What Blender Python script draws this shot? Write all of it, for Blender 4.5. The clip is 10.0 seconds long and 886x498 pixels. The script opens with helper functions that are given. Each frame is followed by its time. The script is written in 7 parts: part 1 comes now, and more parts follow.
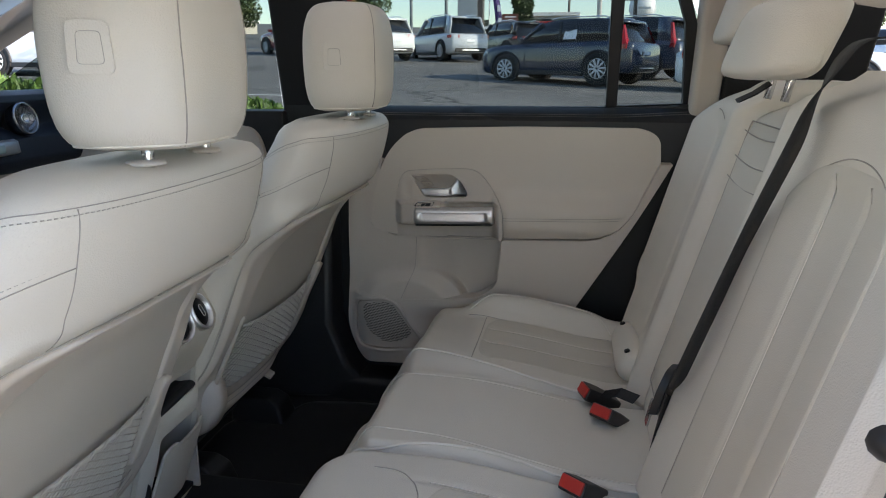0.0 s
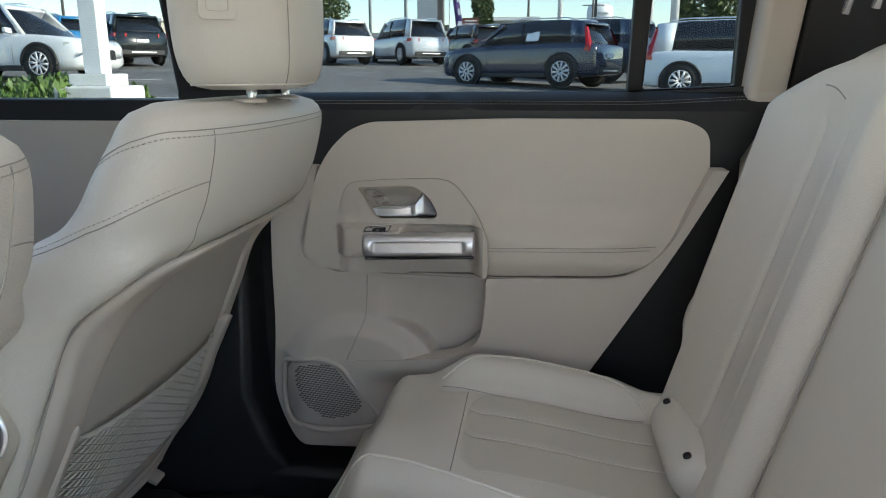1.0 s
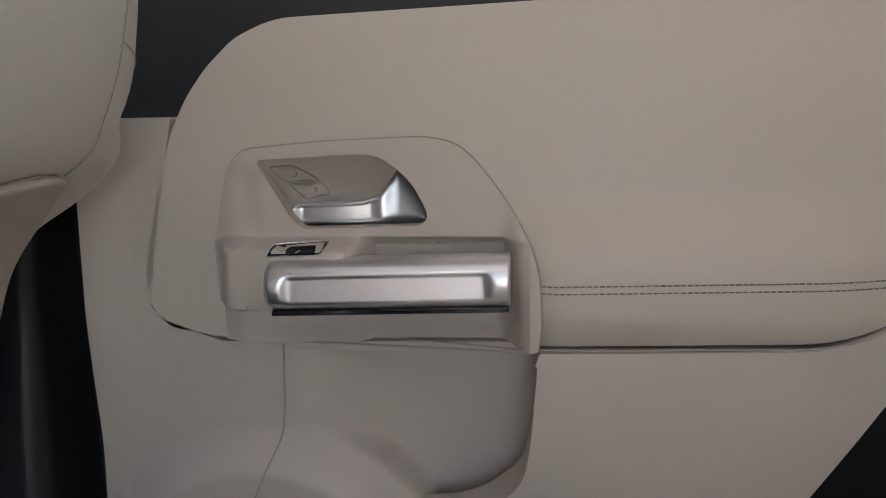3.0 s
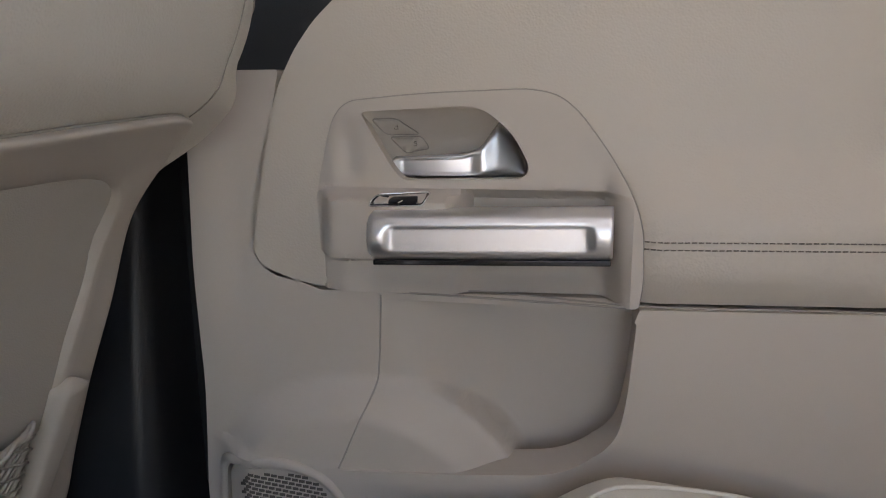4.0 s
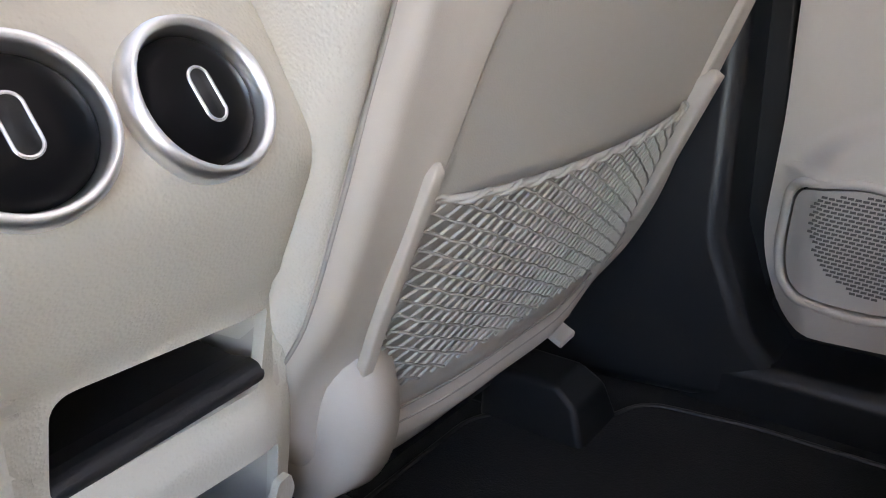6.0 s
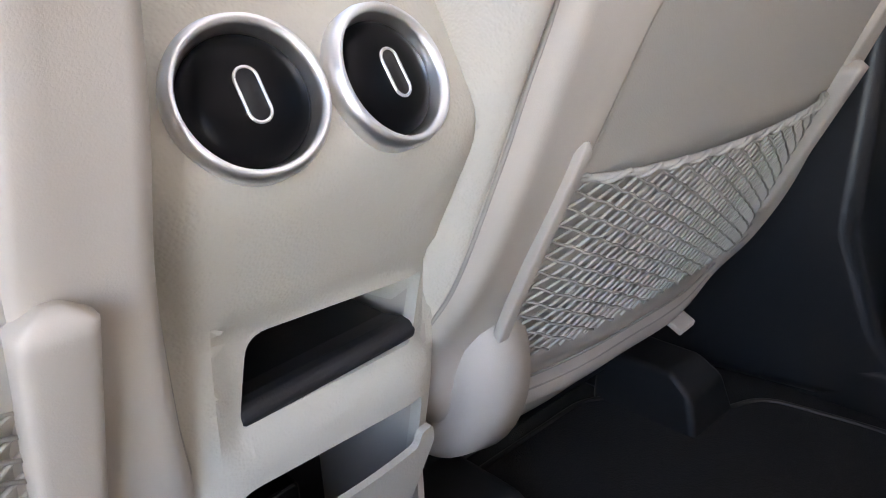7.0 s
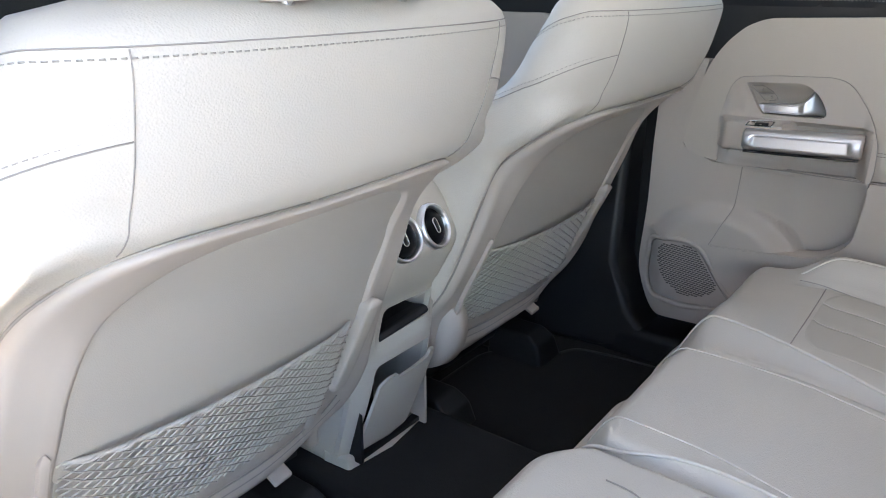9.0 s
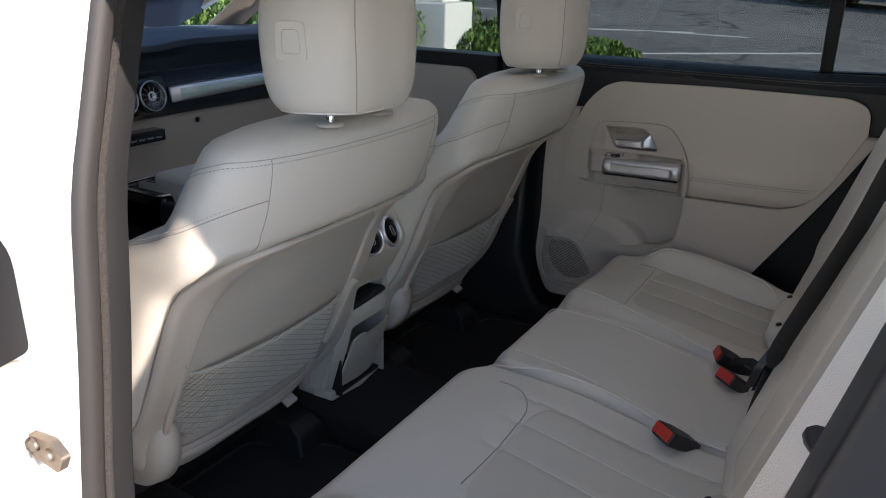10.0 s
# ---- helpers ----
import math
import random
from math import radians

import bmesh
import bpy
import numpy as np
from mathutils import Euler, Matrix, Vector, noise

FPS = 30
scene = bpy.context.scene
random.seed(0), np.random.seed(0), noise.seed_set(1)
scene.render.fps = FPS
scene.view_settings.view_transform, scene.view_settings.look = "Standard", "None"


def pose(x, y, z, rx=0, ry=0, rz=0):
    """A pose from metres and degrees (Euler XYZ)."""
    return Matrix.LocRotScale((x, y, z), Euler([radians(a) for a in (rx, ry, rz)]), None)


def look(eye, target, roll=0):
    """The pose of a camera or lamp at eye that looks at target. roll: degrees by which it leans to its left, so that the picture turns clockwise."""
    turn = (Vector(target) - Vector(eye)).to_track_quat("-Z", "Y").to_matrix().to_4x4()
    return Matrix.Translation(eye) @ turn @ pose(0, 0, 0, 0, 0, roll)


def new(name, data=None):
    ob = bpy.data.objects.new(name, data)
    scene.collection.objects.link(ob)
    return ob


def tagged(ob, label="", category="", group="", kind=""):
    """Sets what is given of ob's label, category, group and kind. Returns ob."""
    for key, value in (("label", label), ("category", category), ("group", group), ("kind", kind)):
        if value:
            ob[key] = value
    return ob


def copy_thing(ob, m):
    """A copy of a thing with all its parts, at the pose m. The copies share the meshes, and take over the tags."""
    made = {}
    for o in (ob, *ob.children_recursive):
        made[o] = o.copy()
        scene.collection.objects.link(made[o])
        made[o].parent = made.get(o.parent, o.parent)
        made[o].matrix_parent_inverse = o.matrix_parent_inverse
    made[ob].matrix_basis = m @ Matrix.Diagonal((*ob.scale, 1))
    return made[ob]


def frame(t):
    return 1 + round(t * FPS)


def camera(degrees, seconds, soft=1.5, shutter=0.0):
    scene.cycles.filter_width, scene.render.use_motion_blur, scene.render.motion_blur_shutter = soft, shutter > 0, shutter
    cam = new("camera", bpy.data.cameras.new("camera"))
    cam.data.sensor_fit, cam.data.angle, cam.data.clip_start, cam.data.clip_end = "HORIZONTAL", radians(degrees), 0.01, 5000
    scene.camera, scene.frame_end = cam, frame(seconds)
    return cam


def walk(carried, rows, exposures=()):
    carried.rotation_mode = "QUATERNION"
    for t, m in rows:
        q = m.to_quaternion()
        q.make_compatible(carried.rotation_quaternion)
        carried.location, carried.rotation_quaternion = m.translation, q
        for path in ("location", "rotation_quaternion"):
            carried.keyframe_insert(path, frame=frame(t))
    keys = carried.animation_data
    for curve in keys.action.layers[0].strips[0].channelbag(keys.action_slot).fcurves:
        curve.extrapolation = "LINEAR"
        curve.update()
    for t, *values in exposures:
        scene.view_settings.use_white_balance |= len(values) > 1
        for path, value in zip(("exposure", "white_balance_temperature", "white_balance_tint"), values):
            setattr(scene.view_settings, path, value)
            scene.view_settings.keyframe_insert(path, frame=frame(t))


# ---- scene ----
cam = camera(62.4, 10.0, 1.0)
METRES, EYE, TILT, LEAN, TURN = 3.02, 1.5, -14.0, 0.0, 10.5
ROWS = [
    (0.0, 0.0, 0.0, 0.0, -0.0, 0.0, -0.0),
    (0.5, 0.0007, 0.0881, 0.0091, -1.05, 0.06, 0.04),
    (1.0, 0.0014, 0.1795, 0.0225, -2.89, 0.38, 0.84),
    (1.5, 0.0081, 0.269, 0.0261, -3.82, 0.89, 1.73),
    (2.0, 0.0119, 0.3427, 0.0328, -3.8, 0.96, 2.27),
    (3.5, 0.0094, 0.4257, 0.0226, -2.2, 3.23, 1.1),
    (4.0, 0.001, 0.4165, 0.0192, 1.29, 1.37, 0.24),
    (4.5, -0.0148, 0.404, 0.0061, 6.62, -0.32, -0.91),
    (5.0, -0.0361, 0.3918, -0.0103, 12.42, -2.84, -2.16),
    (5.5, -0.0529, 0.3787, -0.0238, 20.2, -5.79, -3.26),
    (6.0, -0.0695, 0.3627, -0.0415, 27.33, -7.8, -4.19),
    (7.5, -0.0709, 0.3383, -0.0462, 36.43, -9.23, -5.8),
    (8.0, -0.0535, 0.3003, -0.0365, 33.41, -8.72, -6.0),
    (8.5, -0.0262, 0.2208, -0.0157, 29.6, -8.15, -6.14),
    (9.0, 0.0095, 0.1162, -0.0013, 25.68, -7.5, -6.16),
    (9.5, 0.0456, 0.0167, 0.0137, 22.25, -7.39, -6.38),
    (10.0, 0.0658, -0.0515, 0.0225, 19.92, -7.41, -6.13),
]
walk(cam, [(t, pose(0, 0, EYE, TILT, LEAN, TURN) @ pose(METRES * x, METRES * y, METRES * z, 90 + pitch, roll, yaw)) for t, x, y, z, yaw, pitch, roll in ROWS],
     [(0.0, 1.86, 7250, 17), (0.5, 2.05, 7250, 17), (1.0, 2.26, 7150, 15), (1.5, 2.18, 7200, 16), (2.0, 1.88, 7400, 20), (3.5, 2.62, 7600, 24), (4.0, 2.55, 7600, 24), (4.5, 2.87, 7400, 24), (5.0, 3.23, 7400, 24), (6.0, 3.45, 7500, 24),
      (7.5, 3.58, 7300, 25), (8.0, 3.62, 7050, 22), (8.5, 3.47, 6800, 19), (9.0, 2.82, 6850, 19), (9.5, 2.03, 6950, 19), (10.0, 1.40, 7000, 19)])

# ---- world, sun and exposure ----
SUN_TO = Vector((0.80, -0.145, 0.318)).normalized()
world = bpy.data.worlds.new("sky")
scene.world = world
world.use_nodes = True
sky = world.node_tree.nodes.new("ShaderNodeTexSky")
sky.sky_type = "NISHITA"
sky.sun_disc = False
sky.sun_elevation = math.asin(SUN_TO.z)
sky.sun_rotation = math.atan2(SUN_TO.x, SUN_TO.y)
sky.air_density, sky.dust_density, sky.ozone_density = 1.0, 0.2, 3.0
back = world.node_tree.nodes["Background"]
back.inputs[1].default_value = 0.15
world.node_tree.links.new(sky.outputs[0], back.inputs[0])
sun = new("sun", bpy.data.lights.new("sun", "SUN"))
sun.data.energy, sun.data.angle, sun.data.color = 3.3, radians(0.6), (1.0, 0.95, 0.88)
sun.matrix_world = look(SUN_TO * 30, (0, 0, 0))

# ---- materials ----


def principled(name, color, rough=0.5, metal=0.0, coat=0.0, spec=0.5):
    m = bpy.data.materials.new(name)
    m.use_nodes = True
    b = m.node_tree.nodes["Principled BSDF"]
    b.inputs["Base Color"].default_value = (*color, 1)
    b.inputs["Roughness"].default_value = rough
    b.inputs["Metallic"].default_value = metal
    b.inputs["Coat Weight"].default_value = coat
    b.inputs["Specular IOR Level"].default_value = spec
    return m


def textured(name, color, rough=0.5, metal=0.0, grain=0.0, grain_scale=900.0, kind="noise", mottle=0.06,
             mottle_scale=6.0, rough_var=0.08, spec=0.5, coat=0.0, stretch=(1, 1, 1), vary=0.0):
    """A principled surface with mottled colour at one scale and relief at another."""
    m = principled(name, color, rough, metal, coat, spec)
    nt = m.node_tree
    b = nt.nodes["Principled BSDF"]
    co = nt.nodes.new("ShaderNodeTexCoord")
    mp = nt.nodes.new("ShaderNodeMapping")
    mp.inputs["Scale"].default_value = stretch
    nt.links.new(co.outputs["Object"], mp.inputs["Vector"])
    big = nt.nodes.new("ShaderNodeTexNoise")
    big.inputs["Scale"].default_value = mottle_scale
    big.inputs["Detail"].default_value = 5
    nt.links.new(mp.outputs[0], big.inputs["Vector"])
    ramp = nt.nodes.new("ShaderNodeMix")
    ramp.data_type = "RGBA"
    ramp.inputs[6].default_value = (*[max(0.0, c * (1 - mottle)) for c in color], 1)
    ramp.inputs[7].default_value = (*[min(1.0, c * (1 + mottle)) for c in color], 1)
    nt.links.new(big.outputs["Fac"], ramp.inputs[0])
    last = ramp.outputs[2]
    if vary:
        info = nt.nodes.new("ShaderNodeObjectInfo")
        hsv = nt.nodes.new("ShaderNodeHueSaturation")
        mr = nt.nodes.new("ShaderNodeMapRange")
        mr.inputs[3].default_value, mr.inputs[4].default_value = 1 - vary, 1 + vary
        nt.links.new(info.outputs["Random"], mr.inputs[0])
        nt.links.new(mr.outputs[0], hsv.inputs["Value"])
        nt.links.new(last, hsv.inputs["Color"])
        last = hsv.outputs[0]
    nt.links.new(last, b.inputs["Base Color"])
    rr = nt.nodes.new("ShaderNodeMapRange")
    rr.inputs[3].default_value, rr.inputs[4].default_value = max(0.02, rough - rough_var), min(1, rough + rough_var)
    nt.links.new(big.outputs["Fac"], rr.inputs[0])
    nt.links.new(rr.outputs[0], b.inputs["Roughness"])
    if grain:
        if kind == "leather":
            fine = nt.nodes.new("ShaderNodeTexVoronoi")
            fine.feature = "SMOOTH_F1"
            out = fine.outputs["Distance"]
        else:
            fine = nt.nodes.new("ShaderNodeTexNoise")
            fine.inputs["Detail"].default_value = 3
            out = fine.outputs["Fac"]
        fine.inputs["Scale"].default_value = grain_scale
        nt.links.new(mp.outputs[0], fine.inputs["Vector"])
        bump = nt.nodes.new("ShaderNodeBump")
        bump.inputs["Strength"].default_value = grain
        bump.inputs["Distance"].default_value = 0.6 / grain_scale
        nt.links.new(out, bump.inputs["Height"])
        nt.links.new(bump.outputs[0], b.inputs["Normal"])
    return m


BEIGE = (0.655, 0.605, 0.525)
M_LEATHER = textured("beige_leather", BEIGE, 0.46, grain=0.35, grain_scale=620, kind="leather", mottle=0.035, mottle_scale=9)
M_DOORPAD = textured("beige_door_leather", (0.575, 0.51, 0.43), 0.45, grain=0.2, grain_scale=520, kind="leather", mottle=0.03)
M_PLASTIC = textured("beige_plastic", (0.545, 0.48, 0.41), 0.55, grain=0.2, grain_scale=1100, mottle=0.03)
M_SHELL = textured("beige_shell_vinyl", (0.49, 0.45, 0.39), 0.55, grain=0.28, grain_scale=820, kind="leather", mottle=0.03)
M_INSERT = textured("beige_perforated_leather", (0.575, 0.53, 0.45), 0.55, grain=0.3, grain_scale=700, kind="leather", mottle=0.03)
M_PIPING = textured("beige_piping", (0.74, 0.69, 0.61), 0.5, mottle=0.05, mottle_scale=60)
M_STITCH = principled("grey_thread", (0.47, 0.43, 0.37), 0.8)
M_THREAD = principled("dark_thread", (0.24, 0.205, 0.17), 0.8)
M_GROOVE = principled("shadow_gap", (0.12, 0.105, 0.09), 0.8)
M_SEAM = principled("leather_seam", (0.38, 0.345, 0.30), 0.7)
M_CORD2 = textured("thin_beige_cord", (0.42, 0.385, 0.335), 0.8, mottle=0.1, mottle_scale=120)
M_CORD = textured("cream_cord", (0.51, 0.475, 0.42), 0.75, grain=0.5, grain_scale=900, mottle=0.12, mottle_scale=120)
M_BLACK = textured("black_soft_trim", (0.012, 0.012, 0.013), 0.5, grain=0.25, grain_scale=800, mottle=0.2)
M_CONSOLE = textured("beige_grained_plastic", (0.62, 0.575, 0.49), 0.5, grain=0.3, grain_scale=560, kind="leather", mottle=0.03)
M_BLACKPLASTIC = textured("black_plastic", (0.014, 0.014, 0.015), 0.4, grain=0.1, grain_scale=900, mottle=0.1)
M_RUBBERBLACK = textured("black_rubber", (0.012, 0.012, 0.014), 0.55, grain=0.15, grain_scale=600, mottle=0.1)
M_VENTBLACK = principled("vent_black", (0.003, 0.003, 0.004), 0.3, spec=0.12)
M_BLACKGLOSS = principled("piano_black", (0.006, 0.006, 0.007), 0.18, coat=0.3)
M_SILL = textured("satin_black_plastic", (0.018, 0.019, 0.021), 0.36, grain=0.15, grain_scale=700, mottle=0.15, mottle_scale=12)
M_CARPET = textured("black_carpet", (0.008, 0.008, 0.009), 0.95, grain=1.0, grain_scale=500, mottle=0.3, mottle_scale=20)
M_RUBBER = textured("grey_brown_seal", (0.032, 0.029, 0.028), 0.6, grain=0.3, grain_scale=700, mottle=0.1)
M_FUZZ = textured("flocked_seal", (0.045, 0.04, 0.037), 0.95, grain=1.0, grain_scale=260, mottle=0.6, mottle_scale=420)
M_HINGE = textured("worn_steel", (0.30, 0.26, 0.22), 0.5, metal=0.8, mottle=0.4, mottle_scale=80)
M_CHROME = principled("satin_chrome", (0.78, 0.79, 0.80), 0.22, metal=1.0)
M_DARKCHROME = principled("dark_chrome", (0.36, 0.38, 0.41), 0.2, metal=1.0)
M_CHROME2 = textured("brushed_aluminium", (0.92, 0.92, 0.93), 0.38, metal=1.0, mottle=0.03, mottle_scale=40, rough_var=0.06)
M_WHITEPAINT = textured("white_body_paint", (0.78, 0.79, 0.79), 0.25, coat=0.6, mottle=0.01)
M_HEADLINER = textured("light_headliner", (0.62, 0.60, 0.56), 0.95, grain=0.4, grain_scale=800, mottle=0.05)
M_BELT = textured("black_webbing", (0.014, 0.014, 0.015), 0.65, grain=0.8, grain_scale=500, stretch=(1, 1, 3), mottle=0.2, mottle_scale=90)
M_RED = principled("red_button", (0.48, 0.028, 0.02), 0.4)
M_SCREEN = principled("dark_screen", (0.008, 0.01, 0.014), 0.12)
M_DASH = textured("dark_blue_dash", (0.017, 0.025, 0.041), 0.5, grain=0.4, grain_scale=500, kind="leather", mottle=0.1)
# the pale mint tone puts reflected sky into the trim's colour
M_SKY_TRIM = textured("pale_satin_trim", (0.62, 0.76, 0.72), 0.4, metal=0.2, mottle=0.04)


def glass_material(name, tint, rough=0.0, mix=0.08):
    m = bpy.data.materials.new(name)
    m.use_nodes = True
    nt = m.node_tree
    nt.nodes.clear()
    out = nt.nodes.new("ShaderNodeOutputMaterial")
    tr = nt.nodes.new("ShaderNodeBsdfTransparent")
    tr.inputs[0].default_value = (*tint, 1)
    gl = nt.nodes.new("ShaderNodeBsdfGlossy")
    gl.inputs["Roughness"].default_value = rough
    fr = nt.nodes.new("ShaderNodeFresnel")
    fr.inputs[0].default_value = 1.35
    mx = nt.nodes.new("ShaderNodeMixShader")
    nt.links.new(fr.outputs[0], mx.inputs[0])
    nt.links.new(tr.outputs[0], mx.inputs[1])
    nt.links.new(gl.outputs[0], mx.inputs[2])
    nt.links.new(mx.outputs[0], out.inputs[0])
    return m


M_GLASS = glass_material("window_glass", (0.52, 0.56, 0.55))
M_CLEAR = glass_material("windscreen_glass", (0.84, 0.88, 0.87))
M_CARGLASS = principled("dark_car_glass", (0.012, 0.014, 0.016), 0.05, coat=0.5)

# ---- mesh helpers ----


def empty(name, at=(0, 0, 0)):
    ob = new(name)
    ob.empty_display_size = 0.05
    ob.location = at
    return ob


def mesh_object(name, bm, material, smooth=True, bevel=0.0, segs=2):
    bmesh.ops.recalc_face_normals(bm, faces=bm.faces[:])
    me = bpy.data.meshes.new(name)
    for f in bm.faces:
        f.smooth = smooth
    bm.to_mesh(me)
    bm.free()
    me.materials.append(material)
    ob = new(name, me)
    if bevel:
        mod = ob.modifiers.new("bevel", "BEVEL")
        mod.width, mod.segments, mod.limit_method, mod.angle_limit = bevel, segs, "ANGLE", radians(35)
        mod.harden_normals = True
    return ob


def part(name, bm, material, parent=None, label="", smooth=True, bevel=0.0, segs=2):
    ob = mesh_object(name, bm, material, smooth, bevel, segs)
    if parent:
        ob.parent = parent
        ob.matrix_parent_inverse = Matrix.Translation(-world_at(parent))
    if label:
        tagged(ob, label)
    return ob


def world_at(ob):
    at = ob.location.copy()
    while ob.parent:
        at = ob.matrix_parent_inverse @ at
        ob = ob.parent
        at = at + ob.location
    return at


def box_bm(x0, x1, y0, y1, z0, z1, bm=None):
    bm = bm or bmesh.new()
    v = [bm.verts.new((x, y, z)) for x in (x0, x1) for y in (y0, y1) for z in (z0, z1)]
    for q in ((0, 1, 3, 2), (4, 6, 7, 5), (0, 4, 5, 1), (2, 3, 7, 6), (0, 2, 6, 4), (1, 5, 7, 3)):
        bm.faces.new([v[i] for i in q])
    return bm


def grid_bm(f, nu, nv, bm=None, wrap_u=False):
    """A sheet of quads from f(a, b), a and b from 0 to 1."""
    bm = bm or bmesh.new()
    rows = [[bm.verts.new(f(i / nu, j / nv)) for j in range(nv + 1)] for i in range(nu + (0 if wrap_u else 1))]
    for i in range(nu):
        for j in range(nv):
            k = (i + 1) % len(rows)
            bm.faces.new((rows[i][j], rows[k][j], rows[k][j + 1], rows[i][j + 1]))
    return bm


def loft_bm(rings, cap=True, bm=None):
    """Closed rings of equal length, joined one to the next."""
    bm = bm or bmesh.new()
    vs = [[bm.verts.new(p) for p in r] for r in rings]
    n = len(vs[0])
    for a, b in zip(vs, vs[1:]):
        for i in range(n):
            bm.faces.new((a[i], a[(i + 1) % n], b[(i + 1) % n], b[i]))
    if cap:
        bm.faces.new(vs[0])
        bm.faces.new(vs[-1])
    return bm


def tube_bm(pts, r, seg=8, closed=False, bm=None, flat=1.0, up=(0, 0, 1)):
    """A round cord along pts; flat squashes it along its second axis."""
    bm = bm or bmesh.new()
    pts = [Vector(p) for p in pts]
    n = len(pts)
    rings = []
    for i, p in enumerate(pts):
        a = pts[(i - 1) % n] if closed or i else p
        b = pts[(i + 1) % n] if closed or i < n - 1 else p
        d = (b - a).normalized()
        s = d.cross(Vector(up))
        s = s.normalized() if s.length > 1e-4 else Vector((1, 0, 0))
        t = s.cross(d).normalized()
        rr = r[i] if isinstance(r, (list, tuple)) else r
        rings.append([bm.verts.new(p + rr * (math.cos(k) * s + flat * math.sin(k) * t)) for k in (2 * math.pi * j / seg for j in range(seg))])
    pairs = list(zip(rings, rings[1:])) + ([(rings[-1], rings[0])] if closed else [])
    for a, b in pairs:
        for j in range(seg):
            bm.faces.new((a[j], a[(j + 1) % seg], b[(j + 1) % seg], b[j]))
    if not closed:
        bm.faces.new(rings[0])
        bm.faces.new(rings[-1])
    return bm


def spline(pts, n=8, closed=False):
    """A Catmull-Rom curve through pts."""
    pts = [Vector(p) for p in pts]
    m = len(pts)
    out = []
    for i in range(m if closed else m - 1):
        p0, p1 = pts[(i - 1) % m] if closed or i else pts[0], pts[i]
        p2 = pts[(i + 1) % m]
        p3 = pts[(i + 2) % m] if closed or i < m - 2 else pts[-1]
        for k in range(n):
            t = k / n
            out.append(0.5 * (2 * p1 + (p2 - p0) * t + (2 * p0 - 5 * p1 + 4 * p2 - p3) * t * t + (3 * p1 - p0 - 3 * p2 + p3) * t ** 3))
    if not closed:
        out.append(pts[-1])
    return out


def interp(table, a):
    """Piecewise-linear values from rows of (a, value...)."""
    xs = [r[0] for r in table]
    vals = [np.interp(a, xs, [r[k] for r in table]) for k in range(1, len(table[0]))]
    return vals[0] if len(vals) == 1 else vals


def smoothed(table, a):
    """Cubic (Catmull-Rom) values from rows of (a, value...), in rising a."""
    if a <= table[0][0]:
        vals = table[0][1:]
    elif a >= table[-1][0]:
        vals = table[-1][1:]
    else:
        i = next(k for k in range(len(table) - 1) if table[k + 1][0] >= a)
        p1, p2 = table[i], table[i + 1]
        p0, p3 = table[max(i - 1, 0)], table[min(i + 2, len(table) - 1)]
        h = p2[0] - p1[0]
        t = (a - p1[0]) / h
        vals = []
        for k in range(1, len(p1)):
            m1 = (p2[k] - p0[k]) / (p2[0] - p0[0]) * h
            m2 = (p3[k] - p1[k]) / (p3[0] - p1[0]) * h
            vals.append((2 * t ** 3 - 3 * t * t + 1) * p1[k] + (t ** 3 - 2 * t * t + t) * m1 + (3 * t * t - 2 * t ** 3) * p2[k] + (t ** 3 - t * t) * m2)
    return vals[0] if len(vals) == 1 else vals


def rounded(pts, r, n=5):
    """A polygon in the plane with its corners rounded; r is one radius or one for each corner."""
    out = []
    m = len(pts)
    for i, p in enumerate(pts):
        p = Vector(p)
        a, b = Vector(pts[i - 1]) - p, Vector(pts[(i + 1) % m]) - p
        rr = r[i] if isinstance(r, (list, tuple)) else r
        d = min(rr, a.length * 0.48, b.length * 0.48)
        if d < 1e-5:
            out.append(p)
            continue
        s, e = p + a.normalized() * d, p + b.normalized() * d
        for k in range(n + 1):
            t = k / n
            out.append((1 - t) ** 2 * s + 2 * t * (1 - t) * p + t * t * e)
    return out


def plate_bm(outer, holes, y0, y1, bm=None, place=None):
    """A flat plate: outline and holes in (x, z), from y0 (front) to y1. place maps (x, y, z) to its spot."""
    place = place or (lambda x, y, z: (x, y, z))
    bm = bm or bmesh.new()
    loops = [outer, *holes]
    fill = bmesh.new()
    for lp in loops:
        vs = [fill.verts.new((p[0], 0, p[1])) for p in lp]
        for i in range(len(vs)):
            fill.edges.new((vs[i], vs[(i + 1) % len(vs)]))
    bmesh.ops.triangle_fill(fill, use_beauty=True, edges=fill.edges[:])
    fill.verts.index_update()
    for y in (y0, y1):
        vs = [bm.verts.new(place(v.co.x, y, v.co.z)) for v in fill.verts]
        for f in fill.faces:
            bm.faces.new([vs[v.index] for v in f.verts])
        if y == y0:
            front = vs
    for e in fill.edges:
        if len(e.link_faces) == 1:
            i, j = e.verts[0].index, e.verts[1].index
            bm.faces.new((front[i], front[j], vs[j], vs[i]))
    fill.free()
    return bm


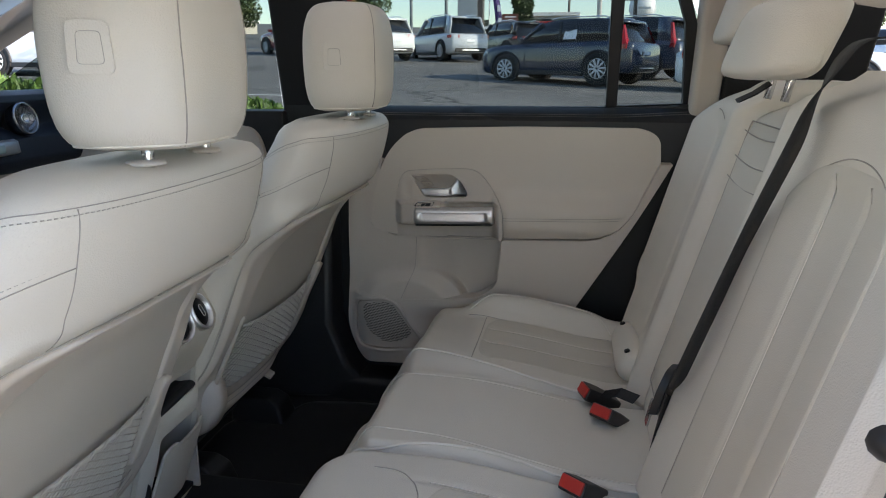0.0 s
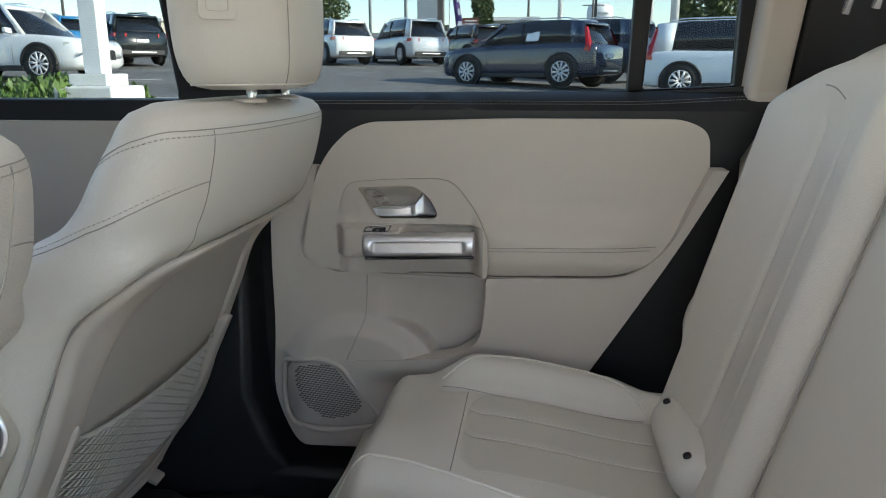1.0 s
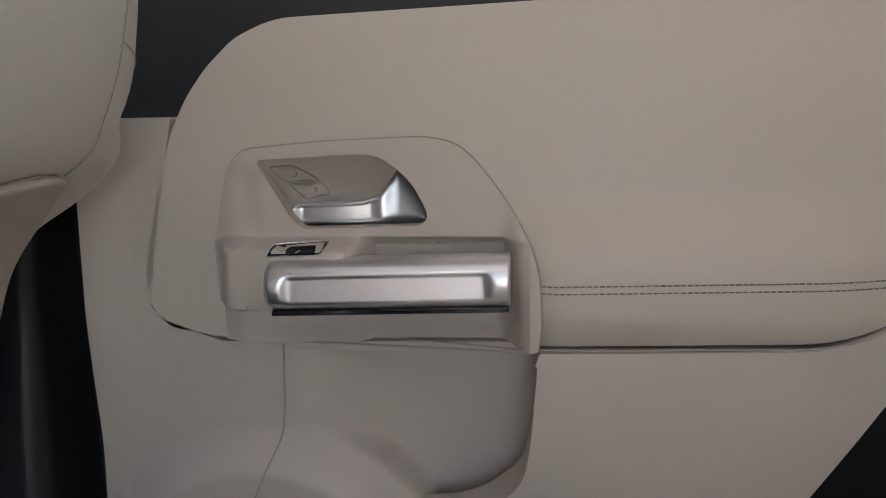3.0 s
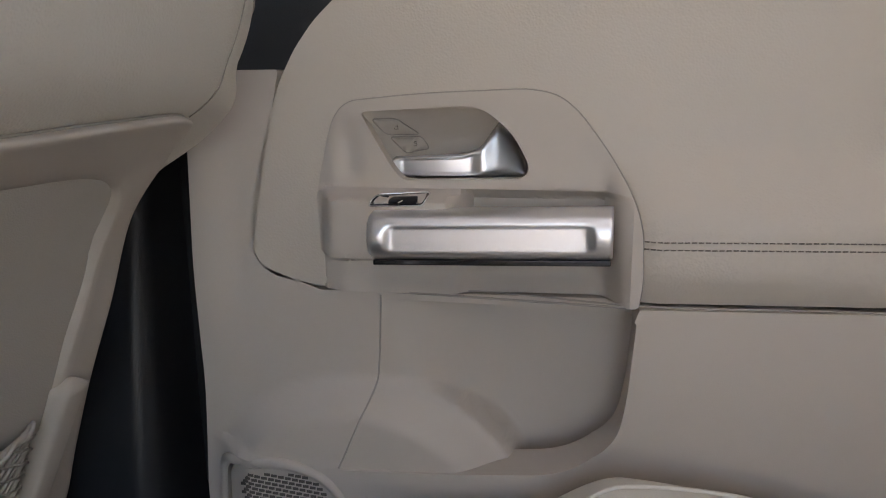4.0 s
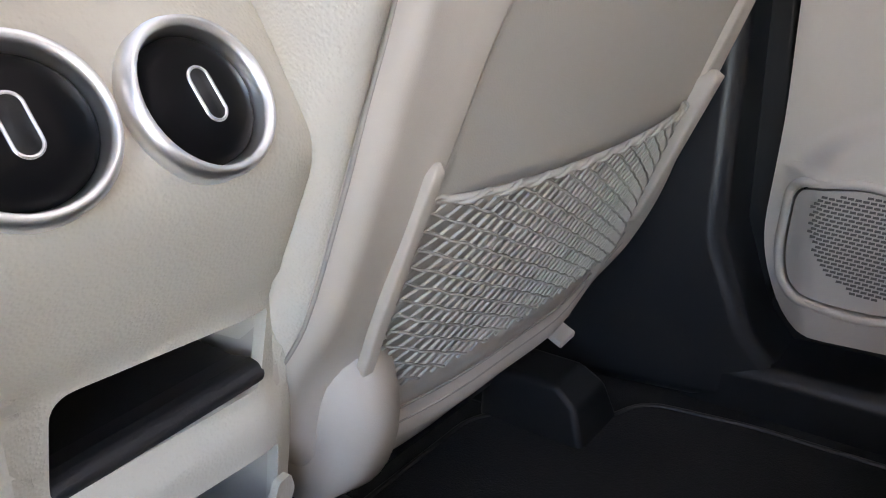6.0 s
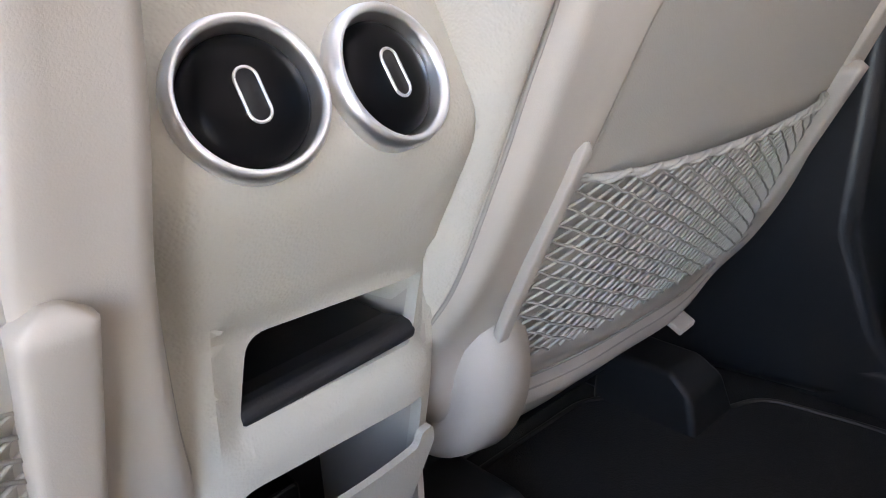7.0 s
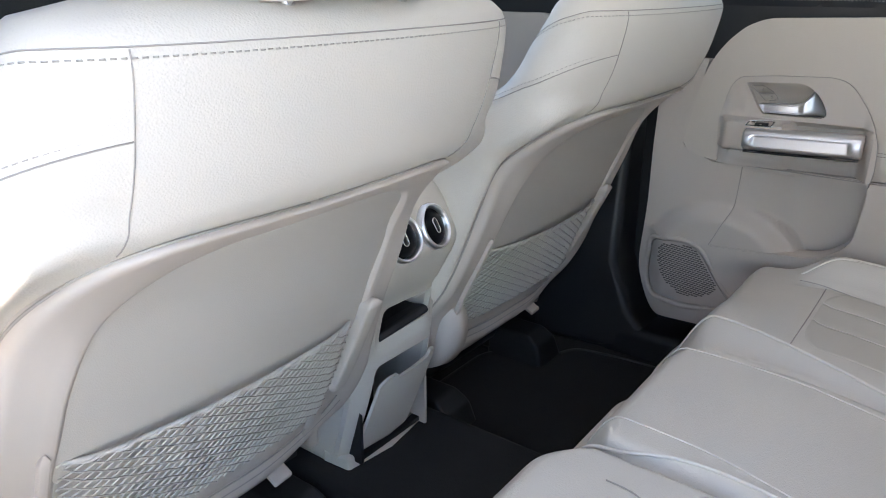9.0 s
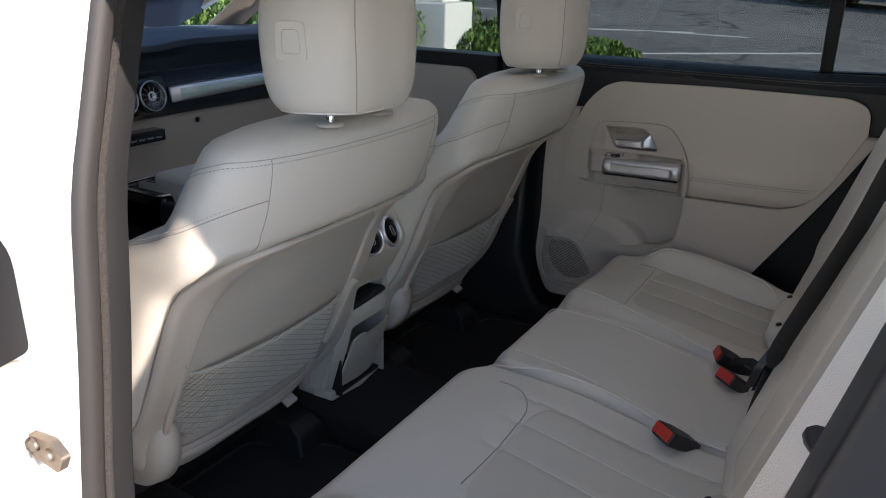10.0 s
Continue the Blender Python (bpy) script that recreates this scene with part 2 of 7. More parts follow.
def lathe_bm(profile, centre, axis, seg=32, bm=None):
    """Turns a profile of (radius, along) round an axis through centre."""
    bm = bm or bmesh.new()
    axis = Vector(axis).normalized()
    s = axis.orthogonal().normalized()
    t = axis.cross(s)
    c = Vector(centre)
    rings = [[bm.verts.new(c + axis * h + r * (math.cos(k) * s + math.sin(k) * t)) for k in (2 * math.pi * j / seg for j in range(seg))] for r, h in profile]
    for a, b in zip(rings, rings[1:]):
        for j in range(seg):
            bm.faces.new((a[j], a[(j + 1) % seg], b[(j + 1) % seg], b[j]))
    if profile[0][0] > 1e-4:
        bm.faces.new(rings[0])
    if profile[-1][0] > 1e-4:
        bm.faces.new(rings[-1])
    bmesh.ops.remove_doubles(bm, verts=bm.verts[:], dist=1e-5)
    return bm


def ellipsoid_ring(cx, cy, z, rear, front, half, n=48, power=2.6):
    """A rounded section at height z: from x=front to x=rear, half wide each way from cy."""
    mid, deep = (rear + front) / 2, (rear - front) / 2
    ring = []
    for j in range(n):
        a = 2 * math.pi * j / n
        c, s = math.cos(a), math.sin(a)
        ring.append((mid + deep * math.copysign(abs(c) ** (2 / power), c), cy + half * math.copysign(abs(s) ** (2 / power), s), z))
    return ring


def sheet_bm(outer, holes=(), thick=0.01, place=None, step=0.02, bm=None):
    """A plate of (x, z) outline and holes, cut into a fine net and laid by place(x, depth, z), depth 0 to thick."""
    place = place or (lambda x, y, z: (x, y, z))
    bm = bm or bmesh.new()
    fill = bmesh.new()
    for lp in (outer, *holes):
        vs = [fill.verts.new((p[0], 0, p[1])) for p in lp]
        for i in range(len(vs)):
            fill.edges.new((vs[i], vs[(i + 1) % len(vs)]))
    bmesh.ops.triangle_fill(fill, use_beauty=True, edges=fill.edges[:])
    if step:
        for k, normal in ((0, (1, 0, 0)), (1, (0, 0, 1))):
            lo, hi = min(p[k] for p in outer), max(p[k] for p in outer)
            n = max(1, int((hi - lo) / step))
            for i in range(1, n):
                c = lo + (hi - lo) * i / n
                bmesh.ops.bisect_plane(fill, geom=fill.verts[:] + fill.edges[:] + fill.faces[:], dist=1e-6,
                                       plane_co=(c, 0, 0) if k == 0 else (0, 0, c), plane_no=normal)
    fill.verts.index_update()
    sides = []
    for y in (0.0, thick):
        vs = [bm.verts.new(place(v.co.x, y, v.co.z)) for v in fill.verts]
        sides.append(vs)
        for f in fill.faces:
            bm.faces.new([vs[v.index] for v in f.verts])
    for e in fill.edges:
        if len(e.link_faces) == 1:
            i, j = e.verts[0].index, e.verts[1].index
            bm.faces.new((sides[0][i], sides[0][j], sides[1][j], sides[1][i]))
    fill.free()
    return bm


def stitches_bm(pts, length=0.0045, gap=0.003, r=0.0006, lift=(0, 0, 0), bm=None):
    """A row of short thread stitches along a path."""
    bm = bm or bmesh.new()
    lift = Vector(lift)
    pts = [Vector(p) for p in pts]
    run, todo = 0.0, []
    marks = [0.0]
    for a, b in zip(pts, pts[1:]):
        marks.append(marks[-1] + (b - a).length)

    def at(s):
        i = max(0, min(len(pts) - 2, int(np.searchsorted(marks, s)) - 1))
        h = marks[i + 1] - marks[i]
        return pts[i].lerp(pts[i + 1], (s - marks[i]) / h if h else 0)
    while run + length < marks[-1]:
        tube_bm([at(run) + lift, at(run + length) + lift], r, 4, bm=bm)
        run += length + gap
    return bm


# ---- ground and sky line ----
def ground_z(x, y):
    """Level under the car, then an even slope up towards the far rows."""
    t = min(max((y - 2.2) / 5.0, 0.0), 1.0)
    rise = t * t * (3 - 2 * t)
    return 0.2 + rise * (0.045 * (y - 2) - 0.03 * x)


def make_ground():
    xs = sorted({*np.linspace(-60, 60, 61).tolist(), -2500.0, -900.0, -300.0, -120.0, 120.0, 300.0, 900.0, 2500.0})
    ys = sorted({*np.linspace(-40, 60, 81).tolist(), -2500.0, -600.0, -150.0, 120.0, 300.0, 900.0, 3000.0})
    bm = bmesh.new()
    vs = [[bm.verts.new((x, y, ground_z(x, y))) for y in ys] for x in xs]
    for i in range(len(xs) - 1):
        for j in range(len(ys) - 1):
            bm.faces.new((vs[i][j], vs[i + 1][j], vs[i + 1][j + 1], vs[i][j + 1]))
    m = textured("worn_asphalt", (0.175, 0.168, 0.156), 0.9, grain=0.8, grain_scale=60, mottle=0.45, mottle_scale=0.45, rough_var=0.06)
    nt = m.node_tree
    b = nt.nodes["Principled BSDF"]
    base = b.inputs["Base Color"].links[0].from_socket
    co = nt.nodes.new("ShaderNodeTexCoord")
    bend = nt.nodes.new("ShaderNodeTexNoise")
    bend.inputs["Scale"].default_value, bend.inputs["Detail"].default_value = 0.9, 4
    add = nt.nodes.new("ShaderNodeVectorMath")
    nt.links.new(co.outputs["Object"], bend.inputs["Vector"])
    nt.links.new(co.outputs["Object"], add.inputs[0])
    nt.links.new(bend.outputs["Color"], add.inputs[1])
    cell = nt.nodes.new("ShaderNodeTexVoronoi")
    cell.feature = "DISTANCE_TO_EDGE"
    cell.inputs["Scale"].default_value = 0.33
    nt.links.new(add.outputs[0], cell.inputs["Vector"])
    crack = nt.nodes.new("ShaderNodeMapRange")
    crack.inputs[1].default_value, crack.inputs[2].default_value = 0.004, 0.014
    crack.inputs[3].default_value, crack.inputs[4].default_value = 0.35, 1.0
    nt.links.new(cell.outputs["Distance"], crack.inputs[0])
    fine = nt.nodes.new("ShaderNodeTexNoise")
    fine.inputs["Scale"].default_value, fine.inputs["Detail"].default_value = 5.0, 8
    nt.links.new(co.outputs["Object"], fine.inputs["Vector"])
    fleck = nt.nodes.new("ShaderNodeMapRange")
    fleck.inputs[1].default_value, fleck.inputs[2].default_value = 0.3, 0.7
    fleck.inputs[3].default_value, fleck.inputs[4].default_value = 0.75, 1.25
    nt.links.new(fine.outputs["Fac"], fleck.inputs[0])
    mul = nt.nodes.new("ShaderNodeMath")
    mul.operation = "MULTIPLY"
    nt.links.new(crack.outputs[0], mul.inputs[0])
    nt.links.new(fleck.outputs[0], mul.inputs[1])
    tint = nt.nodes.new("ShaderNodeVectorMath")
    tint.operation = "SCALE"
    nt.links.new(base, tint.inputs[0])
    nt.links.new(mul.outputs[0], tint.inputs["Scale"])
    nt.links.new(tint.outputs[0], b.inputs["Base Color"])
    return tagged(mesh_object("ground", bm, m), "weathered grey asphalt of a car lot, patched and cracked", "ground", kind="structure")


make_ground()
M_BOUNCE_SLAB = textured("pale_concrete", (0.66, 0.65, 0.62), 0.9, grain=0.5, grain_scale=50, mottle=0.12, mottle_scale=1.2)


def bounce_paving():
    """Pale slabs on the car's near side, unseen, added for bounce light; open joints."""
    root = tagged(empty("pavement", (0, -3.2, 0.2)), "pale concrete slabs beside the car", "pavement", kind="structure")
    for i in range(8):
        for j in range(4):
            x, y = -12.0 + 3.0 * i, -12.2 + 3.0 * j
            part("slab", box_bm(x + 0.01, x + 2.99, y + 0.01, y + 2.99, 0.19, 0.215), M_BOUNCE_SLAB, root, smooth=False, bevel=0.006)


bounce_paving()

# ---- the car: floor, roof, sides ----
CY = 1.13
FLOOR = 0.60


def structure(name, bm, material, label, category, bevel=0.0, smooth=False):
    ob = mesh_object(name, bm, material, smooth=smooth, bevel=bevel)
    return tagged(ob, label, category, kind="structure")


def car_floor():
    bm = box_bm(-1.9, 0.9, 0.36, 1.90, FLOOR - 0.05, FLOOR)
    box_bm(-1.3, -0.30, 0.99, 1.27, FLOOR, FLOOR + 0.07, bm)
    structure("floor", bm, M_CARPET, "black carpeted cabin floor with a low centre tunnel", "floor", bevel=0.012)
    # rear shelf of carpet under the bench
    structure("seat_base", box_bm(-0.27, 0.9, 0.44, 1.82, FLOOR, 0.78), M_CARPET, "black carpeted step under the rear bench", "floor", bevel=0.02)


car_floor()


def floor_mat(pts, label):
    mat = tagged(empty("floor_mat", (pts[0][0], pts[0][1], FLOOR)), label, "floor mat", group="rear floor mats")
    ol = rounded(pts, 0.03, 5)
    bm = bmesh.new()
    lo = [bm.verts.new((x, y, FLOOR + 0.001)) for x, y in ol]
    hi = [bm.verts.new((x, y, FLOOR + 0.007)) for x, y in ol]
    bm.faces.new(hi)
    for k in range(len(ol)):
        bm.faces.new((lo[k - 1], lo[k], hi[k], hi[k - 1]))
    part("carpet", bm, M_CARPET, mat, "black tufted carpet", smooth=False)
    part("edge_piping", tube_bm([(x, y, FLOOR + 0.006) for x, y in ol], 0.004, 6, True), M_BLACKPLASTIC, mat, "dark bound edge")


floor_mat([(-0.86, 1.30), (-0.86, 1.59), (-0.83, 1.63), (-0.76, 1.632), (-0.735, 1.66), (-0.70, 1.745), (-0.58, 1.765), (-0.32, 1.77), (-0.32, 1.30)], "black carpet mat with a bound edge on the cabin floor")
floor_mat([(-0.86, 0.56), (-0.86, 0.88), (-0.75, 0.91), (-0.71, 0.97), (-0.32, 0.975), (-0.32, 0.50), (-0.60, 0.49)], "black carpet mat with a bound edge on the cabin floor")


def roof():
    def f(a, b):
        x = -1.24 + a * 2.49
        y = 0.42 + b * 1.42
        return (x, y, 1.80 - 0.06 * (2 * b - 1) ** 2 - 0.07 * (2 * a - 0.9) ** 2)
    bm = grid_bm(f, 24, 12)
    bmesh.ops.solidify(bm, geom=bm.faces[:], thickness=-0.05)
    structure("ceiling", bm, M_HEADLINER, "pale fabric headliner of the cabin roof", "ceiling", smooth=True)


roof()


def side_frame(mirror):
    """The fixed body side of one flank; mirror turns right into left."""
    s = lambda y: 2 * CY - y if mirror else y
    tag = "left" if mirror else "right"

    def flip(bm):
        if mirror:
            for v in bm.verts:
                v.co.y = 2 * CY - v.co.y
        return bm
    # pillars lean inwards at the top
    lean = lambda z: 1.955 - 0.33 * max(0.0, z - 1.40)

    def post(x0b, x1b, x0t, x1t, z0, z1, d=0.06):
        rings = []
        for k in range(7):
            z = z0 + (z1 - z0) * k / 6
            a = k / 6
            x0, x1 = x0b + (x0t - x0b) * a, x1b + (x1t - x1b) * a
            y = lean(z)
            rings.append([(x0, y - d, z), (x1, y - d, z), (x1, y + 0.03, z), (x0, y + 0.03, z)])
        return loft_bm(rings)
    b = flip(post(-0.82, -0.60, -0.78, -0.62, FLOOR, 1.80))
    structure("pillar_b_" + tag, b, M_BLACK, "black-trimmed centre door pillar of the car", "pillar", bevel=0.012)
    b = flip(post(0.262, 0.318, 0.262, 0.335, 1.0, 1.80, 0.07))
    structure("pillar_c_" + tag, b, M_PLASTIC, "pale grey plastic rear roof pillar trim", "pillar", bevel=0.015)
    b = flip(post(0.322, 0.62, 0.339, 0.66, 1.0, 1.80, 0.055))
    structure("pillar_d_" + tag, b, M_BLACK, "black trim behind the rear door pillar", "pillar", bevel=0.01)
    b = flip(loft_bm([[(x - 0.05, lean(z) - 0.07, z), (x + 0.05, lean(z) - 0.07, z), (x + 0.06, lean(z) + 0.02, z), (x - 0.05, lean(z) + 0.02, z)]
                      for x, z in ((-2.05, 1.36), (-1.70, 1.55), (-1.3, 1.72), (-1.1, 1.80))]))
    structure("pillar_a_" + tag, b, M_PLASTIC, "pale grey plastic windscreen pillar trim", "pillar", bevel=0.01)
    # roof rail
    b = flip(loft_bm([[(x, 1.77, z), (x, 1.86, z), (x, 1.86, z + 0.08), (x, 1.77, z + 0.08)] for x, z in ((-1.3, 1.69), (-0.6, 1.755), (0.2, 1.75), (1.2, 1.66))]))
    structure("roof_rail_" + tag, b, M_PLASTIC, "pale grey roof edge trim above the doors", "trim", bevel=0.015)


side_frame(False)

# rear end that closes the cabin
structure("wall_rear", box_bm(1.15, 1.22, 0.36, 1.90, FLOOR, 1.30), M_PLASTIC, "pale trim of the closed tailgate", "wall")


def tailgate_glass():
    slope = lambda x, d, z: (1.20 - 0.45 * (z - 1.30) + d, x, z)
    structure("wall_tailgate_frame", sheet_bm([(0.36, 1.29), (0.36, 1.80), (1.90, 1.80), (1.90, 1.29)], [rounded([(0.52, 1.33), (0.60, 1.748), (1.66, 1.748), (1.74, 1.33)], 0.05)], 0.03, slope, 0), M_PLASTIC, "pale trim round the tailgate window", "wall")
    ob = structure("window_tailgate", sheet_bm([(0.50, 1.31), (0.57, 1.765), (1.69, 1.765), (1.76, 1.31)], [], 0.004, lambda x, d, z: slope(x, d + 0.012, z), 0), M_GLASS, "tinted tailgate window", "window")
    ob.visible_shadow = False


tailgate_glass()
structure("wall_quarter_right", box_bm(0.31, 1.14, 1.782, 1.93, 0.80, 1.39), M_BLACK, "black side trim beside the load floor", "wall", bevel=0.01)
structure("bench_end_right", box_bm(0.305, 0.36, 1.62, 1.93, 0.78, 1.385), M_BLACK, "black trim at the outer end of the bench", "trim", bevel=0.008)
structure("load_floor", box_bm(0.45, 1.15, 0.40, 1.86, 0.85, 0.88), M_CARPET, "black carpeted load floor behind the bench", "floor")


# ---- right rear door ----
def bump1(a, c, w):
    t = min(1.0, abs(a - c) / w)
    return 1 - t * t * (3 - 2 * t)


def step1(a, lo, hi):
    t = min(1.0, max(0.0, (a - lo) / (hi - lo)))
    return t * t * (3 - 2 * t)


def door_lean(x, z):
    """How far the inner door skin stands from the car's middle line."""
    return 1.860 + 0.02 * max(0.0, z - 1.1) + 0.015 * max(0.0, 1.0 - z) / 0.3


def pad_y(x, z):
    roll = (0.034 * step1(z, 1.205, 1.140) - 0.014 * step1(z, 1.105, 1.068)) * step1(x, -0.235, -0.165) * (1 - 0.55 * step1(x, 0.03, 0.15))
    return door_lean(x, z) - 0.022 - roll


def rear_door():
    door = tagged(empty("door_1", (-0.2, 1.86, 0.7)), "closed rear car door, beige leather pad and black belt trim", "car door", kind="structure")
    # lower moulding with the map pocket cut through it
    outline = rounded([(-0.590, 1.267), (-0.502, 1.267), (-0.525, 1.16), (-0.538, 1.09), (-0.47, 1.066), (-0.182, 1.071), (0.05, 1.078), (0.105, 1.105), (0.14, 1.15), (0.195, 1.272), (0.222, 1.272), (0.15, 1.138), (-0.10, 0.722), (-0.575, 0.708), (-0.612, 0.80), (-0.598, 0.96)],
                      [0.004, 0.004, 0.01, 0.02, 0.0, 0.0, 0.04, 0.05, 0.03, 0.0, 0.0, 0.06, 0.03, 0.06, 0.05, 0.05], 6)
    pocket = rounded([(-0.411, 1.060), (-0.184, 1.060), (-0.189, 0.990), (-0.196, 0.950), (-0.24, 0.914), (-0.346, 0.903), (-0.449, 0.897), (-0.419, 0.970), (-0.414, 1.0)],
                     [0.003, 0.003, 0.02, 0.035, 0.05, 0.02, 0.003, 0.02, 0.01], 7)
    speaker_cut = rounded([(-0.578, 0.884), (-0.505, 0.895), (-0.468, 0.885), (-0.386, 0.757), (-0.50, 0.748), (-0.578, 0.757), (-0.588, 0.80)], [0.02, 0.03, 0.025, 0.016, 0.02, 0.025, 0.03], 6)

    def dome(x, z):
        q = math.hypot((x + 0.437) / 0.160, (z - 0.868) / 0.118)
        return 0.030 * step1(1 - q, 0.0, 0.34)

    def low_y(x, z):
        """The moulding's face: a dome over the speaker, a lip under the pocket and a proud block behind it."""
        rise = z - interp([(-0.45, 0.897), (-0.346, 0.903), (-0.245, 0.914), (-0.215, 0.93), (-0.198, 0.955), (-0.186, 1.06), (-0.180, 1.4)], x)
        lip = 0.032 * step1(rise, 0.014, 0.003) * step1(x, -0.60, -0.54)
        y = door_lean(x, z) - 0.022 - max(dome(x, z), lip)
        y += 0.020 * step1(z, 0.888, 0.835) * step1(x, -0.44, -0.36)
        return y - 0.008 * step1(x, -0.545, -0.59) * step1(z, 0.95, 1.10)

    def low_place(x, d, z):
        return (x, low_y(x, z) + d, z)
    lower = part("lower_moulding", sheet_bm(outline, [pocket, speaker_cut], 0.05, low_place, 0.006), M_PLASTIC, door, "beige plastic lower door moulding", bevel=0.004, segs=3)
    def pocket_y(x, z):
        q = math.hypot((x + 0.437) / 0.160, (z - 0.868) / 0.118)
        ramp = step1(1 - q, -0.005, 0.025)
        return door_lean(x, z) - 0.0205 + 0.042 * step1(x, -0.405, -0.30) * (1 - ramp) - dome(x, z)
    part("pocket_back", sheet_bm(rounded([(-0.455, 1.08), (-0.165, 1.08), (-0.165, 0.885), (-0.455, 0.885)], 0.01), [], 0.006, lambda x, d, z: (x, pocket_y(x, z) + d, z), 0.004), M_PLASTIC, lower, "recessed map pocket wall with a rounded ramp")
    joint = spline([(-0.4115, 0, 1.064), (-0.4145, 0, 1.0), (-0.4195, 0, 0.97), (-0.434, 0, 0.935), (-0.450, 0, 0.899)], 8)
    part("panel_joint", tube_bm([(p.x, min(low_y(p.x, p.z), pocket_y(p.x, p.z)) - 0.0004, p.z) for p in joint], 0.0009, 5), M_SEAM, lower)
    # loudspeaker grille
    spk = part("speaker_panel", sheet_bm(rounded([(-0.577, 0.880), (-0.506, 0.891), (-0.471, 0.882), (-0.391, 0.760), (-0.50, 0.752), (-0.574, 0.760), (-0.584, 0.80)], [0.02, 0.03, 0.025, 0.014, 0.02, 0.025, 0.03], 6), [], 0.01,
                                         lambda x, d, z: (x, low_y(x, z) + 0.005 + d, z), 0.012), M_PLASTIC, door, "beige speaker cover", bevel=0.004)
    ring = rounded([(-0.583, 0.888), (-0.505, 0.899), (-0.464, 0.888), (-0.380, 0.755), (-0.50, 0.744), (-0.581, 0.753), (-0.592, 0.80)], [0.02, 0.03, 0.025, 0.016, 0.02, 0.03, 0.03], 7)
    part("speaker_ring", tube_bm([(p[0], low_place(p[0], 0, p[1])[1] + 0.001, p[1]) for p in ring], 0.0055, 8, True, up=(0, 1, 0)), M_PLASTIC, spk)
    slots = bmesh.new()
    mouth = [(-0.560, 0.872), (-0.545, 0.879), (-0.493, 0.886), (-0.472, 0.876), (-0.423, 0.810), (-0.431, 0.788), (-0.458, 0.774), (-0.498, 0.767), (-0.541, 0.794), (-0.560, 0.836)]

    def inside(x, z):
        hit = False
        for (x0, z0), (x1, z1) in zip(mouth, mouth[1:] + mouth[:1]):
            if (z0 > z) != (z1 > z) and x < x0 + (z - z0) * (x1 - x0) / (z1 - z0):
                hit = not hit
        return hit
    for j in range(26):
        z = 0.768 + j * 0.0048
        for i in range(22):
            x = -0.566 + i * 0.0072 + (0.0036 if j % 2 else 0.0)
            zz = z - 0.10 * (x + 0.5)
            if inside(x - 0.002, zz) and inside(x + 0.002, zz):
                y = low_y(x, zz) + 0.0042
                box_bm(x - 0.0029, x + 0.0029, y, y + 0.002, zz - 0.0013, zz + 0.0013, slots)
    part("speaker_mesh", slots, M_GROOVE, spk, "dark speaker perforations", smooth=False)
    # leather pad with its armrest roll; it sinks away under the handle plate
    under_plate = [(-0.455, 1.060), (-0.463, 1.10), (-0.462, 1.130), (-0.455, 1.171), (-0.440, 1.215), (-0.428, 1.229), (-0.277, 1.237), (-0.258, 1.233), (-0.244, 1.220), (-0.220, 1.190), (-0.203, 1.160), (-0.194, 1.136), (-0.192, 1.060)]

    def covered(x, z):
        hit = False
        for (x0, z0), (x1, z1) in zip(under_plate, under_plate[1:] + under_plate[:1]):
            if (z0 > z) != (z1 > z) and x < x0 + (z - z0) * (x1 - x0) / (z1 - z0):
                hit = not hit
        return hit
    pad = rounded([(-0.538, 1.125), (-0.530, 1.165), (-0.516, 1.213), (-0.502, 1.255), (-0.486, 1.284), (-0.467, 1.308), (-0.440, 1.332), (-0.405, 1.347), (-0.15, 1.355), (0.15, 1.355), (0.193, 1.335), (0.197, 1.274), (0.138, 1.142), (0.108, 1.108), (0.05, 1.082), (-0.18, 1.074), (-0.47, 1.070), (-0.518, 1.078), (-0.534, 1.095)],
                  [0.01] * 7 + [0.02, 0.03, 0.03, 0.03, 0.003, 0.03, 0.03, 0.04, 0.0, 0.02, 0.015, 0.015], 5)
    dp = part("door_pad", sheet_bm(pad, [[(p[0] * 1.0, p[1]) for p in rounded([(-0.430, 1.236), (-0.325, 1.240), (-0.305, 1.234), (-0.284, 1.213), (-0.270, 1.180), (-0.280, 1.168), (-0.389, 1.166), (-0.402, 1.181)], 0.006)]], 0.012, lambda x, d, z: (x, pad_y(x, z) + d + (0.03 if covered(x, z) else 0.0), z), 0.008), M_DOORPAD, door, "beige grained leather door pad", bevel=0.006, segs=3)
    for dz in (0.0, -0.006):
        line = [(x, pad_y(x, 1.128 + 0.008 * (x + 0.18) / 0.3 + dz) - 0.0006, 1.128 + 0.008 * (x + 0.18) / 0.3 + dz) for x in np.linspace(-0.181, 0.112 + dz, 60)]
        part("stitching", stitches_bm(line, 0.0038, 0.0014, 0.00055), M_THREAD, dp)
    # handle plate
    hp_out = rounded([(-0.466, 1.068), (-0.474, 1.095), (-0.474, 1.128), (-0.467, 1.171), (-0.451, 1.223), (-0.436, 1.239), (-0.367, 1.245), (-0.277, 1.248), (-0.253, 1.243), (-0.236, 1.229), (-0.211, 1.196), (-0.192, 1.165), (-0.183, 1.139), (-0.181, 1.093), (-0.184, 1.072)],
                     [0.004, 0.01, 0.02, 0.02, 0.02, 0.015, 0.02, 0.02, 0.015, 0.02, 0.02, 0.02, 0.02, 0.01, 0.003], 5)
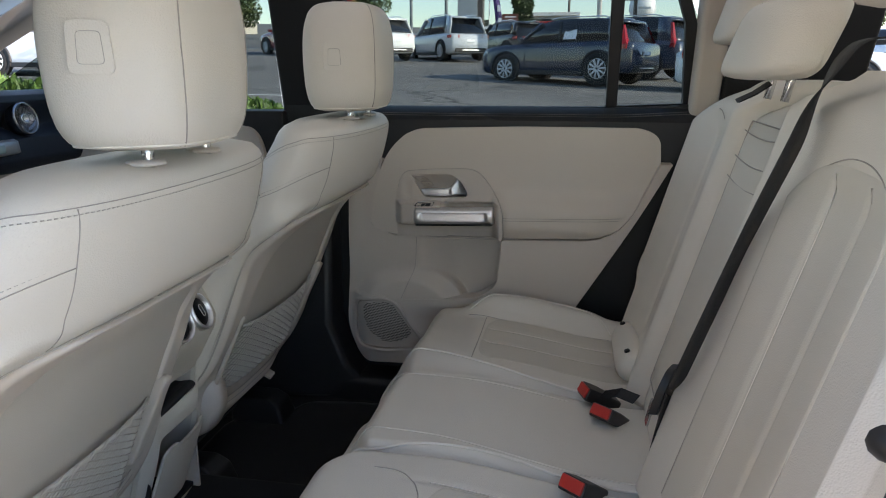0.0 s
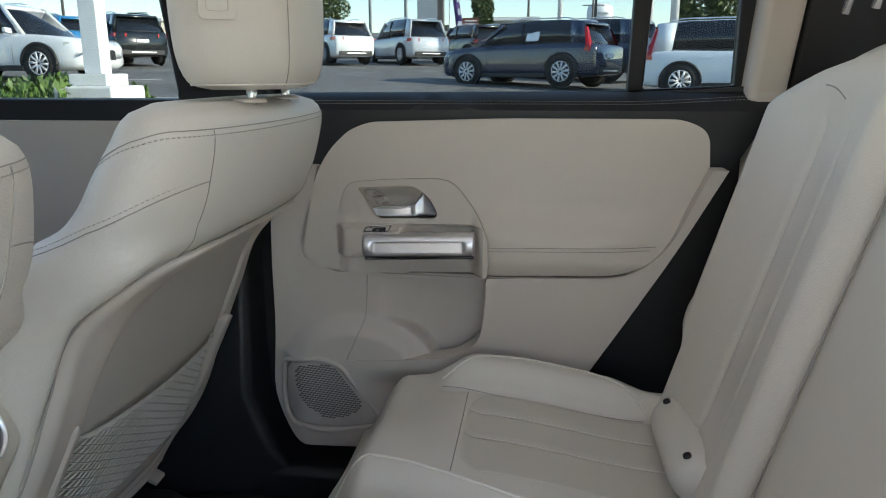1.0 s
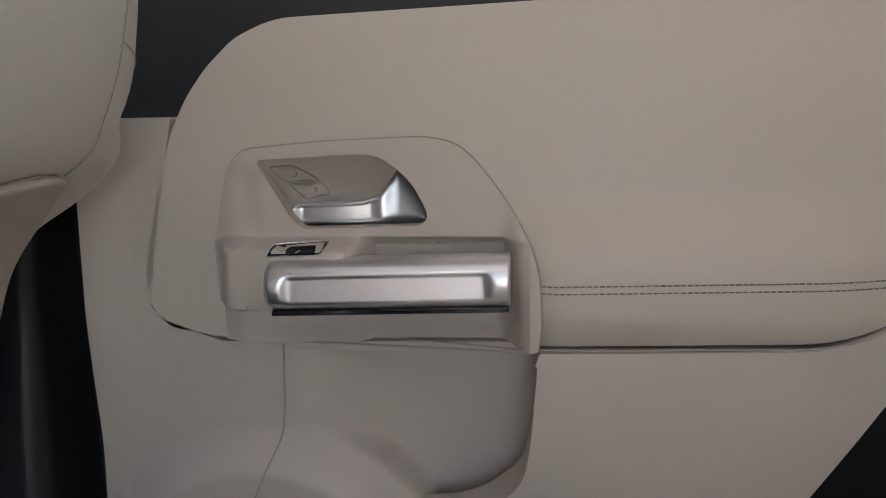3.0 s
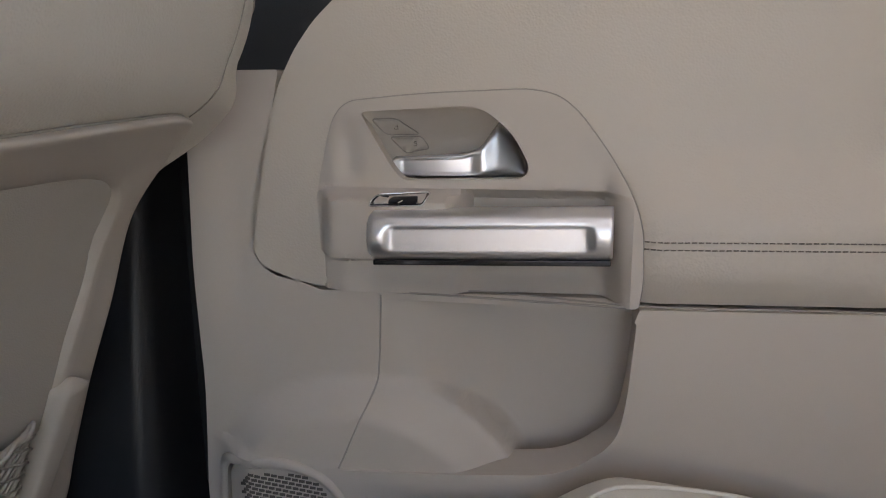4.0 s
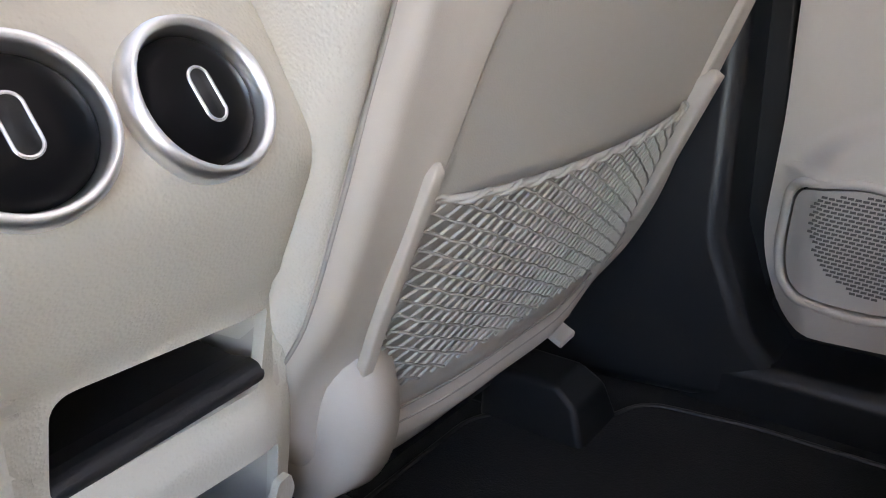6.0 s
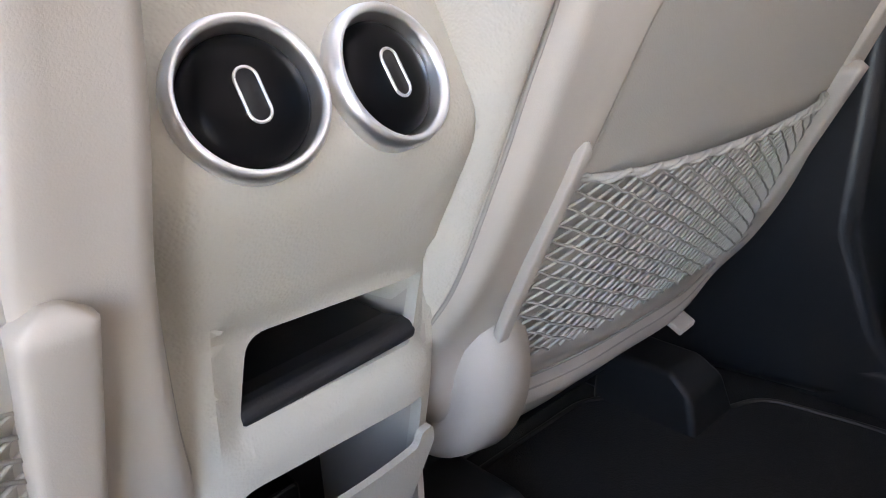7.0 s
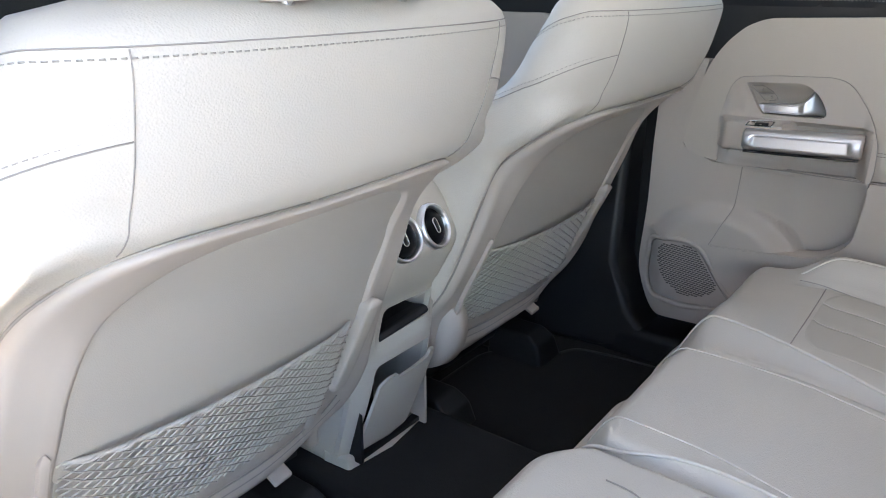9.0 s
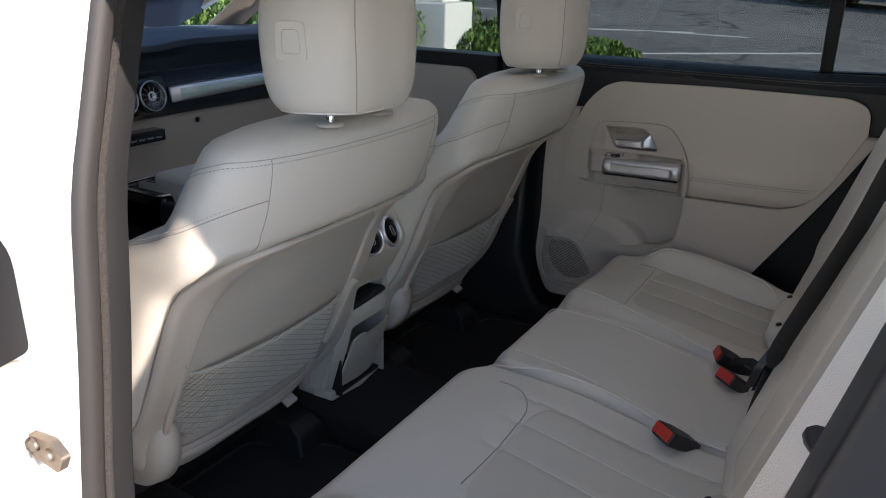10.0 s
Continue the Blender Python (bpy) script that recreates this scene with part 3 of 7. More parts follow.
    recess = rounded([(-0.424, 1.230), (-0.327, 1.235), (-0.312, 1.230), (-0.291, 1.213), (-0.278, 1.189), (-0.276, 1.180), (-0.283, 1.174), (-0.385, 1.171), (-0.395, 1.181)],
                     [0.006, 0.01, 0.01, 0.02, 0.012, 0.006, 0.006, 0.008, 0.008], 6)

    def plate_y(x, z):
        y = 1.829 + 0.02 * max(0.0, z - 1.15)
        rim_l = step1(x, -0.440, -0.468)
        y += 0.010 * rim_l
        scoop = bump1(x, -0.437, 0.020) * step1(z, 1.165, 1.18) * step1(z, 1.235, 1.20)
        y += 0.006 * scoop
        shelf = step1(z, 1.166, 1.157) * step1(x, -0.470, -0.445) * step1(x, -0.190, -0.205)
        under = step1(z, 1.106, 1.098)
        y -= (0.024 * shelf) * (1 - step1(x, -0.345, -0.325)) * (1 - under)
        y += 0.014 * shelf * step1(x, -0.345, -0.325)
        y += 0.013 * under * step1(x, -0.465, -0.405) * step1(x, -0.19, -0.225) * step1(z, 1.066, 1.088)
        y -= 0.024 * step1(x, -0.216, -0.197) * step1(z, 1.205, 1.145)
        return y
    plate = part("handle_plate", sheet_bm(hp_out, [recess], 0.014, lambda x, d, z: (x, plate_y(x, z) + d, z), 0.0045), M_PLASTIC, door, "smooth beige handle plate", bevel=0.002, segs=2)
    part("recess_bowl", sheet_bm(rounded([(-0.432, 1.238), (-0.270, 1.238), (-0.270, 1.165), (-0.432, 1.165)], 0.01), [], 0.004, lambda x, d, z: (x, 1.884 + d - 0.022 * step1(z, 1.20, 1.235) - 0.030 * step1(x, -0.38, -0.425), z), 0.008), M_PLASTIC, plate, "finger recess behind the handle")
    part("plate_gap", tube_bm([(p[0] * 1.0, plate_y(p[0], p[1]) + 0.0025, p[1]) for p in hp_out], 0.0011, 5, True, up=(0, 1, 0)), M_SEAM, plate)
    low_edge = [(x, min(pad_y(x, z + 0.006), low_y(x, 1.06)) + 0.004, z) for x, z in ((-0.534, 1.094), (-0.518, 1.0775), (-0.470, 1.0695), (-0.32, 1.0705), (-0.18, 1.0735), (-0.05, 1.0765), (0.045, 1.0805), (0.100, 1.102), (0.134, 1.14))]
    part("pad_gap", tube_bm(spline(low_edge, 6), 0.0008, 5, up=(0, 1, 0)), M_SEAM, plate)
    # lock buttons, outlined
    for pts in ([(-0.4165, 1.2235), (-0.399, 1.2235), (-0.382, 1.2075), (-0.408, 1.2085)], [(-0.4065, 1.2065), (-0.381, 1.2055), (-0.3735, 1.1945), (-0.3945, 1.1905)]):
        ol = rounded(pts, 0.004, 5)
        yb = lambda x, z: 1.884 - 0.022 * step1(z, 1.20, 1.235) - 0.030 * step1(x, -0.38, -0.425)
        button = part("lock_button", sheet_bm(ol, [], 0.002, lambda x, d, z: (x, yb(x, z) - 0.0012 + d, z), 0.006), M_PLASTIC, plate, "small beige lock button")
        part("button_gap", tube_bm([(p[0], yb(p[0], p[1]) - 0.0008, p[1]) for p in ol], 0.0006, 4, True, up=(0, 1, 0)), M_SEAM, plate)
        cx, cz = sum(p[0] for p in pts) / 4 + 0.002, sum(p[1] for p in pts) / 4
        ic = bmesh.new()
        yy = yb(cx, cz) - 0.0018
        box = [(cx - 0.0016, yy, cz - 0.0022), (cx + 0.0016, yy, cz - 0.0022), (cx + 0.0016, yy, cz + 0.0004), (cx - 0.0016, yy, cz + 0.0004)]
        tube_bm(box, 0.0003, 4, True, bm=ic, up=(0, 1, 0))
        tube_bm([(cx - 0.001, yy, cz + 0.0004), (cx - 0.001, yy, cz + 0.0018), (cx + 0.001, yy, cz + 0.0018), (cx + 0.001, yy, cz + 0.0010)], 0.0003, 4, bm=ic, up=(0, 1, 0))
        part("lock_symbol", ic, M_GROOVE, plate)
    # lever: a paddle with a scooped face and a flared root
    rings = []
    for k in range(41):
        a = k / 40
        x = -0.4077 + a * 0.1255
        lo = 1.1705 + 0.006 * step1(a, 0.05, 0.0)
        hi = interp([(0, 1.181), (0.05, 1.1885), (0.55, 1.192), (0.68, 1.197), (0.80, 1.2195), (0.88, 1.212), (1.0, 1.182)], a)
        yf = 1.858 - 0.004 * bump1(a, 0.4, 0.5) + 0.010 * step1(a, 0.72, 1.0)
        scoop = 0.005 * step1(a, 0.05, 0.10) * step1(a, 0.70, 0.62)
        ring = []
        for j in range(20):
            t = j / 19
            z = lo + (hi - lo) * t
            edge = 1 - abs(2 * t - 1) ** 6
            y = yf + 0.006 * (1 - edge) + scoop * step1(t, 0.12, 0.24) * step1(t, 0.92, 0.80) + 0.006 * step1(a, 0.66, 0.78) * t
            ring.append((x, y, z))
        ring += [(x, yf + 0.020, hi - 0.001), (x, yf + 0.020, lo + 0.001)]
        rings.append(ring)
    part("door_lever", loft_bm(rings), M_CHROME2, door, "satin metal door lever")
    part("lever_gap", tube_bm(spline([(-0.304, 1.848, 1.2245), (-0.2895, 1.848, 1.212), (-0.2785, 1.848, 1.190), (-0.2775, 1.848, 1.179), (-0.284, 1.848, 1.1725), (-0.31, 1.848, 1.1715)], 6), 0.0018, 6, up=(0, 1, 0)), M_GROOVE, plate)
    # window switch on the ledge
    sw = part("window_switch", sheet_bm(rounded([(-0.4095, 1.1525), (-0.404, 1.1605), (-0.3585, 1.1625), (-0.3625, 1.1545)], 0.0035, 6), [], 0.006, lambda x, d, z: (x, plate_y(x, z) - 0.0015 + d, z), 0), M_BLACKGLOSS, door, "black window switch in a chrome rim")
    part("switch_rim", tube_bm([(p[0], plate_y(p[0], p[1]) - 0.0014, p[1]) for p in rounded([(-0.4100, 1.1520), (-0.4045, 1.1610), (-0.3580, 1.1630), (-0.3620, 1.1540)], 0.0035, 6)], 0.0007, 5, True, up=(0, 1, 0)), M_CHROME, sw)
    part("switch_rocker", sheet_bm(rounded([(-0.392, 1.1545), (-0.391, 1.1595), (-0.368, 1.1605), (-0.367, 1.1555)], 0.002, 4), [], 0.004, lambda x, d, z: (x, plate_y(x, z) - 0.0032 + d, z), 0), M_BLACK, sw)
    part("switch_symbol", tube_bm([(-0.383, plate_y(-0.383, 1.157) - 0.0036, 1.157 - 0.001), (-0.379, plate_y(-0.379, 1.157) - 0.0036, 1.158)], 0.0005, 5), M_PIPING, sw)
    # grip bar: a metal half-round with a flat pressed into it
    rings = []
    for k in range(65):
        a = k / 64
        x = -0.4075 + a * 0.2015
        zc = 1.1275 + 0.0065 * a
        ends = 1 - 0.10 * step1(a, 0.02, 0.0)
        ring = []
        for j in range(28):
            t = -0.5 + j / 27
            ang = t * math.pi
            z = zc + 0.0215 * math.sin(ang) * ends
            y = 1.812 - 0.027 * math.cos(ang) ** 0.75 * ends if abs(t) < 0.4999 else 1.812
            lim = 1.7895
            pressed = step1(a, 0.065, 0.075) * step1(a, 0.935, 0.925)
            bow = math.sqrt(max(0.0, 1 - (min(1.0, abs(z - (zc - 0.002)) / 0.0125)) ** 2))
            inner = step1(a, 0.065 + 0.02 * (1 - bow), 0.10 + 0.02 * (1 - bow)) * step1(a, 0.935 - 0.02 * (1 - bow), 0.90 - 0.02 * (1 - bow)) * step1(abs(z - (zc - 0.002)), 0.0128, 0.0108)
            y = y + (lim - y) * inner if y < lim else y
            ring.append((x, y, z))
        ring += [(x, 1.822, zc + 0.020), (x, 1.822, zc - 0.020)]
        rings.append(ring)
    part("grip_bar", loft_bm(rings), M_CHROME2, door, "satin aluminium pull bar")
    # black strip that stands in for the shade under the bar
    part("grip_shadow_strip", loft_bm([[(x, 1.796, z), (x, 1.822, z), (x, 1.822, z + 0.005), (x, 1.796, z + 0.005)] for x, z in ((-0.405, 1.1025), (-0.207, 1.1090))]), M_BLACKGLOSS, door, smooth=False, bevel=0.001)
    # black belt trim under the glass
    belt = [(-0.64, 1.225), (-0.64, 1.395), (-0.3, 1.397), (0.05, 1.398), (0.20, 1.403), (0.33, 1.415), (0.235, 1.258), (0.15, 1.258), (-0.45, 1.258)]
    bt = part("belt_trim", sheet_bm(belt, [], 0.07, lambda x, d, z: (x, door_lean(x, z) + 0.004 + d * 1.2 + 0.055 * step1(z, 1.375, 1.40), z), 0.015), M_BLACK, door, "black soft belt trim with light stitching", bevel=0.006)
    for dz in (0.0, 0.0045):
        line = [(x, door_lean(x, 1.38) + 0.003 + 0.055 * step1(1.379 + dz + 0.004 * step1(x, 0.05, 0.3), 1.375, 1.40), 1.379 + dz + 0.010 * step1(x, 0.05, 0.32)) for x in np.linspace(-0.60, 0.29, 160)]
        part("belt_stitching", stitches_bm(line, 0.0035, 0.0025, 0.00045), M_STITCH, bt)
    # window frame and panes
    y_at = lambda z: 1.945 - 0.33 * (z - 1.40)
    frame_bm = plate_bm([(-0.66, 1.38), (-0.64, 1.78), (0.20, 1.78), (0.33, 1.40)], [[(-0.60, 1.395), (-0.60, 1.735), (0.06, 1.735), (0.062, 1.40)], [(0.090, 1.403), (0.092, 1.735), (0.19, 1.72), (0.235, 1.60), (0.25, 1.41)]], 0, 0.035, place=lambda x, d, z: (x, y_at(z) + d, z))
    fr = part("window_frame", frame_bm, M_BLACK, door, "black window frame with a quarter bar", smooth=False, bevel=0.004)
    for pts in ([(-0.61, 1.37), (-0.61, 1.75), (0.07, 1.75), (0.07, 1.37)], [(0.085, 1.37), (0.085, 1.75), (0.2, 1.74), (0.27, 1.6), (0.27, 1.37)]):
        pane = part("pane", plate_bm(pts, [], 0.016, 0.020, place=lambda x, d, z: (x, y_at(z) + d, z)), M_GLASS, fr, smooth=False)
        pane.visible_shadow = False
    return door


rear_door()
# black body side behind the door and round its edges
structure("wall_right", sheet_bm([(-0.95, 0.55), (-0.95, 1.37), (0.25, 1.37), (0.62, 1.42), (0.75, 0.55)], [], 0.05, lambda x, d, z: (x, 1.905 + d, z), 0), M_BLACK, "black trim of the car's inner side behind the door", "wall", bevel=0.004)
structure("sill_right", box_bm(-1.9, 0.3, 1.80, 1.96, 0.55, 0.665), M_SILL, "black scuff plate of the door sill", "sill", bevel=0.02)
structure("pillar_foot_right", loft_bm([[(x0, 1.79 - 0.04 * k, z), (x1, 1.79 + 0.03 * k * (k > 0) - 0.04 * k * (k < 0), z), (x1, 1.96, z), (x0, 1.96, z)] for k, (x0, x1, z) in ((1.0, (-0.90, -0.52, 0.60)), (0.4, (-0.86, -0.60, 0.70)), (0.0, (-0.82, -0.64, 0.82)), (-0.4, (-0.80, -0.64, 1.0)), (-1.2, (-0.80, -0.64, 1.30)))]),
          M_SILL, "black flared foot of the centre pillar", "pillar", bevel=0.02, smooth=True)


# ---- front seats ----
SEAT = 0.773
BODY = [(0.70, -0.82, -0.93, 0.19), (0.74, -0.781, -0.94, 0.235), (0.80, -0.756, -0.93, 0.262), (0.90, -0.714, -0.90, 0.278), (1.0, -0.672, -0.86, 0.284),
        (1.1, -0.630, -0.815, 0.284), (1.165, -0.597, -0.785, 0.283), (1.190, -0.566, -0.765, 0.282), (1.206, -0.540, -0.745, 0.282), (1.222, -0.512, -0.718, 0.282), (1.238, -0.483, -0.690, 0.281),
        (1.256, -0.462, -0.660, 0.279), (1.29, -0.445, -0.624, 0.275), (1.33, -0.432, -0.603, 0.264), (1.365, -0.424, -0.583, 0.251), (1.380, -0.426, -0.576, 0.243), (1.392, -0.436, -0.565, 0.229), (1.401, -0.460, -0.55, 0.185)]


def skin_angle(u, z):
    """The angle at which the skin lies u to the side of the seat's middle."""
    return math.degrees(math.asin(min(1.0, abs(u) / smoothed(BODY, z)[2]) ** (skin_power(z) / 2)))


def plane_x(z):
    return -0.64 + 0.42 * (z - 0.993)


def skin_power(z):
    """How square the backrest's section is: boxy low down, round at the shoulders."""
    return 2.35 + 2.65 * step1(z, 1.27, 1.20)


def body_at(angle, z, off=0.0):
    """A point of the backrest's skin; angle 0 looks to the rear, 90 to the right."""
    rear, fr, half = smoothed(BODY, z)
    power = skin_power(z)
    half -= 0.045 * step1(z, 1.21, 1.12) * step1(z, 0.74, 0.86) * step1(math.sin(radians(angle)), 0.0, 0.4)
    half += 0.024 * step1(z, 1.20, 1.27) * step1(math.sin(radians(angle)), 0.0, 0.6)
    c, s = math.cos(radians(angle)), math.sin(radians(angle))
    mid, deep = (rear + fr) / 2, (rear - fr) / 2
    side = abs((angle + 180) % 360 - 180)
    mid += 0.028 * step1(side, 35, 60) * step1(side, 130, 85) * step1(z, 1.27, 1.20) * step1(z, 0.80, 0.95)
    x = mid + (deep + off) * math.copysign(abs(c) ** (2 / power), c)
    return Vector((x, SEAT + (half + off) * math.copysign(abs(s) ** (2 / power), s), z))


RIM_OUT = [(0.0, 1.229), (0.09, 1.233), (0.165, 1.232), (0.208, 1.206), (0.235, 1.15), (0.252, 1.08), (0.262, 1.01), (0.266, 0.93), (0.264, 0.86), (0.245, 0.80), (0.195, 0.768), (0.10, 0.761), (0.0, 0.759)]
RIM_OUT_RIGHT = [(0.0, 1.229), (0.10, 1.233), (0.182, 1.232), (0.226, 1.208), (0.246, 1.155), (0.252, 1.08), (0.254, 1.01), (0.264, 0.93), (0.274, 0.86), (0.262, 0.80), (0.215, 0.766), (0.10, 0.759), (0.0, 0.757)]
RIM_IN = [(0.0, 1.196), (0.07, 1.195), (0.128, 1.182), (0.168, 1.147), (0.188, 1.09), (0.198, 1.014), (0.198, 0.93), (0.190, 0.87), (0.165, 0.838), (0.10, 0.830), (0.0, 0.828)]
RIM_IN_RIGHT = [(0.0, 1.196), (0.08, 1.197), (0.160, 1.193), (0.196, 1.174), (0.206, 1.12), (0.202, 1.05), (0.199, 0.96), (0.196, 0.885), (0.178, 0.842), (0.10, 0.830), (0.0, 0.828)]


def skin_x(u, z):
    """How far back the leather lies u to the side of the seat's middle."""
    lo, hi = 0.0, 89.0
    for _ in range(24):
        a = (lo + hi) / 2
        if abs(body_at(math.copysign(a, u), z).y - SEAT) < abs(u):
            lo = a
        else:
            hi = a
    return body_at(math.copysign(lo, u), z).x


def rim_out(u, z):
    """The lip's outer edge lies on the leather."""
    if z < 0.86:
        return Vector((plane_x(z) - 0.012 * step1(z, 0.80, 0.765) - 0.030 * step1(abs(u), 0.15, 0.24), SEAT + u, z))
    x = skin_x(min(u, 0.23), z) + 0.004
    if u > 0.0:
        free = step1(u, 0.12, 0.22) * step1(z, 1.205, 1.14)
        x += (plane_x(z) - 0.024 - x) * free
    return Vector((x, SEAT + u, z))


def rim_in_x(u, z):
    return panel_x(u, z) + 0.001


def panel_x(u, z):
    return plane_x(z) - 0.008 - 0.006 * (abs(u) / 0.2) ** 2 + 0.016 * step1(z, 1.13, 1.20) - 0.010 * step1(z, 0.985, 0.955)


def both(right, left=None):
    return [*right, *[(-u, z) for u, z in (left or right)[-2:0:-1]]]


def front_seat():
    seat = tagged(empty("car_seat", (-1.0, SEAT, FLOOR)), "cream leather front car seat with a netted back pocket", "car seat")
    rings = [[body_at(360 * j / 72, 0.70 + 0.701 * k / 80) for j in range(72)] for k in range(81)]
    back_rest = part("backrest", loft_bm(rings), M_LEATHER, seat, "cream leather backrest")
    # seams of the cover
    for sg in (-1, 1):
        up = [body_at(sg * skin_angle(0.190, z), z, 0.0004) for z in np.linspace(1.232, 1.374, 30)]
        part("cover_seam", tube_bm(up, 0.0006, 5), M_SEAM, back_rest)
        a0 = skin_angle(0.190, 1.318)
        low = [body_at(sg * (a0 + (133 - a0) * t), 1.318 - 0.030 * t - 0.085 * t * t, 0.0004) for t in np.linspace(0, 1, 30)]
        part("cover_seam", tube_bm(low, 0.0007, 5), M_SEAM, back_rest)
        part("stitching", stitches_bm([p + Vector((0.0002, sg * 0.0004, 0.006)) for p in low], 0.0035, 0.0025, 0.0005), M_STITCH, back_rest)
    ring = [body_at(a, 1.3755 - 0.05 * step1(abs(a), 70, 150), 0.0005) for a in np.linspace(-150, 150, 120)]
    part("cover_seam", tube_bm(ring, 0.0006, 5), M_SEAM, back_rest)
    ring = [body_at(a, 1.369 - 0.05 * step1(abs(a), 70, 150), 0.0007) for a in np.linspace(-150, 150, 120)]
    part("stitching", stitches_bm(ring, 0.0035, 0.0025, 0.0006), M_STITCH, back_rest)
    # back panel with its broad lip
    half = lambda z, rim: interp(sorted((zz, u) for u, zz in rim if u > 0), z) + 0.008

    def shell_f(a, b):
        z = 0.785 + (1.235 - 0.785) * b
        u = (2 * a - 1) * max(0.09, half(z, RIM_IN_RIGHT if a > 0.5 else RIM_IN))
        return (panel_x(u, z), SEAT + u, z)
    shell = part("back_shell", grid_bm(shell_f, 24, 30), M_SHELL, seat, "grained beige seat back panel")
    outer = spline([rim_out(u, z) for u, z in both(RIM_OUT_RIGHT, RIM_OUT)], 8, True)
    inner = spline([(rim_in_x(u, z), SEAT + u, z) for u, z in both(RIM_IN_RIGHT, RIM_IN)], 8, True)
    # inner points take the same share of the way round as the outer ones
    way_in = [0.0]
    for a, b in zip(inner, inner[1:] + inner[:1]):
        way_in.append(way_in[-1] + (b - a).length)
    way_out = [0.0]
    for a, b in zip(outer, outer[1:] + outer[:1]):
        way_out.append(way_out[-1] + (b - a).length)
    loop_in = inner + inner[:1]
    rings, grooves = [], [[], []]
    for k, o in enumerate(outer):
        d = way_out[k] / way_out[-1] * way_in[-1]
        n = min(len(inner) - 1, int(np.searchsorted(way_in, d, side="right")) - 1)
        i = loop_in[n].lerp(loop_in[n + 1], (d - way_in[n]) / max(1e-9, way_in[n + 1] - way_in[n]))
        ring = []
        low = step1(o.z, 0.84, 0.78)
        for t, h in ((-0.12, -0.006), (0.0, 0.0), (0.04, 0.0045), (0.10, 0.0065), (0.30, 0.0075), (0.50, 0.0088), (0.66, 0.0105), (0.78, 0.0122), (0.86, 0.0128), (0.92, 0.0112), (0.97, 0.0072), (1.0, 0.001), (1.0, -0.012)):
            p = i.lerp(o, t)
            p.x += h - low * 0.006 * bump1(t, 0.5, 0.12)
            if 0.2 < t and h > 0 and p.z > 0.84:
                p.x = max(p.x, skin_x(min(p.y - SEAT, 0.23), p.z) + 0.003)
            ring.append(p)
        way = (o - i).normalized()
        ring.append(o + way * 0.010 + Vector((-0.030, 0, 0)))
        rings.append(ring)
        if o.z < 0.80:
            for g, t in zip(grooves, (0.42, 0.66)):
                g.append(i.lerp(o, t) + Vector((0.0098, 0, 0)))
    bm = bmesh.new()
    vs = [[bm.verts.new(p) for p in r] for r in rings]
    for k in range(len(vs)):
        a, b = vs[k], vs[(k + 1) % len(vs)]
        for j in range(len(a) - 1):
            bm.faces.new((a[j], b[j], b[j + 1], a[j + 1]))
    part("shell_rim", bm, M_PLASTIC, seat, "smooth beige lip round the seat back")
    for g in grooves:
        part("lip_groove", tube_bm(g, 0.0012, 5), M_SEAM, shell)
    part("lip_seam", tube_bm([r[-3] + Vector((-0.002, 0, 0)) for r in rings if r[-3].z > 0.86], 0.0016, 5), M_SEAM, back_rest)
    # lower valance and the release tab
    val = spline([(plane_x(0.772) - 0.018 - 0.03 * step1(abs(u), 0.12, 0.20), SEAT + u, 0.772) for u in np.linspace(-0.19, 0.19, 9)], 4)
    part("valance", loft_bm([[p + Vector((0.004, 0, 0.004)), p + Vector((0.001, 0, -0.012)), p + Vector((-0.012, 0, -0.034)), p + Vector((-0.07, 0, -0.045)), p + Vector((-0.08, 0, 0.0))] for p in val]), M_PLASTIC, seat, "beige lower valance")
    part("release_tab", loft_bm([[Vector((-0.762 + 0.012 * k, SEAT + 0.125 + w, 0.752 - 0.006 * k + h)) for w, h in ((-0.016, -0.004), (0.016, -0.002), (0.018, 0.004), (-0.014, 0.003))] for k in (0, 1, 2)]), M_PLASTIC, seat, bevel=0.002)
    part("tab_hollow", box_bm(-0.80, -0.757, SEAT + 0.10, SEAT + 0.17, 0.748, 0.760), M_BLACK, seat, smooth=False, bevel=0.003)
    # pocket net
    top = lambda u: 0.992 - 0.007 * math.cos(u / 0.19 * math.pi / 2)
    half_at = lambda z: 0.196 - 0.020 * step1(z, 0.880, 0.842)
    spot = lambda u, z: Vector((panel_x(0, 1.0) + 0.42 * (z - 1.0) + 0.010 + 0.005 * math.cos(u * 8) - 0.006 * (abs(u) / 0.2) ** 2 - 0.014 * min(1.0, abs(u) / 0.192) ** 10, SEAT + u, z))
    bm = bmesh.new()
    u0 = -0.56
    while u0 < 0.56:
        pts = []
        for k in range(76):
            z = 0.841 + (0.993 - 0.841) * k / 75
            u = u0 + (z - 0.9) * 1.25 + 0.0025 * math.sin(z * 60 + u0 * 40)
            if -half_at(z) <= u <= half_at(z) + 0.008 and z <= top(u):
                pts.append(spot(u, z))
        if len(pts) > 1:
            tube_bm(pts[::2] if len(pts) > 4 else pts, 0.00125, 6, bm=bm)
        u0 += 0.0148
    thin = bmesh.new()
    for sg in (-1,):
        z0 = 0.70
        while z0 < 1.10:
            pts = []
            for k in range(81):
                u = -0.200 + 0.400 * k / 80
                z = z0 + sg * 0.50 * u + 0.0006 * math.sin(u * 245 + z0 * 90)
                if -half_at(z) <= u <= half_at(z) + 0.008 and 0.841 <= z <= top(u) - 0.001:
                    pts.append(spot(u, z) + Vector((0.0016, 0, 0)))
            if len(pts) > 1:
                tube_bm(pts, 0.0011, 5, bm=thin)
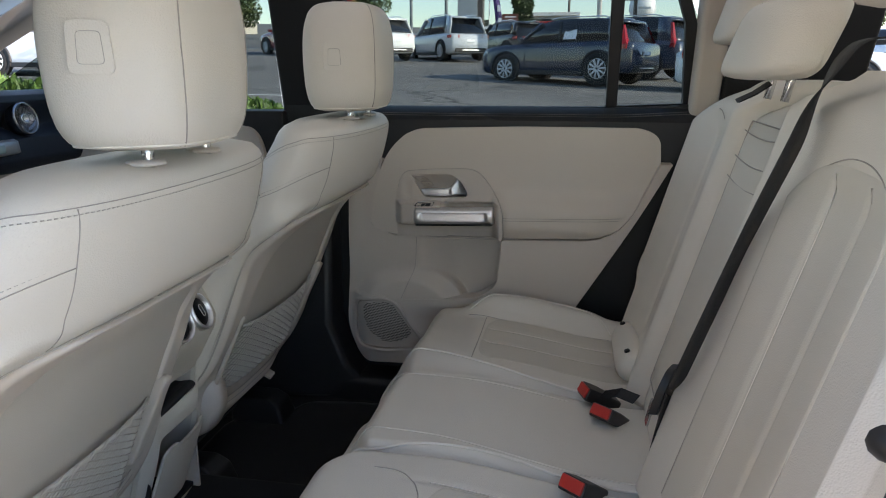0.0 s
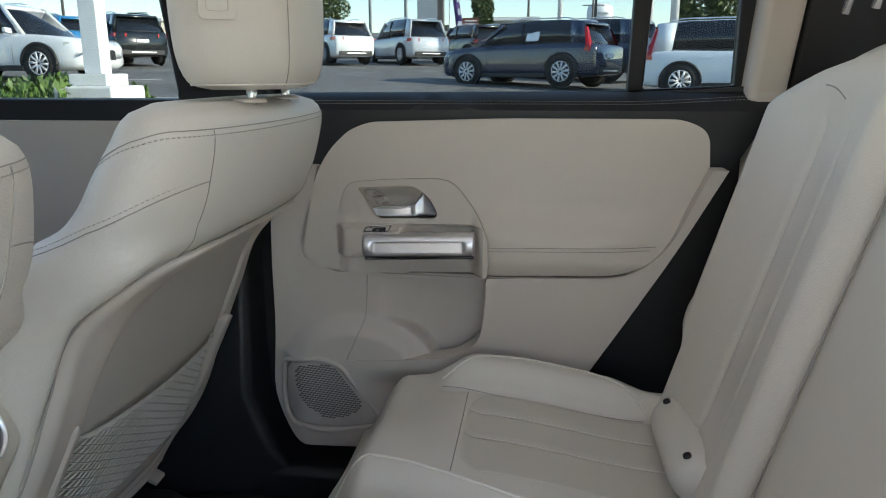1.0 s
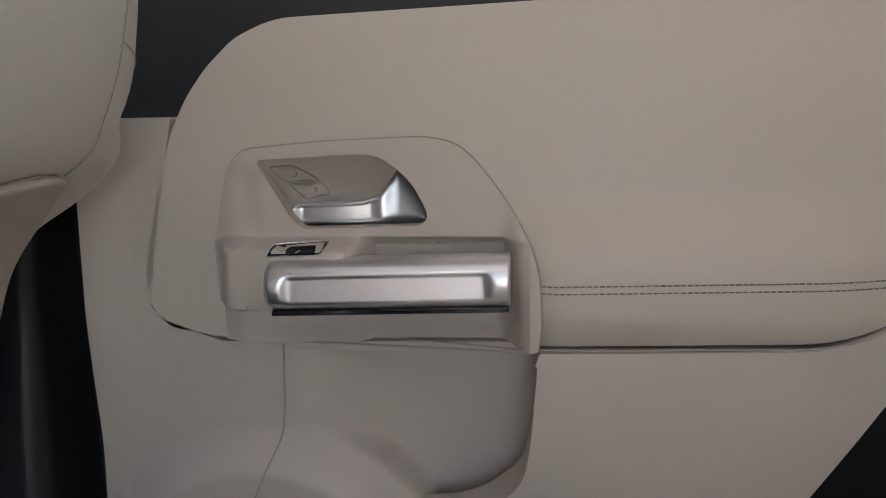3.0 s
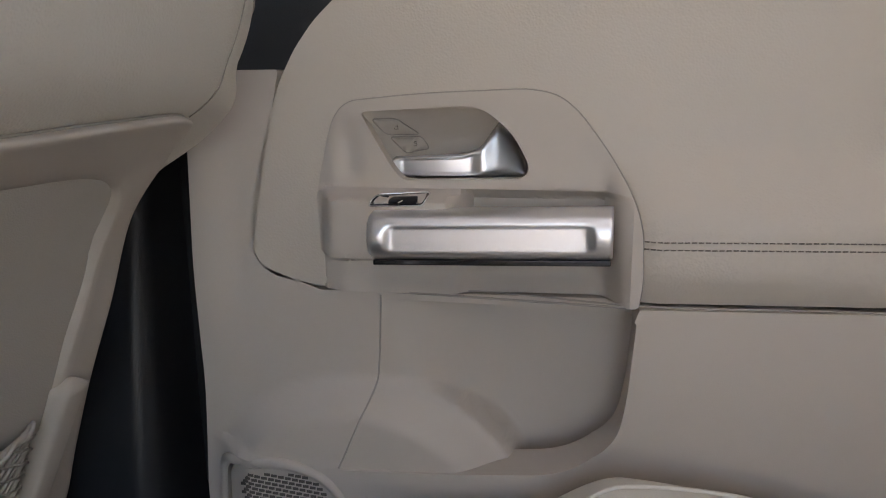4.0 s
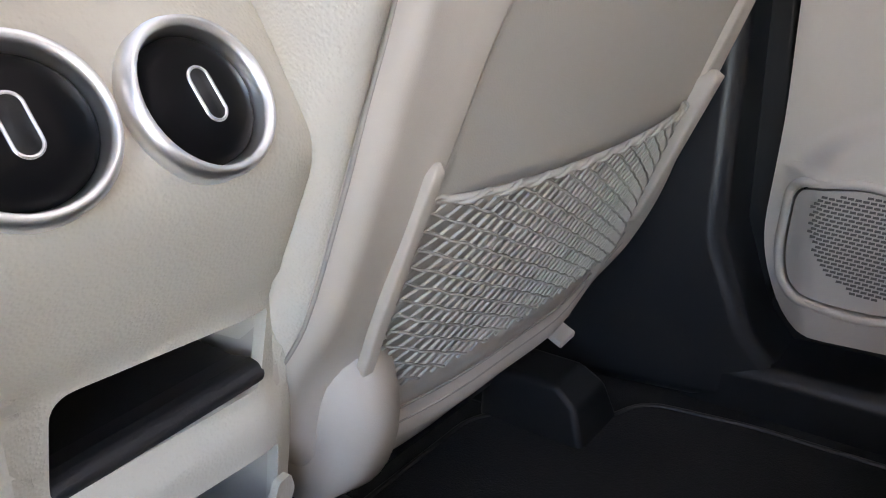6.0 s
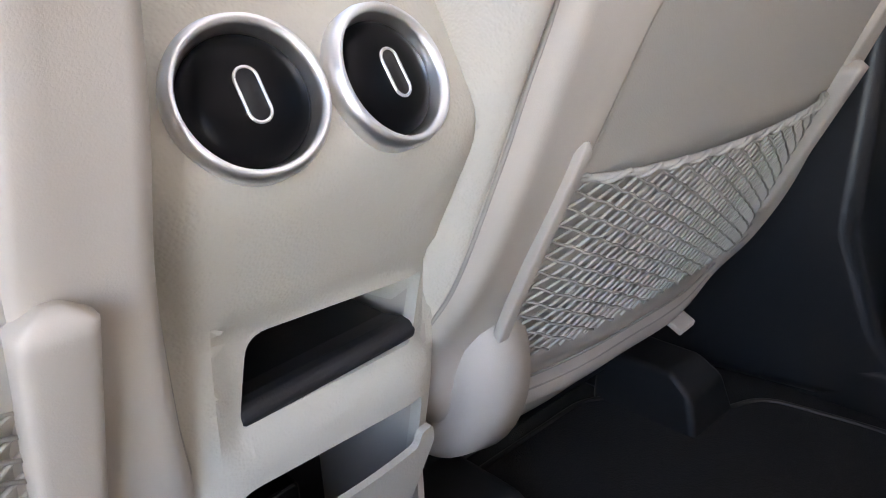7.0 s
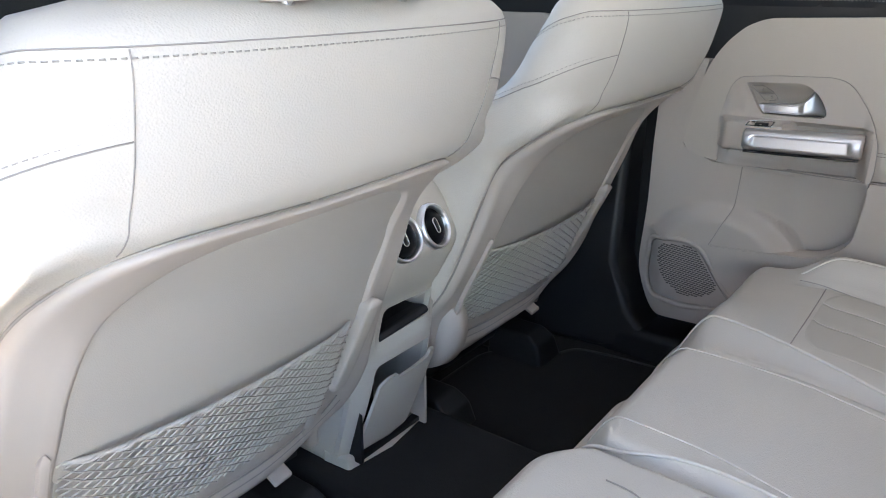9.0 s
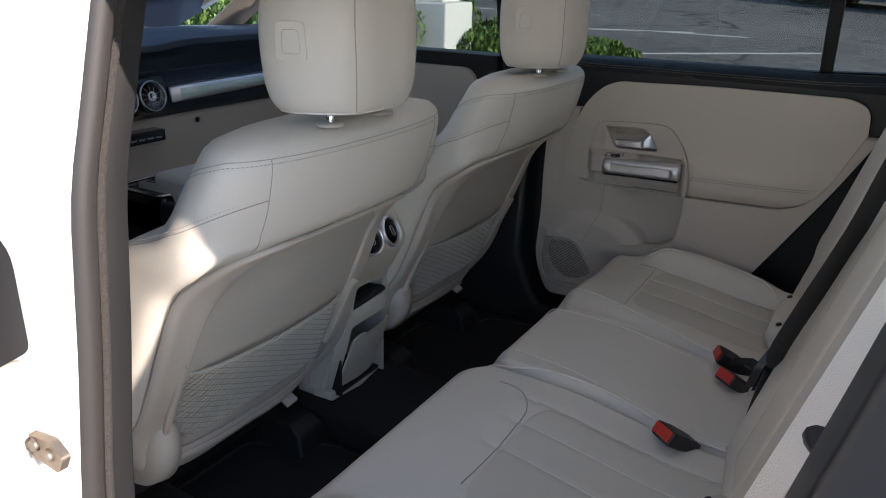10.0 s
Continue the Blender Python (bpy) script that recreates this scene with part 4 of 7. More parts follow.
            z0 += 0.0125
    net = part("pocket_net", bm, M_CORD, seat, "cream elastic pocket net")
    part("cross_cord", thin, M_CORD2, net, "thin beige cross cords")
    hem = bmesh.new()
    us = np.linspace(-0.198, 0.198, 90)
    tube_bm([spot(u, top(u)) for u in us], 0.0028, 6, bm=hem)
    tube_bm([spot(u, top(u) + 0.003 * math.sin(i * 0.9)) + Vector((0.002 + 0.002 * math.cos(i * 0.9), 0, 0)) for i, u in enumerate(us)], 0.0018, 5, bm=hem)
    part("net_hem", hem, M_CORD, net, "corded net hem")
    for sg in (-1, 1):
        rings = []
        for t in np.linspace(0, 1, 24):
            z = 1.022 - 0.160 * t
            u = 0.213 - 0.003 * step1(t, 0.7, 1.0)
            r = (0.0135 if sg > 0 else 0.0055) * (1 - 0.75 * step1(t, 0.04, 0.0) - 0.12 * step1(t, 0.94, 1.0))
            x = rim_in_x(0.2, 1.022) * (1 - t) + rim_in_x(0.2, 0.862) * t + 0.006
            rings.append([(x + 0.011 * math.copysign(abs(math.sin(k)) ** 0.4, math.sin(k)) * (r / 0.0125), SEAT + sg * u + r * math.copysign(abs(math.cos(k)) ** 0.4, math.cos(k)), z) for k in np.linspace(0, 2 * math.pi, 24, endpoint=False)])
        part("net_clip", loft_bm(rings), M_PLASTIC, shell, "beige clip strip that holds the net")
    # headrest
    plan = [(-0.389, 0.0), (-0.391, 0.05), (-0.404, 0.085), (-0.437, 0.112), (-0.477, 0.130), (-0.511, 0.130), (-0.530, 0.105), (-0.538, 0.05), (-0.540, 0.0)]
    loop = spline([(x, u, 0) for x, u in [*plan, *[(x, -u) for x, u in plan[-2:0:-1]]]], 5, True)
    hrows = [(1.414, 0.58, 0.62), (1.419, 0.78, 0.80), (1.430, 0.885, 0.90), (1.452, 0.955, 0.97), (1.49, 0.995, 1.0), (1.53, 1.012, 1.0), (1.56, 0.985, 0.985), (1.585, 0.925, 0.94), (1.605, 0.825, 0.85), (1.617, 0.66, 0.70), (1.623, 0.40, 0.45)]

    def head_at(p, z, off=1.0):
        su, sx = smoothed(hrows, z)
        return Vector((-0.466 + (p.x + 0.466) * sx * off, SEAT + p.y * su * off, z))
    zs = [1.414, 1.4155, 1.4175, 1.4205, 1.424, 1.43, 1.44, *np.linspace(1.455, 1.585, 16).tolist(), 1.597, 1.605, 1.612, 1.617, 1.620, 1.622, 1.623]
    head = part("headrest", loft_bm([[head_at(p, z) for p in loop] for z in zs]), M_LEATHER, seat, "cream leather headrest")
    for u in (-0.072, 0.072):
        q = min((p for p in loop if p.x > -0.47), key=lambda p: abs(p.y - u))
        line = [head_at(q, z, 1.004) for z in np.linspace(1.418, 1.618, 40)]
        part("headrest_seam", tube_bm(line, 0.0008, 5), M_SEAM, head)
        q2 = Vector((q.x - 0.004, q.y + math.copysign(0.005, u), 0))
        part("stitching", stitches_bm([head_at(q2, z, 1.006) for z in np.linspace(1.418, 1.612, 40)], 0.004, 0.003, 0.0006), M_STITCH, head)
    welt = [head_at(p, 1.4205, 1.002) for p in loop]
    part("headrest_welt", tube_bm(welt, 0.0016, 6, True), M_PIPING, head)
    # adjuster button on the outer flank
    n = Vector((0.44, -0.90, 0)).normalized()
    t = Vector((0.90, 0.44, 0)).normalized()
    c0 = Vector((-0.462, SEAT - 0.1235, 1.517))
    sq = rounded([(-0.021, -0.024), (0.021, -0.024), (0.018, 0.026), (-0.020, 0.026)], 0.008, 6)
    sq2 = rounded([(-0.0125, -0.0150), (0.0125, -0.0150), (0.0105, 0.016), (-0.0115, 0.016)], 0.005, 6)
    spot2 = lambda x, d, z: c0 + t * x + n * (0.0065 - d) + Vector((0, 0, z))
    part("button_gap", tube_bm([spot2(p[0], 0.0010, p[1]) for p in sq2], 0.0007, 5, True, up=tuple(n)), M_SEAM, head)
    part("button_surround", plate_bm(sq, [sq2], 0.0, 0.012, place=spot2), M_LEATHER, head, bevel=0.003, segs=3)
    part("adjuster_button", plate_bm(sq2, [], 0.0012, 0.012, place=spot2), M_LEATHER, head, "square beige adjuster button", bevel=0.0012)
    for sg in (-1, 1):
        post = part("headrest_post", lathe_bm([(0.0065, 0), (0.0065, 0.07)], (-0.452, SEAT + sg * 0.062, 1.37), (0, 0, 1), 14), M_CHROME, seat, "chrome headrest post")
        part("post_collar", lathe_bm([(0.0, 0.0), (0.021, 0.0), (0.020, 0.004), (0.010, 0.0055), (0.0, 0.0055)], (-0.455, SEAT + sg * 0.062, 1.3985), (0, 0, 1), 20), M_PLASTIC, seat)

    # cushion and side covers
    def cush(a, b):
        y = SEAT - 0.26 + 0.52 * b
        x = -1.40 + 0.58 * a
        return (x, y, 0.90 + 0.03 * (2 * b - 1) ** 4 + 0.03 * (1 - a) - 0.06 * step1(a, 0.12, 0.0))
    bm = grid_bm(cush, 16, 16)
    bmesh.ops.solidify(bm, geom=bm.faces[:], thickness=0.16)
    part("seat_cushion", bm, M_LEATHER, seat, "cream leather seat cushion")
    for sg in (-1, 1):
        r = 1.0 if sg < 0 else 0.72
        part("recliner_cover", lathe_bm([(0.0, 0.026), (0.050 * r, 0.026), (0.072 * r, 0.023), (0.084 * r, 0.016), (0.092 * r, 0.006), (0.095 * r, -0.02), (0.0, -0.02)], (-0.790, SEAT + sg * (0.212 if sg < 0 else 0.185), 0.838), (0, sg, 0.12), 40), M_PLASTIC, seat, "rounded beige hinge cover")
        part("side_skirt", box_bm(-1.35, -0.80, SEAT + sg * 0.245 - 0.012, SEAT + sg * 0.245 + 0.012, 0.70, 0.86), M_PLASTIC, seat, "beige side skirt", bevel=0.01)
    part("seat_frame", box_bm(-1.35, -0.84, SEAT - 0.2, SEAT + 0.2, FLOOR + 0.04, 0.76), M_BLACK, seat, "black seat frame", smooth=False, bevel=0.02)
    for sg in (-1, 1):
        part("seat_rail", box_bm(-1.4, -0.74, SEAT + sg * 0.17 - 0.025, SEAT + sg * 0.17 + 0.025, FLOOR, FLOOR + 0.05), M_BLACK, seat, smooth=False, bevel=0.008)
    for sg in (-1, 1):
        part("rail_cap", loft_bm([[(x0, SEAT + sg * 0.17 - w, z), (x1, SEAT + sg * 0.17 - w, z), (x1, SEAT + sg * 0.17 + w, z), (x0, SEAT + sg * 0.17 + w, z)] for x0, x1, w, z in ((-0.86, -0.715, 0.048, FLOOR), (-0.86, -0.73, 0.040, FLOOR + 0.05), (-0.86, -0.76, 0.034, FLOOR + 0.072))]), M_BLACK, seat, "black seat rail end cap", bevel=0.008)
    return seat


left_seat = front_seat()
tagged(left_seat, group="front seats")
right_seat = copy_thing(left_seat, Matrix.Translation((-1.0, SEAT + 0.714, FLOOR)))


# ---- centre console end ----
def console_x(z):
    return smoothed([(0.66, -0.765), (0.70, -0.750), (0.83, -0.712), (0.96, -0.692), (1.0, -0.672), (1.03, -0.656), (1.048, -0.653), (1.072, -0.6615), (1.10, -0.676), (1.118, -0.690), (1.130, -0.706), (1.136, -0.724)], z)


def console_place(y, d, z):
    e = max(0.0, abs(y - 1.127) / 0.095 - 0.62) / 0.38
    return (console_x(z) - 0.016 * e * e - d, y, z)


def air_vent(con, cy):
    c = Vector((-0.6600, cy, 1.072))
    ax = Vector((0.91, 0.10 * math.copysign(1, cy - 1.12), 0.40)).normalized()
    side = Vector((0, 0, 1)).cross(ax).normalized()
    up = ax.cross(side)
    vent = part("air_vent", lathe_bm([(0.0272, -0.010), (0.0295, 0.002), (0.0310, 0.0065), (0.0332, 0.0060), (0.0350, 0.001), (0.0348, -0.008)], c, ax, 48), M_CHROME2, con, "round satin chrome air vent")
    part("vent_bowl", lathe_bm([(0.0, 0.0042), (0.012, 0.0038), (0.020, 0.0024), (0.0250, 0.0004), (0.0278, -0.0030), (0.0282, -0.009), (0.0282, -0.03), (0.0, -0.03)], c, ax, 48), M_VENTBLACK, vent, "glossy black vent ball")
    # oval thumb grip
    lean = up * 0.98 - side * 0.14
    across = ax.cross(lean)
    path, face = [], []
    for k in np.linspace(0, 2 * math.pi, 36, endpoint=False):
        v = lean * ((0.0066 if math.cos(k) > 0 else -0.0066) + 0.0050 * math.cos(k)) + across * 0.0050 * math.sin(k)
        path.append(c + v + ax * 0.0044)
    part("grip_ring", tube_bm(path, 0.0010, 6, True, up=tuple(ax)), M_CHROME, vent, "chrome oval on the vent")
    bm = loft_bm([[p - ax * 0.012 for p in path], [p + ax * 0.0003 for p in path]])
    part("vent_grip", bm, M_BLACK, vent)


def console():
    con = tagged(empty("centre_console", (-0.8, 1.127, FLOOR + 0.07)), "beige rear end of the centre console with round vents", "console")
    hole1 = rounded([(1.075, 0.895), (1.196, 0.899), (1.206, 0.946), (1.083, 0.950)], [0.010, 0.007, 0.004, 0.012], 6)
    hole2 = rounded([(1.058, 0.690), (1.203, 0.690), (1.203, 0.857), (1.066, 0.857)], [0.002, 0.002, 0.004, 0.014], 5)
    outline = rounded([(1.034, 0.668), (1.228, 0.668), (1.230, 1.02), (1.220, 1.134), (1.042, 1.134), (1.032, 1.02)], [0.004, 0.004, 0.1, 0.03, 0.03, 0.1], 6)
    vents = [[(cy + 0.031 * math.cos(k), 1.072 + 0.031 * math.sin(k)) for k in np.linspace(0, 2 * math.pi, 28, endpoint=False)] for cy in (1.080, 1.153)]

    def place(y, d, z):
        x, yy, zz = console_place(y, d, z)
        # stepped frame round the open tray
        inner = step1(y, 1.064, 1.073) * step1(y, 1.219, 1.212) * step1(z, 0.880, 0.892) * step1(z, 0.966, 0.957)
        return (x - 0.007 * inner, yy, zz)
    part("console_body", sheet_bm(outline, [hole1, hole2, *vents], 0.010, place, 0.009), M_CONSOLE, con, "grained beige console panel", bevel=0.003, segs=3)
    for sg, y in ((-1, 1.034), (1, 1.228)):
        bm = sheet_bm([(-1.35, 0.66), *[(console_x(z) - 0.027, z) for z in np.linspace(0.668, 1.120, 24)], (-0.8, 1.135), (-1.35, 1.10)], [], 0.006, lambda x, d, z: (x, y - sg * d, z), 0)
        part("console_side", bm, M_CONSOLE, con)
    part("armrest_lid", box_bm(-1.30, -0.700, 1.037, 1.224, 1.09, 1.131), M_LEATHER, con, "cream leather armrest lid", bevel=0.018, segs=4)
    # open tray: beige walls, black rubber mat with a rolled lip
    well = bmesh.new()
    box_bm(-0.835, -0.825, 1.07, 1.216, 0.885, 0.962, well)
    box_bm(-0.835, -0.716, 1.208, 1.214, 0.885, 0.962, well)
    box_bm(-0.835, -0.712, 1.066, 1.073, 0.885, 0.962, well)
    box_bm(-0.835, -0.714, 1.07, 1.212, 0.953, 0.962, well)
    part("tray_well", well, M_PLASTIC, con, smooth=False)
    mat_bm = loft_bm([[(x, 1.076, z) if k == 0 else (x, 1.200, z + 0.008) for x, z in ((-0.825, 0.894), (-0.825, 0.902), (-0.738, 0.902), (-0.720, 0.906), (-0.712, 0.905), (-0.707, 0.899), (-0.710, 0.893), (-0.720, 0.890))] for k in (0, 1)])
    part("tray_mat", mat_bm, M_RUBBERBLACK, con, "black rubber tray mat", smooth=False, bevel=0.003, segs=3)
    # lower bin with its flap folded open
    bin_bm = bmesh.new()
    box_bm(-0.86, -0.85, 1.05, 1.21, 0.68, 0.85, bin_bm)
    box_bm(-0.86, -0.735, 1.05, 1.206, 0.682, 0.690, bin_bm)
    box_bm(-0.86, -0.73, 1.05, 1.056, 0.68, 0.84, bin_bm)
    part("bin_liner", bin_bm, M_BLACK, con, "black inside of the lower bin", smooth=False)
    part("bin_side", box_bm(-0.86, -0.722, 1.2035, 1.209, 0.68, 0.857), M_PLASTIC, con, smooth=False)
    part("socket_panel", box_bm(-0.85, -0.79, 1.075, 1.15, 0.695, 0.775), M_BLACKGLOSS, con, "black socket panel", smooth=False, bevel=0.004)
    part("socket", lathe_bm([(0.0, 0.002), (0.009, 0.002), (0.011, 0.004), (0.012, 0.0)], (-0.79, 1.115, 0.745), (1, 0, 0.2), 20), M_BLACK, con)
    flap_out = rounded([(1.058, 0.692), (1.170, 0.698), (1.206, 0.825), (1.200, 0.841), (1.190, 0.841), (1.188, 0.829), (1.112, 0.823), (1.108, 0.832), (1.090, 0.831), (1.074, 0.820)], [0.004, 0.01, 0.004, 0.003, 0.003, 0.004, 0.004, 0.003, 0.003, 0.008], 4)
    part("bin_flap", sheet_bm(flap_out, [], 0.006, lambda y, d, z: (-0.738 + 0.30 * (z - 0.69) - 0.006 * ((y - 1.14) / 0.065) ** 2 - d, y, z), 0.012), M_CONSOLE, con, "beige bin flap folded open", bevel=0.0015)
    part("console_foot", loft_bm([[(-0.80, 1.032, z), (x, 1.036, z), (x + 0.012, 1.13, z), (x, 1.218, z), (-0.80, 1.222, z)] for x, z in ((-0.745, FLOOR + 0.065), (-0.748, 0.69))]), M_CONSOLE, con, "beige console foot", smooth=False, bevel=0.004)
    for cy in (1.080, 1.153):
        air_vent(con, cy)
    return con


console()


# ---- rear bench ----
PIPE_R = [(-0.40, 1.445), (-0.335, 1.452), (-0.266, 1.441), (-0.19, 1.410), (-0.12, 1.386), (-0.02, 1.365), (0.13, 1.362)]
PIPE_L = [(-0.40, 1.022), (-0.30, 1.034), (-0.233, 1.050), (-0.16, 1.052), (-0.087, 1.049), (0.0, 1.040), (0.13, 1.040)]
SPLIT_R, SPLIT_L = 1.348, 1.030


def seat_z(x, y):
    """Height of the bench cushion at a point of the plan."""
    pipe_r, pipe_l = smoothed(PIPE_R, x), smoothed(PIPE_L, x)
    x += 0.035 * step1(y, 1.05, 0.96)
    z = 0.908 - 0.040 * step1(x, -0.20, 0.13)
    z -= 0.115 * step1(x, -0.315, -0.405) ** 1.3 + 0.012 * step1(x, -0.20, -0.33) * step1(y, 1.50, 1.62)
    # sunk channels beside the middle cushion
    z -= 0.016 * step1(y, pipe_r + 0.004, 0.35 * pipe_r + 0.65 * SPLIT_R) * step1(y, SPLIT_R - 0.03, SPLIT_R - 0.005)
    z -= 0.010 * bump1(y, SPLIT_L, 0.022)
    # pillowed side bolsters by the doors, each with a crease on its inner side
    z += 0.036 * step1(y, 1.690, 1.748) * step1(x, -0.285, -0.19) + 0.036 * step1(y, 0.575, 0.515) * step1(x, -0.36, -0.24)
    z -= 0.007 * bump1(y, 1.688, 0.014) * step1(x, -0.26, -0.23) + 0.007 * bump1(y, 0.577, 0.014) * step1(x, -0.30, -0.26)
    z -= 0.075 * step1(y, 1.762, 1.815) + 0.060 * step1(y, 0.495, 0.445)
    z -= 0.020 * step1(x, 0.03, 0.12) * step1(y, 1.72, 1.77)
    # shallow hollows of the outer seats, flutes in the inserts
    for cy, flutes in ((1.555, (1.542, 1.618)), (0.80, (0.945, 0.877, 0.80))):
        hollow = bump1(y, cy, 0.17) * step1(x, -0.22, -0.17)
        z -= 0.010 * hollow
        for k in flutes:
            z -= 0.0026 * bump1(y, k, 0.011) * step1(x, -0.205, -0.185)
    return z


def cushion(ben, y0, y1, label):
    def f(a, b):
        x = -0.405 - 0.035 * step1(y0, 1.05, 0.96) + (0.555 + 0.035 * step1(y0, 1.05, 0.96)) * a
        y = y0 + (y1 - y0) * b
        edge = min(b, 1 - b) * (y1 - y0)
        front = 0.030 * (1 - min(1.0, edge / 0.07)) ** 2 * step1(x, -0.25, -0.385)
        return (x + front, y, seat_z(x, y) - 0.014 * (1 - min(1.0, edge / 0.020)) ** 2)
    bm = grid_bm(f, 110, max(24, int((y1 - y0) / 0.0045)))
    edge = [e for e in bm.edges if len(e.link_faces) == 1]
    out = bmesh.ops.extrude_edge_only(bm, edges=edge)
    for v in out["geom"]:
        if isinstance(v, bmesh.types.BMVert):
            v.co.z = min(v.co.z - 0.06, 0.77)
            v.co.x = max(v.co.x, -0.415)
    return part("seat_cushion", bm, M_LEATHER, ben, label)


def seat_insert(owner, y0, y1):
    """The fluted middle field of an outer cushion, a hair proud of it."""
    def f(a, b):
        y = y0 + (y1 - y0) * b
        x0 = -0.201 + 0.030 * abs(2 * b - 1) ** 5
        x = x0 + (0.13 - x0) * a
        edge = min(min(b, 1 - b) * (y1 - y0), a * 0.33)
        return (x, y, seat_z(x, y) + 0.0010 - 0.003 * (1 - min(1.0, edge / 0.006)) ** 2)
    part("seat_insert", grid_bm(f, 60, 70), M_INSERT, owner, "perforated leather insert with flutes")


def back_x(y, z):
    """The face of the backrest."""
    x = 0.125 + 0.28 * (z - 0.87)
    for c, w in ((1.530, 0.19), (0.785, 0.255)):
        e = (y - c) / w
        if abs(e) < 1:
            x += 0.024 * (1 - abs(e) ** 2.2) - 0.026
            ins = bump1(y, c, w * 0.62) * step1(z, 1.42, 1.36) * step1(z, 0.90, 0.96)
            x += 0.010 * ins
            for k in (-0.05, 0.05):
                x += 0.0042 * bump1(y - c + (0.03 if c > CY else 0.0), k, 0.010) * step1(z, 1.39, 1.37)
    return x


def back_section(ben, y0, y1, z0, z1, label, push=0.0, mat=None, narrow=0.0):
    def g(a, b):
        y = y0 + (y1 - y0 - narrow * step1(z0 + (z1 - z0) * a, 1.10, 1.0)) * b
        out = max(0.0, (y - 1.575) / 0.2, (0.685 - y) / 0.2)
        top = z1 - 0.085 * min(1.0, out) ** 2
        z = z0 + (top - z0) * a
        edge = min(b, 1 - b) * (y1 - y0)
        return (back_x(y, z) + push + 0.030 * (1 - min(1.0, edge / 0.035)) ** 2 + 0.075 * step1(z, top - 0.055, top) ** 1.6 + 0.02 * step1(z, z0 + 0.03, z0) ** 2, y, z)
    bm = grid_bm(g, 60, max(20, int((y1 - y0) / 0.006)))
    edge = [e for e in bm.edges if len(e.link_faces) == 1]
    out = bmesh.ops.extrude_edge_only(bm, edges=edge)
    for v in out["geom"]:
        if isinstance(v, bmesh.types.BMVert):
            v.co.x += 0.10
    return part("backrest", bm, mat or M_LEATHER, ben, label)


def seat_path(pts, lift=0.001):
    return [Vector((p.x, p.y, seat_z(p.x, p.y) + lift)) for p in spline([(x, y, 0) for x, y in pts], 10)]


def back_path(pts, off=0.001):
    return [Vector((back_x(p.y, p.z) - off, p.y, p.z)) for p in spline([(0, y, z) for y, z in pts], 8)]


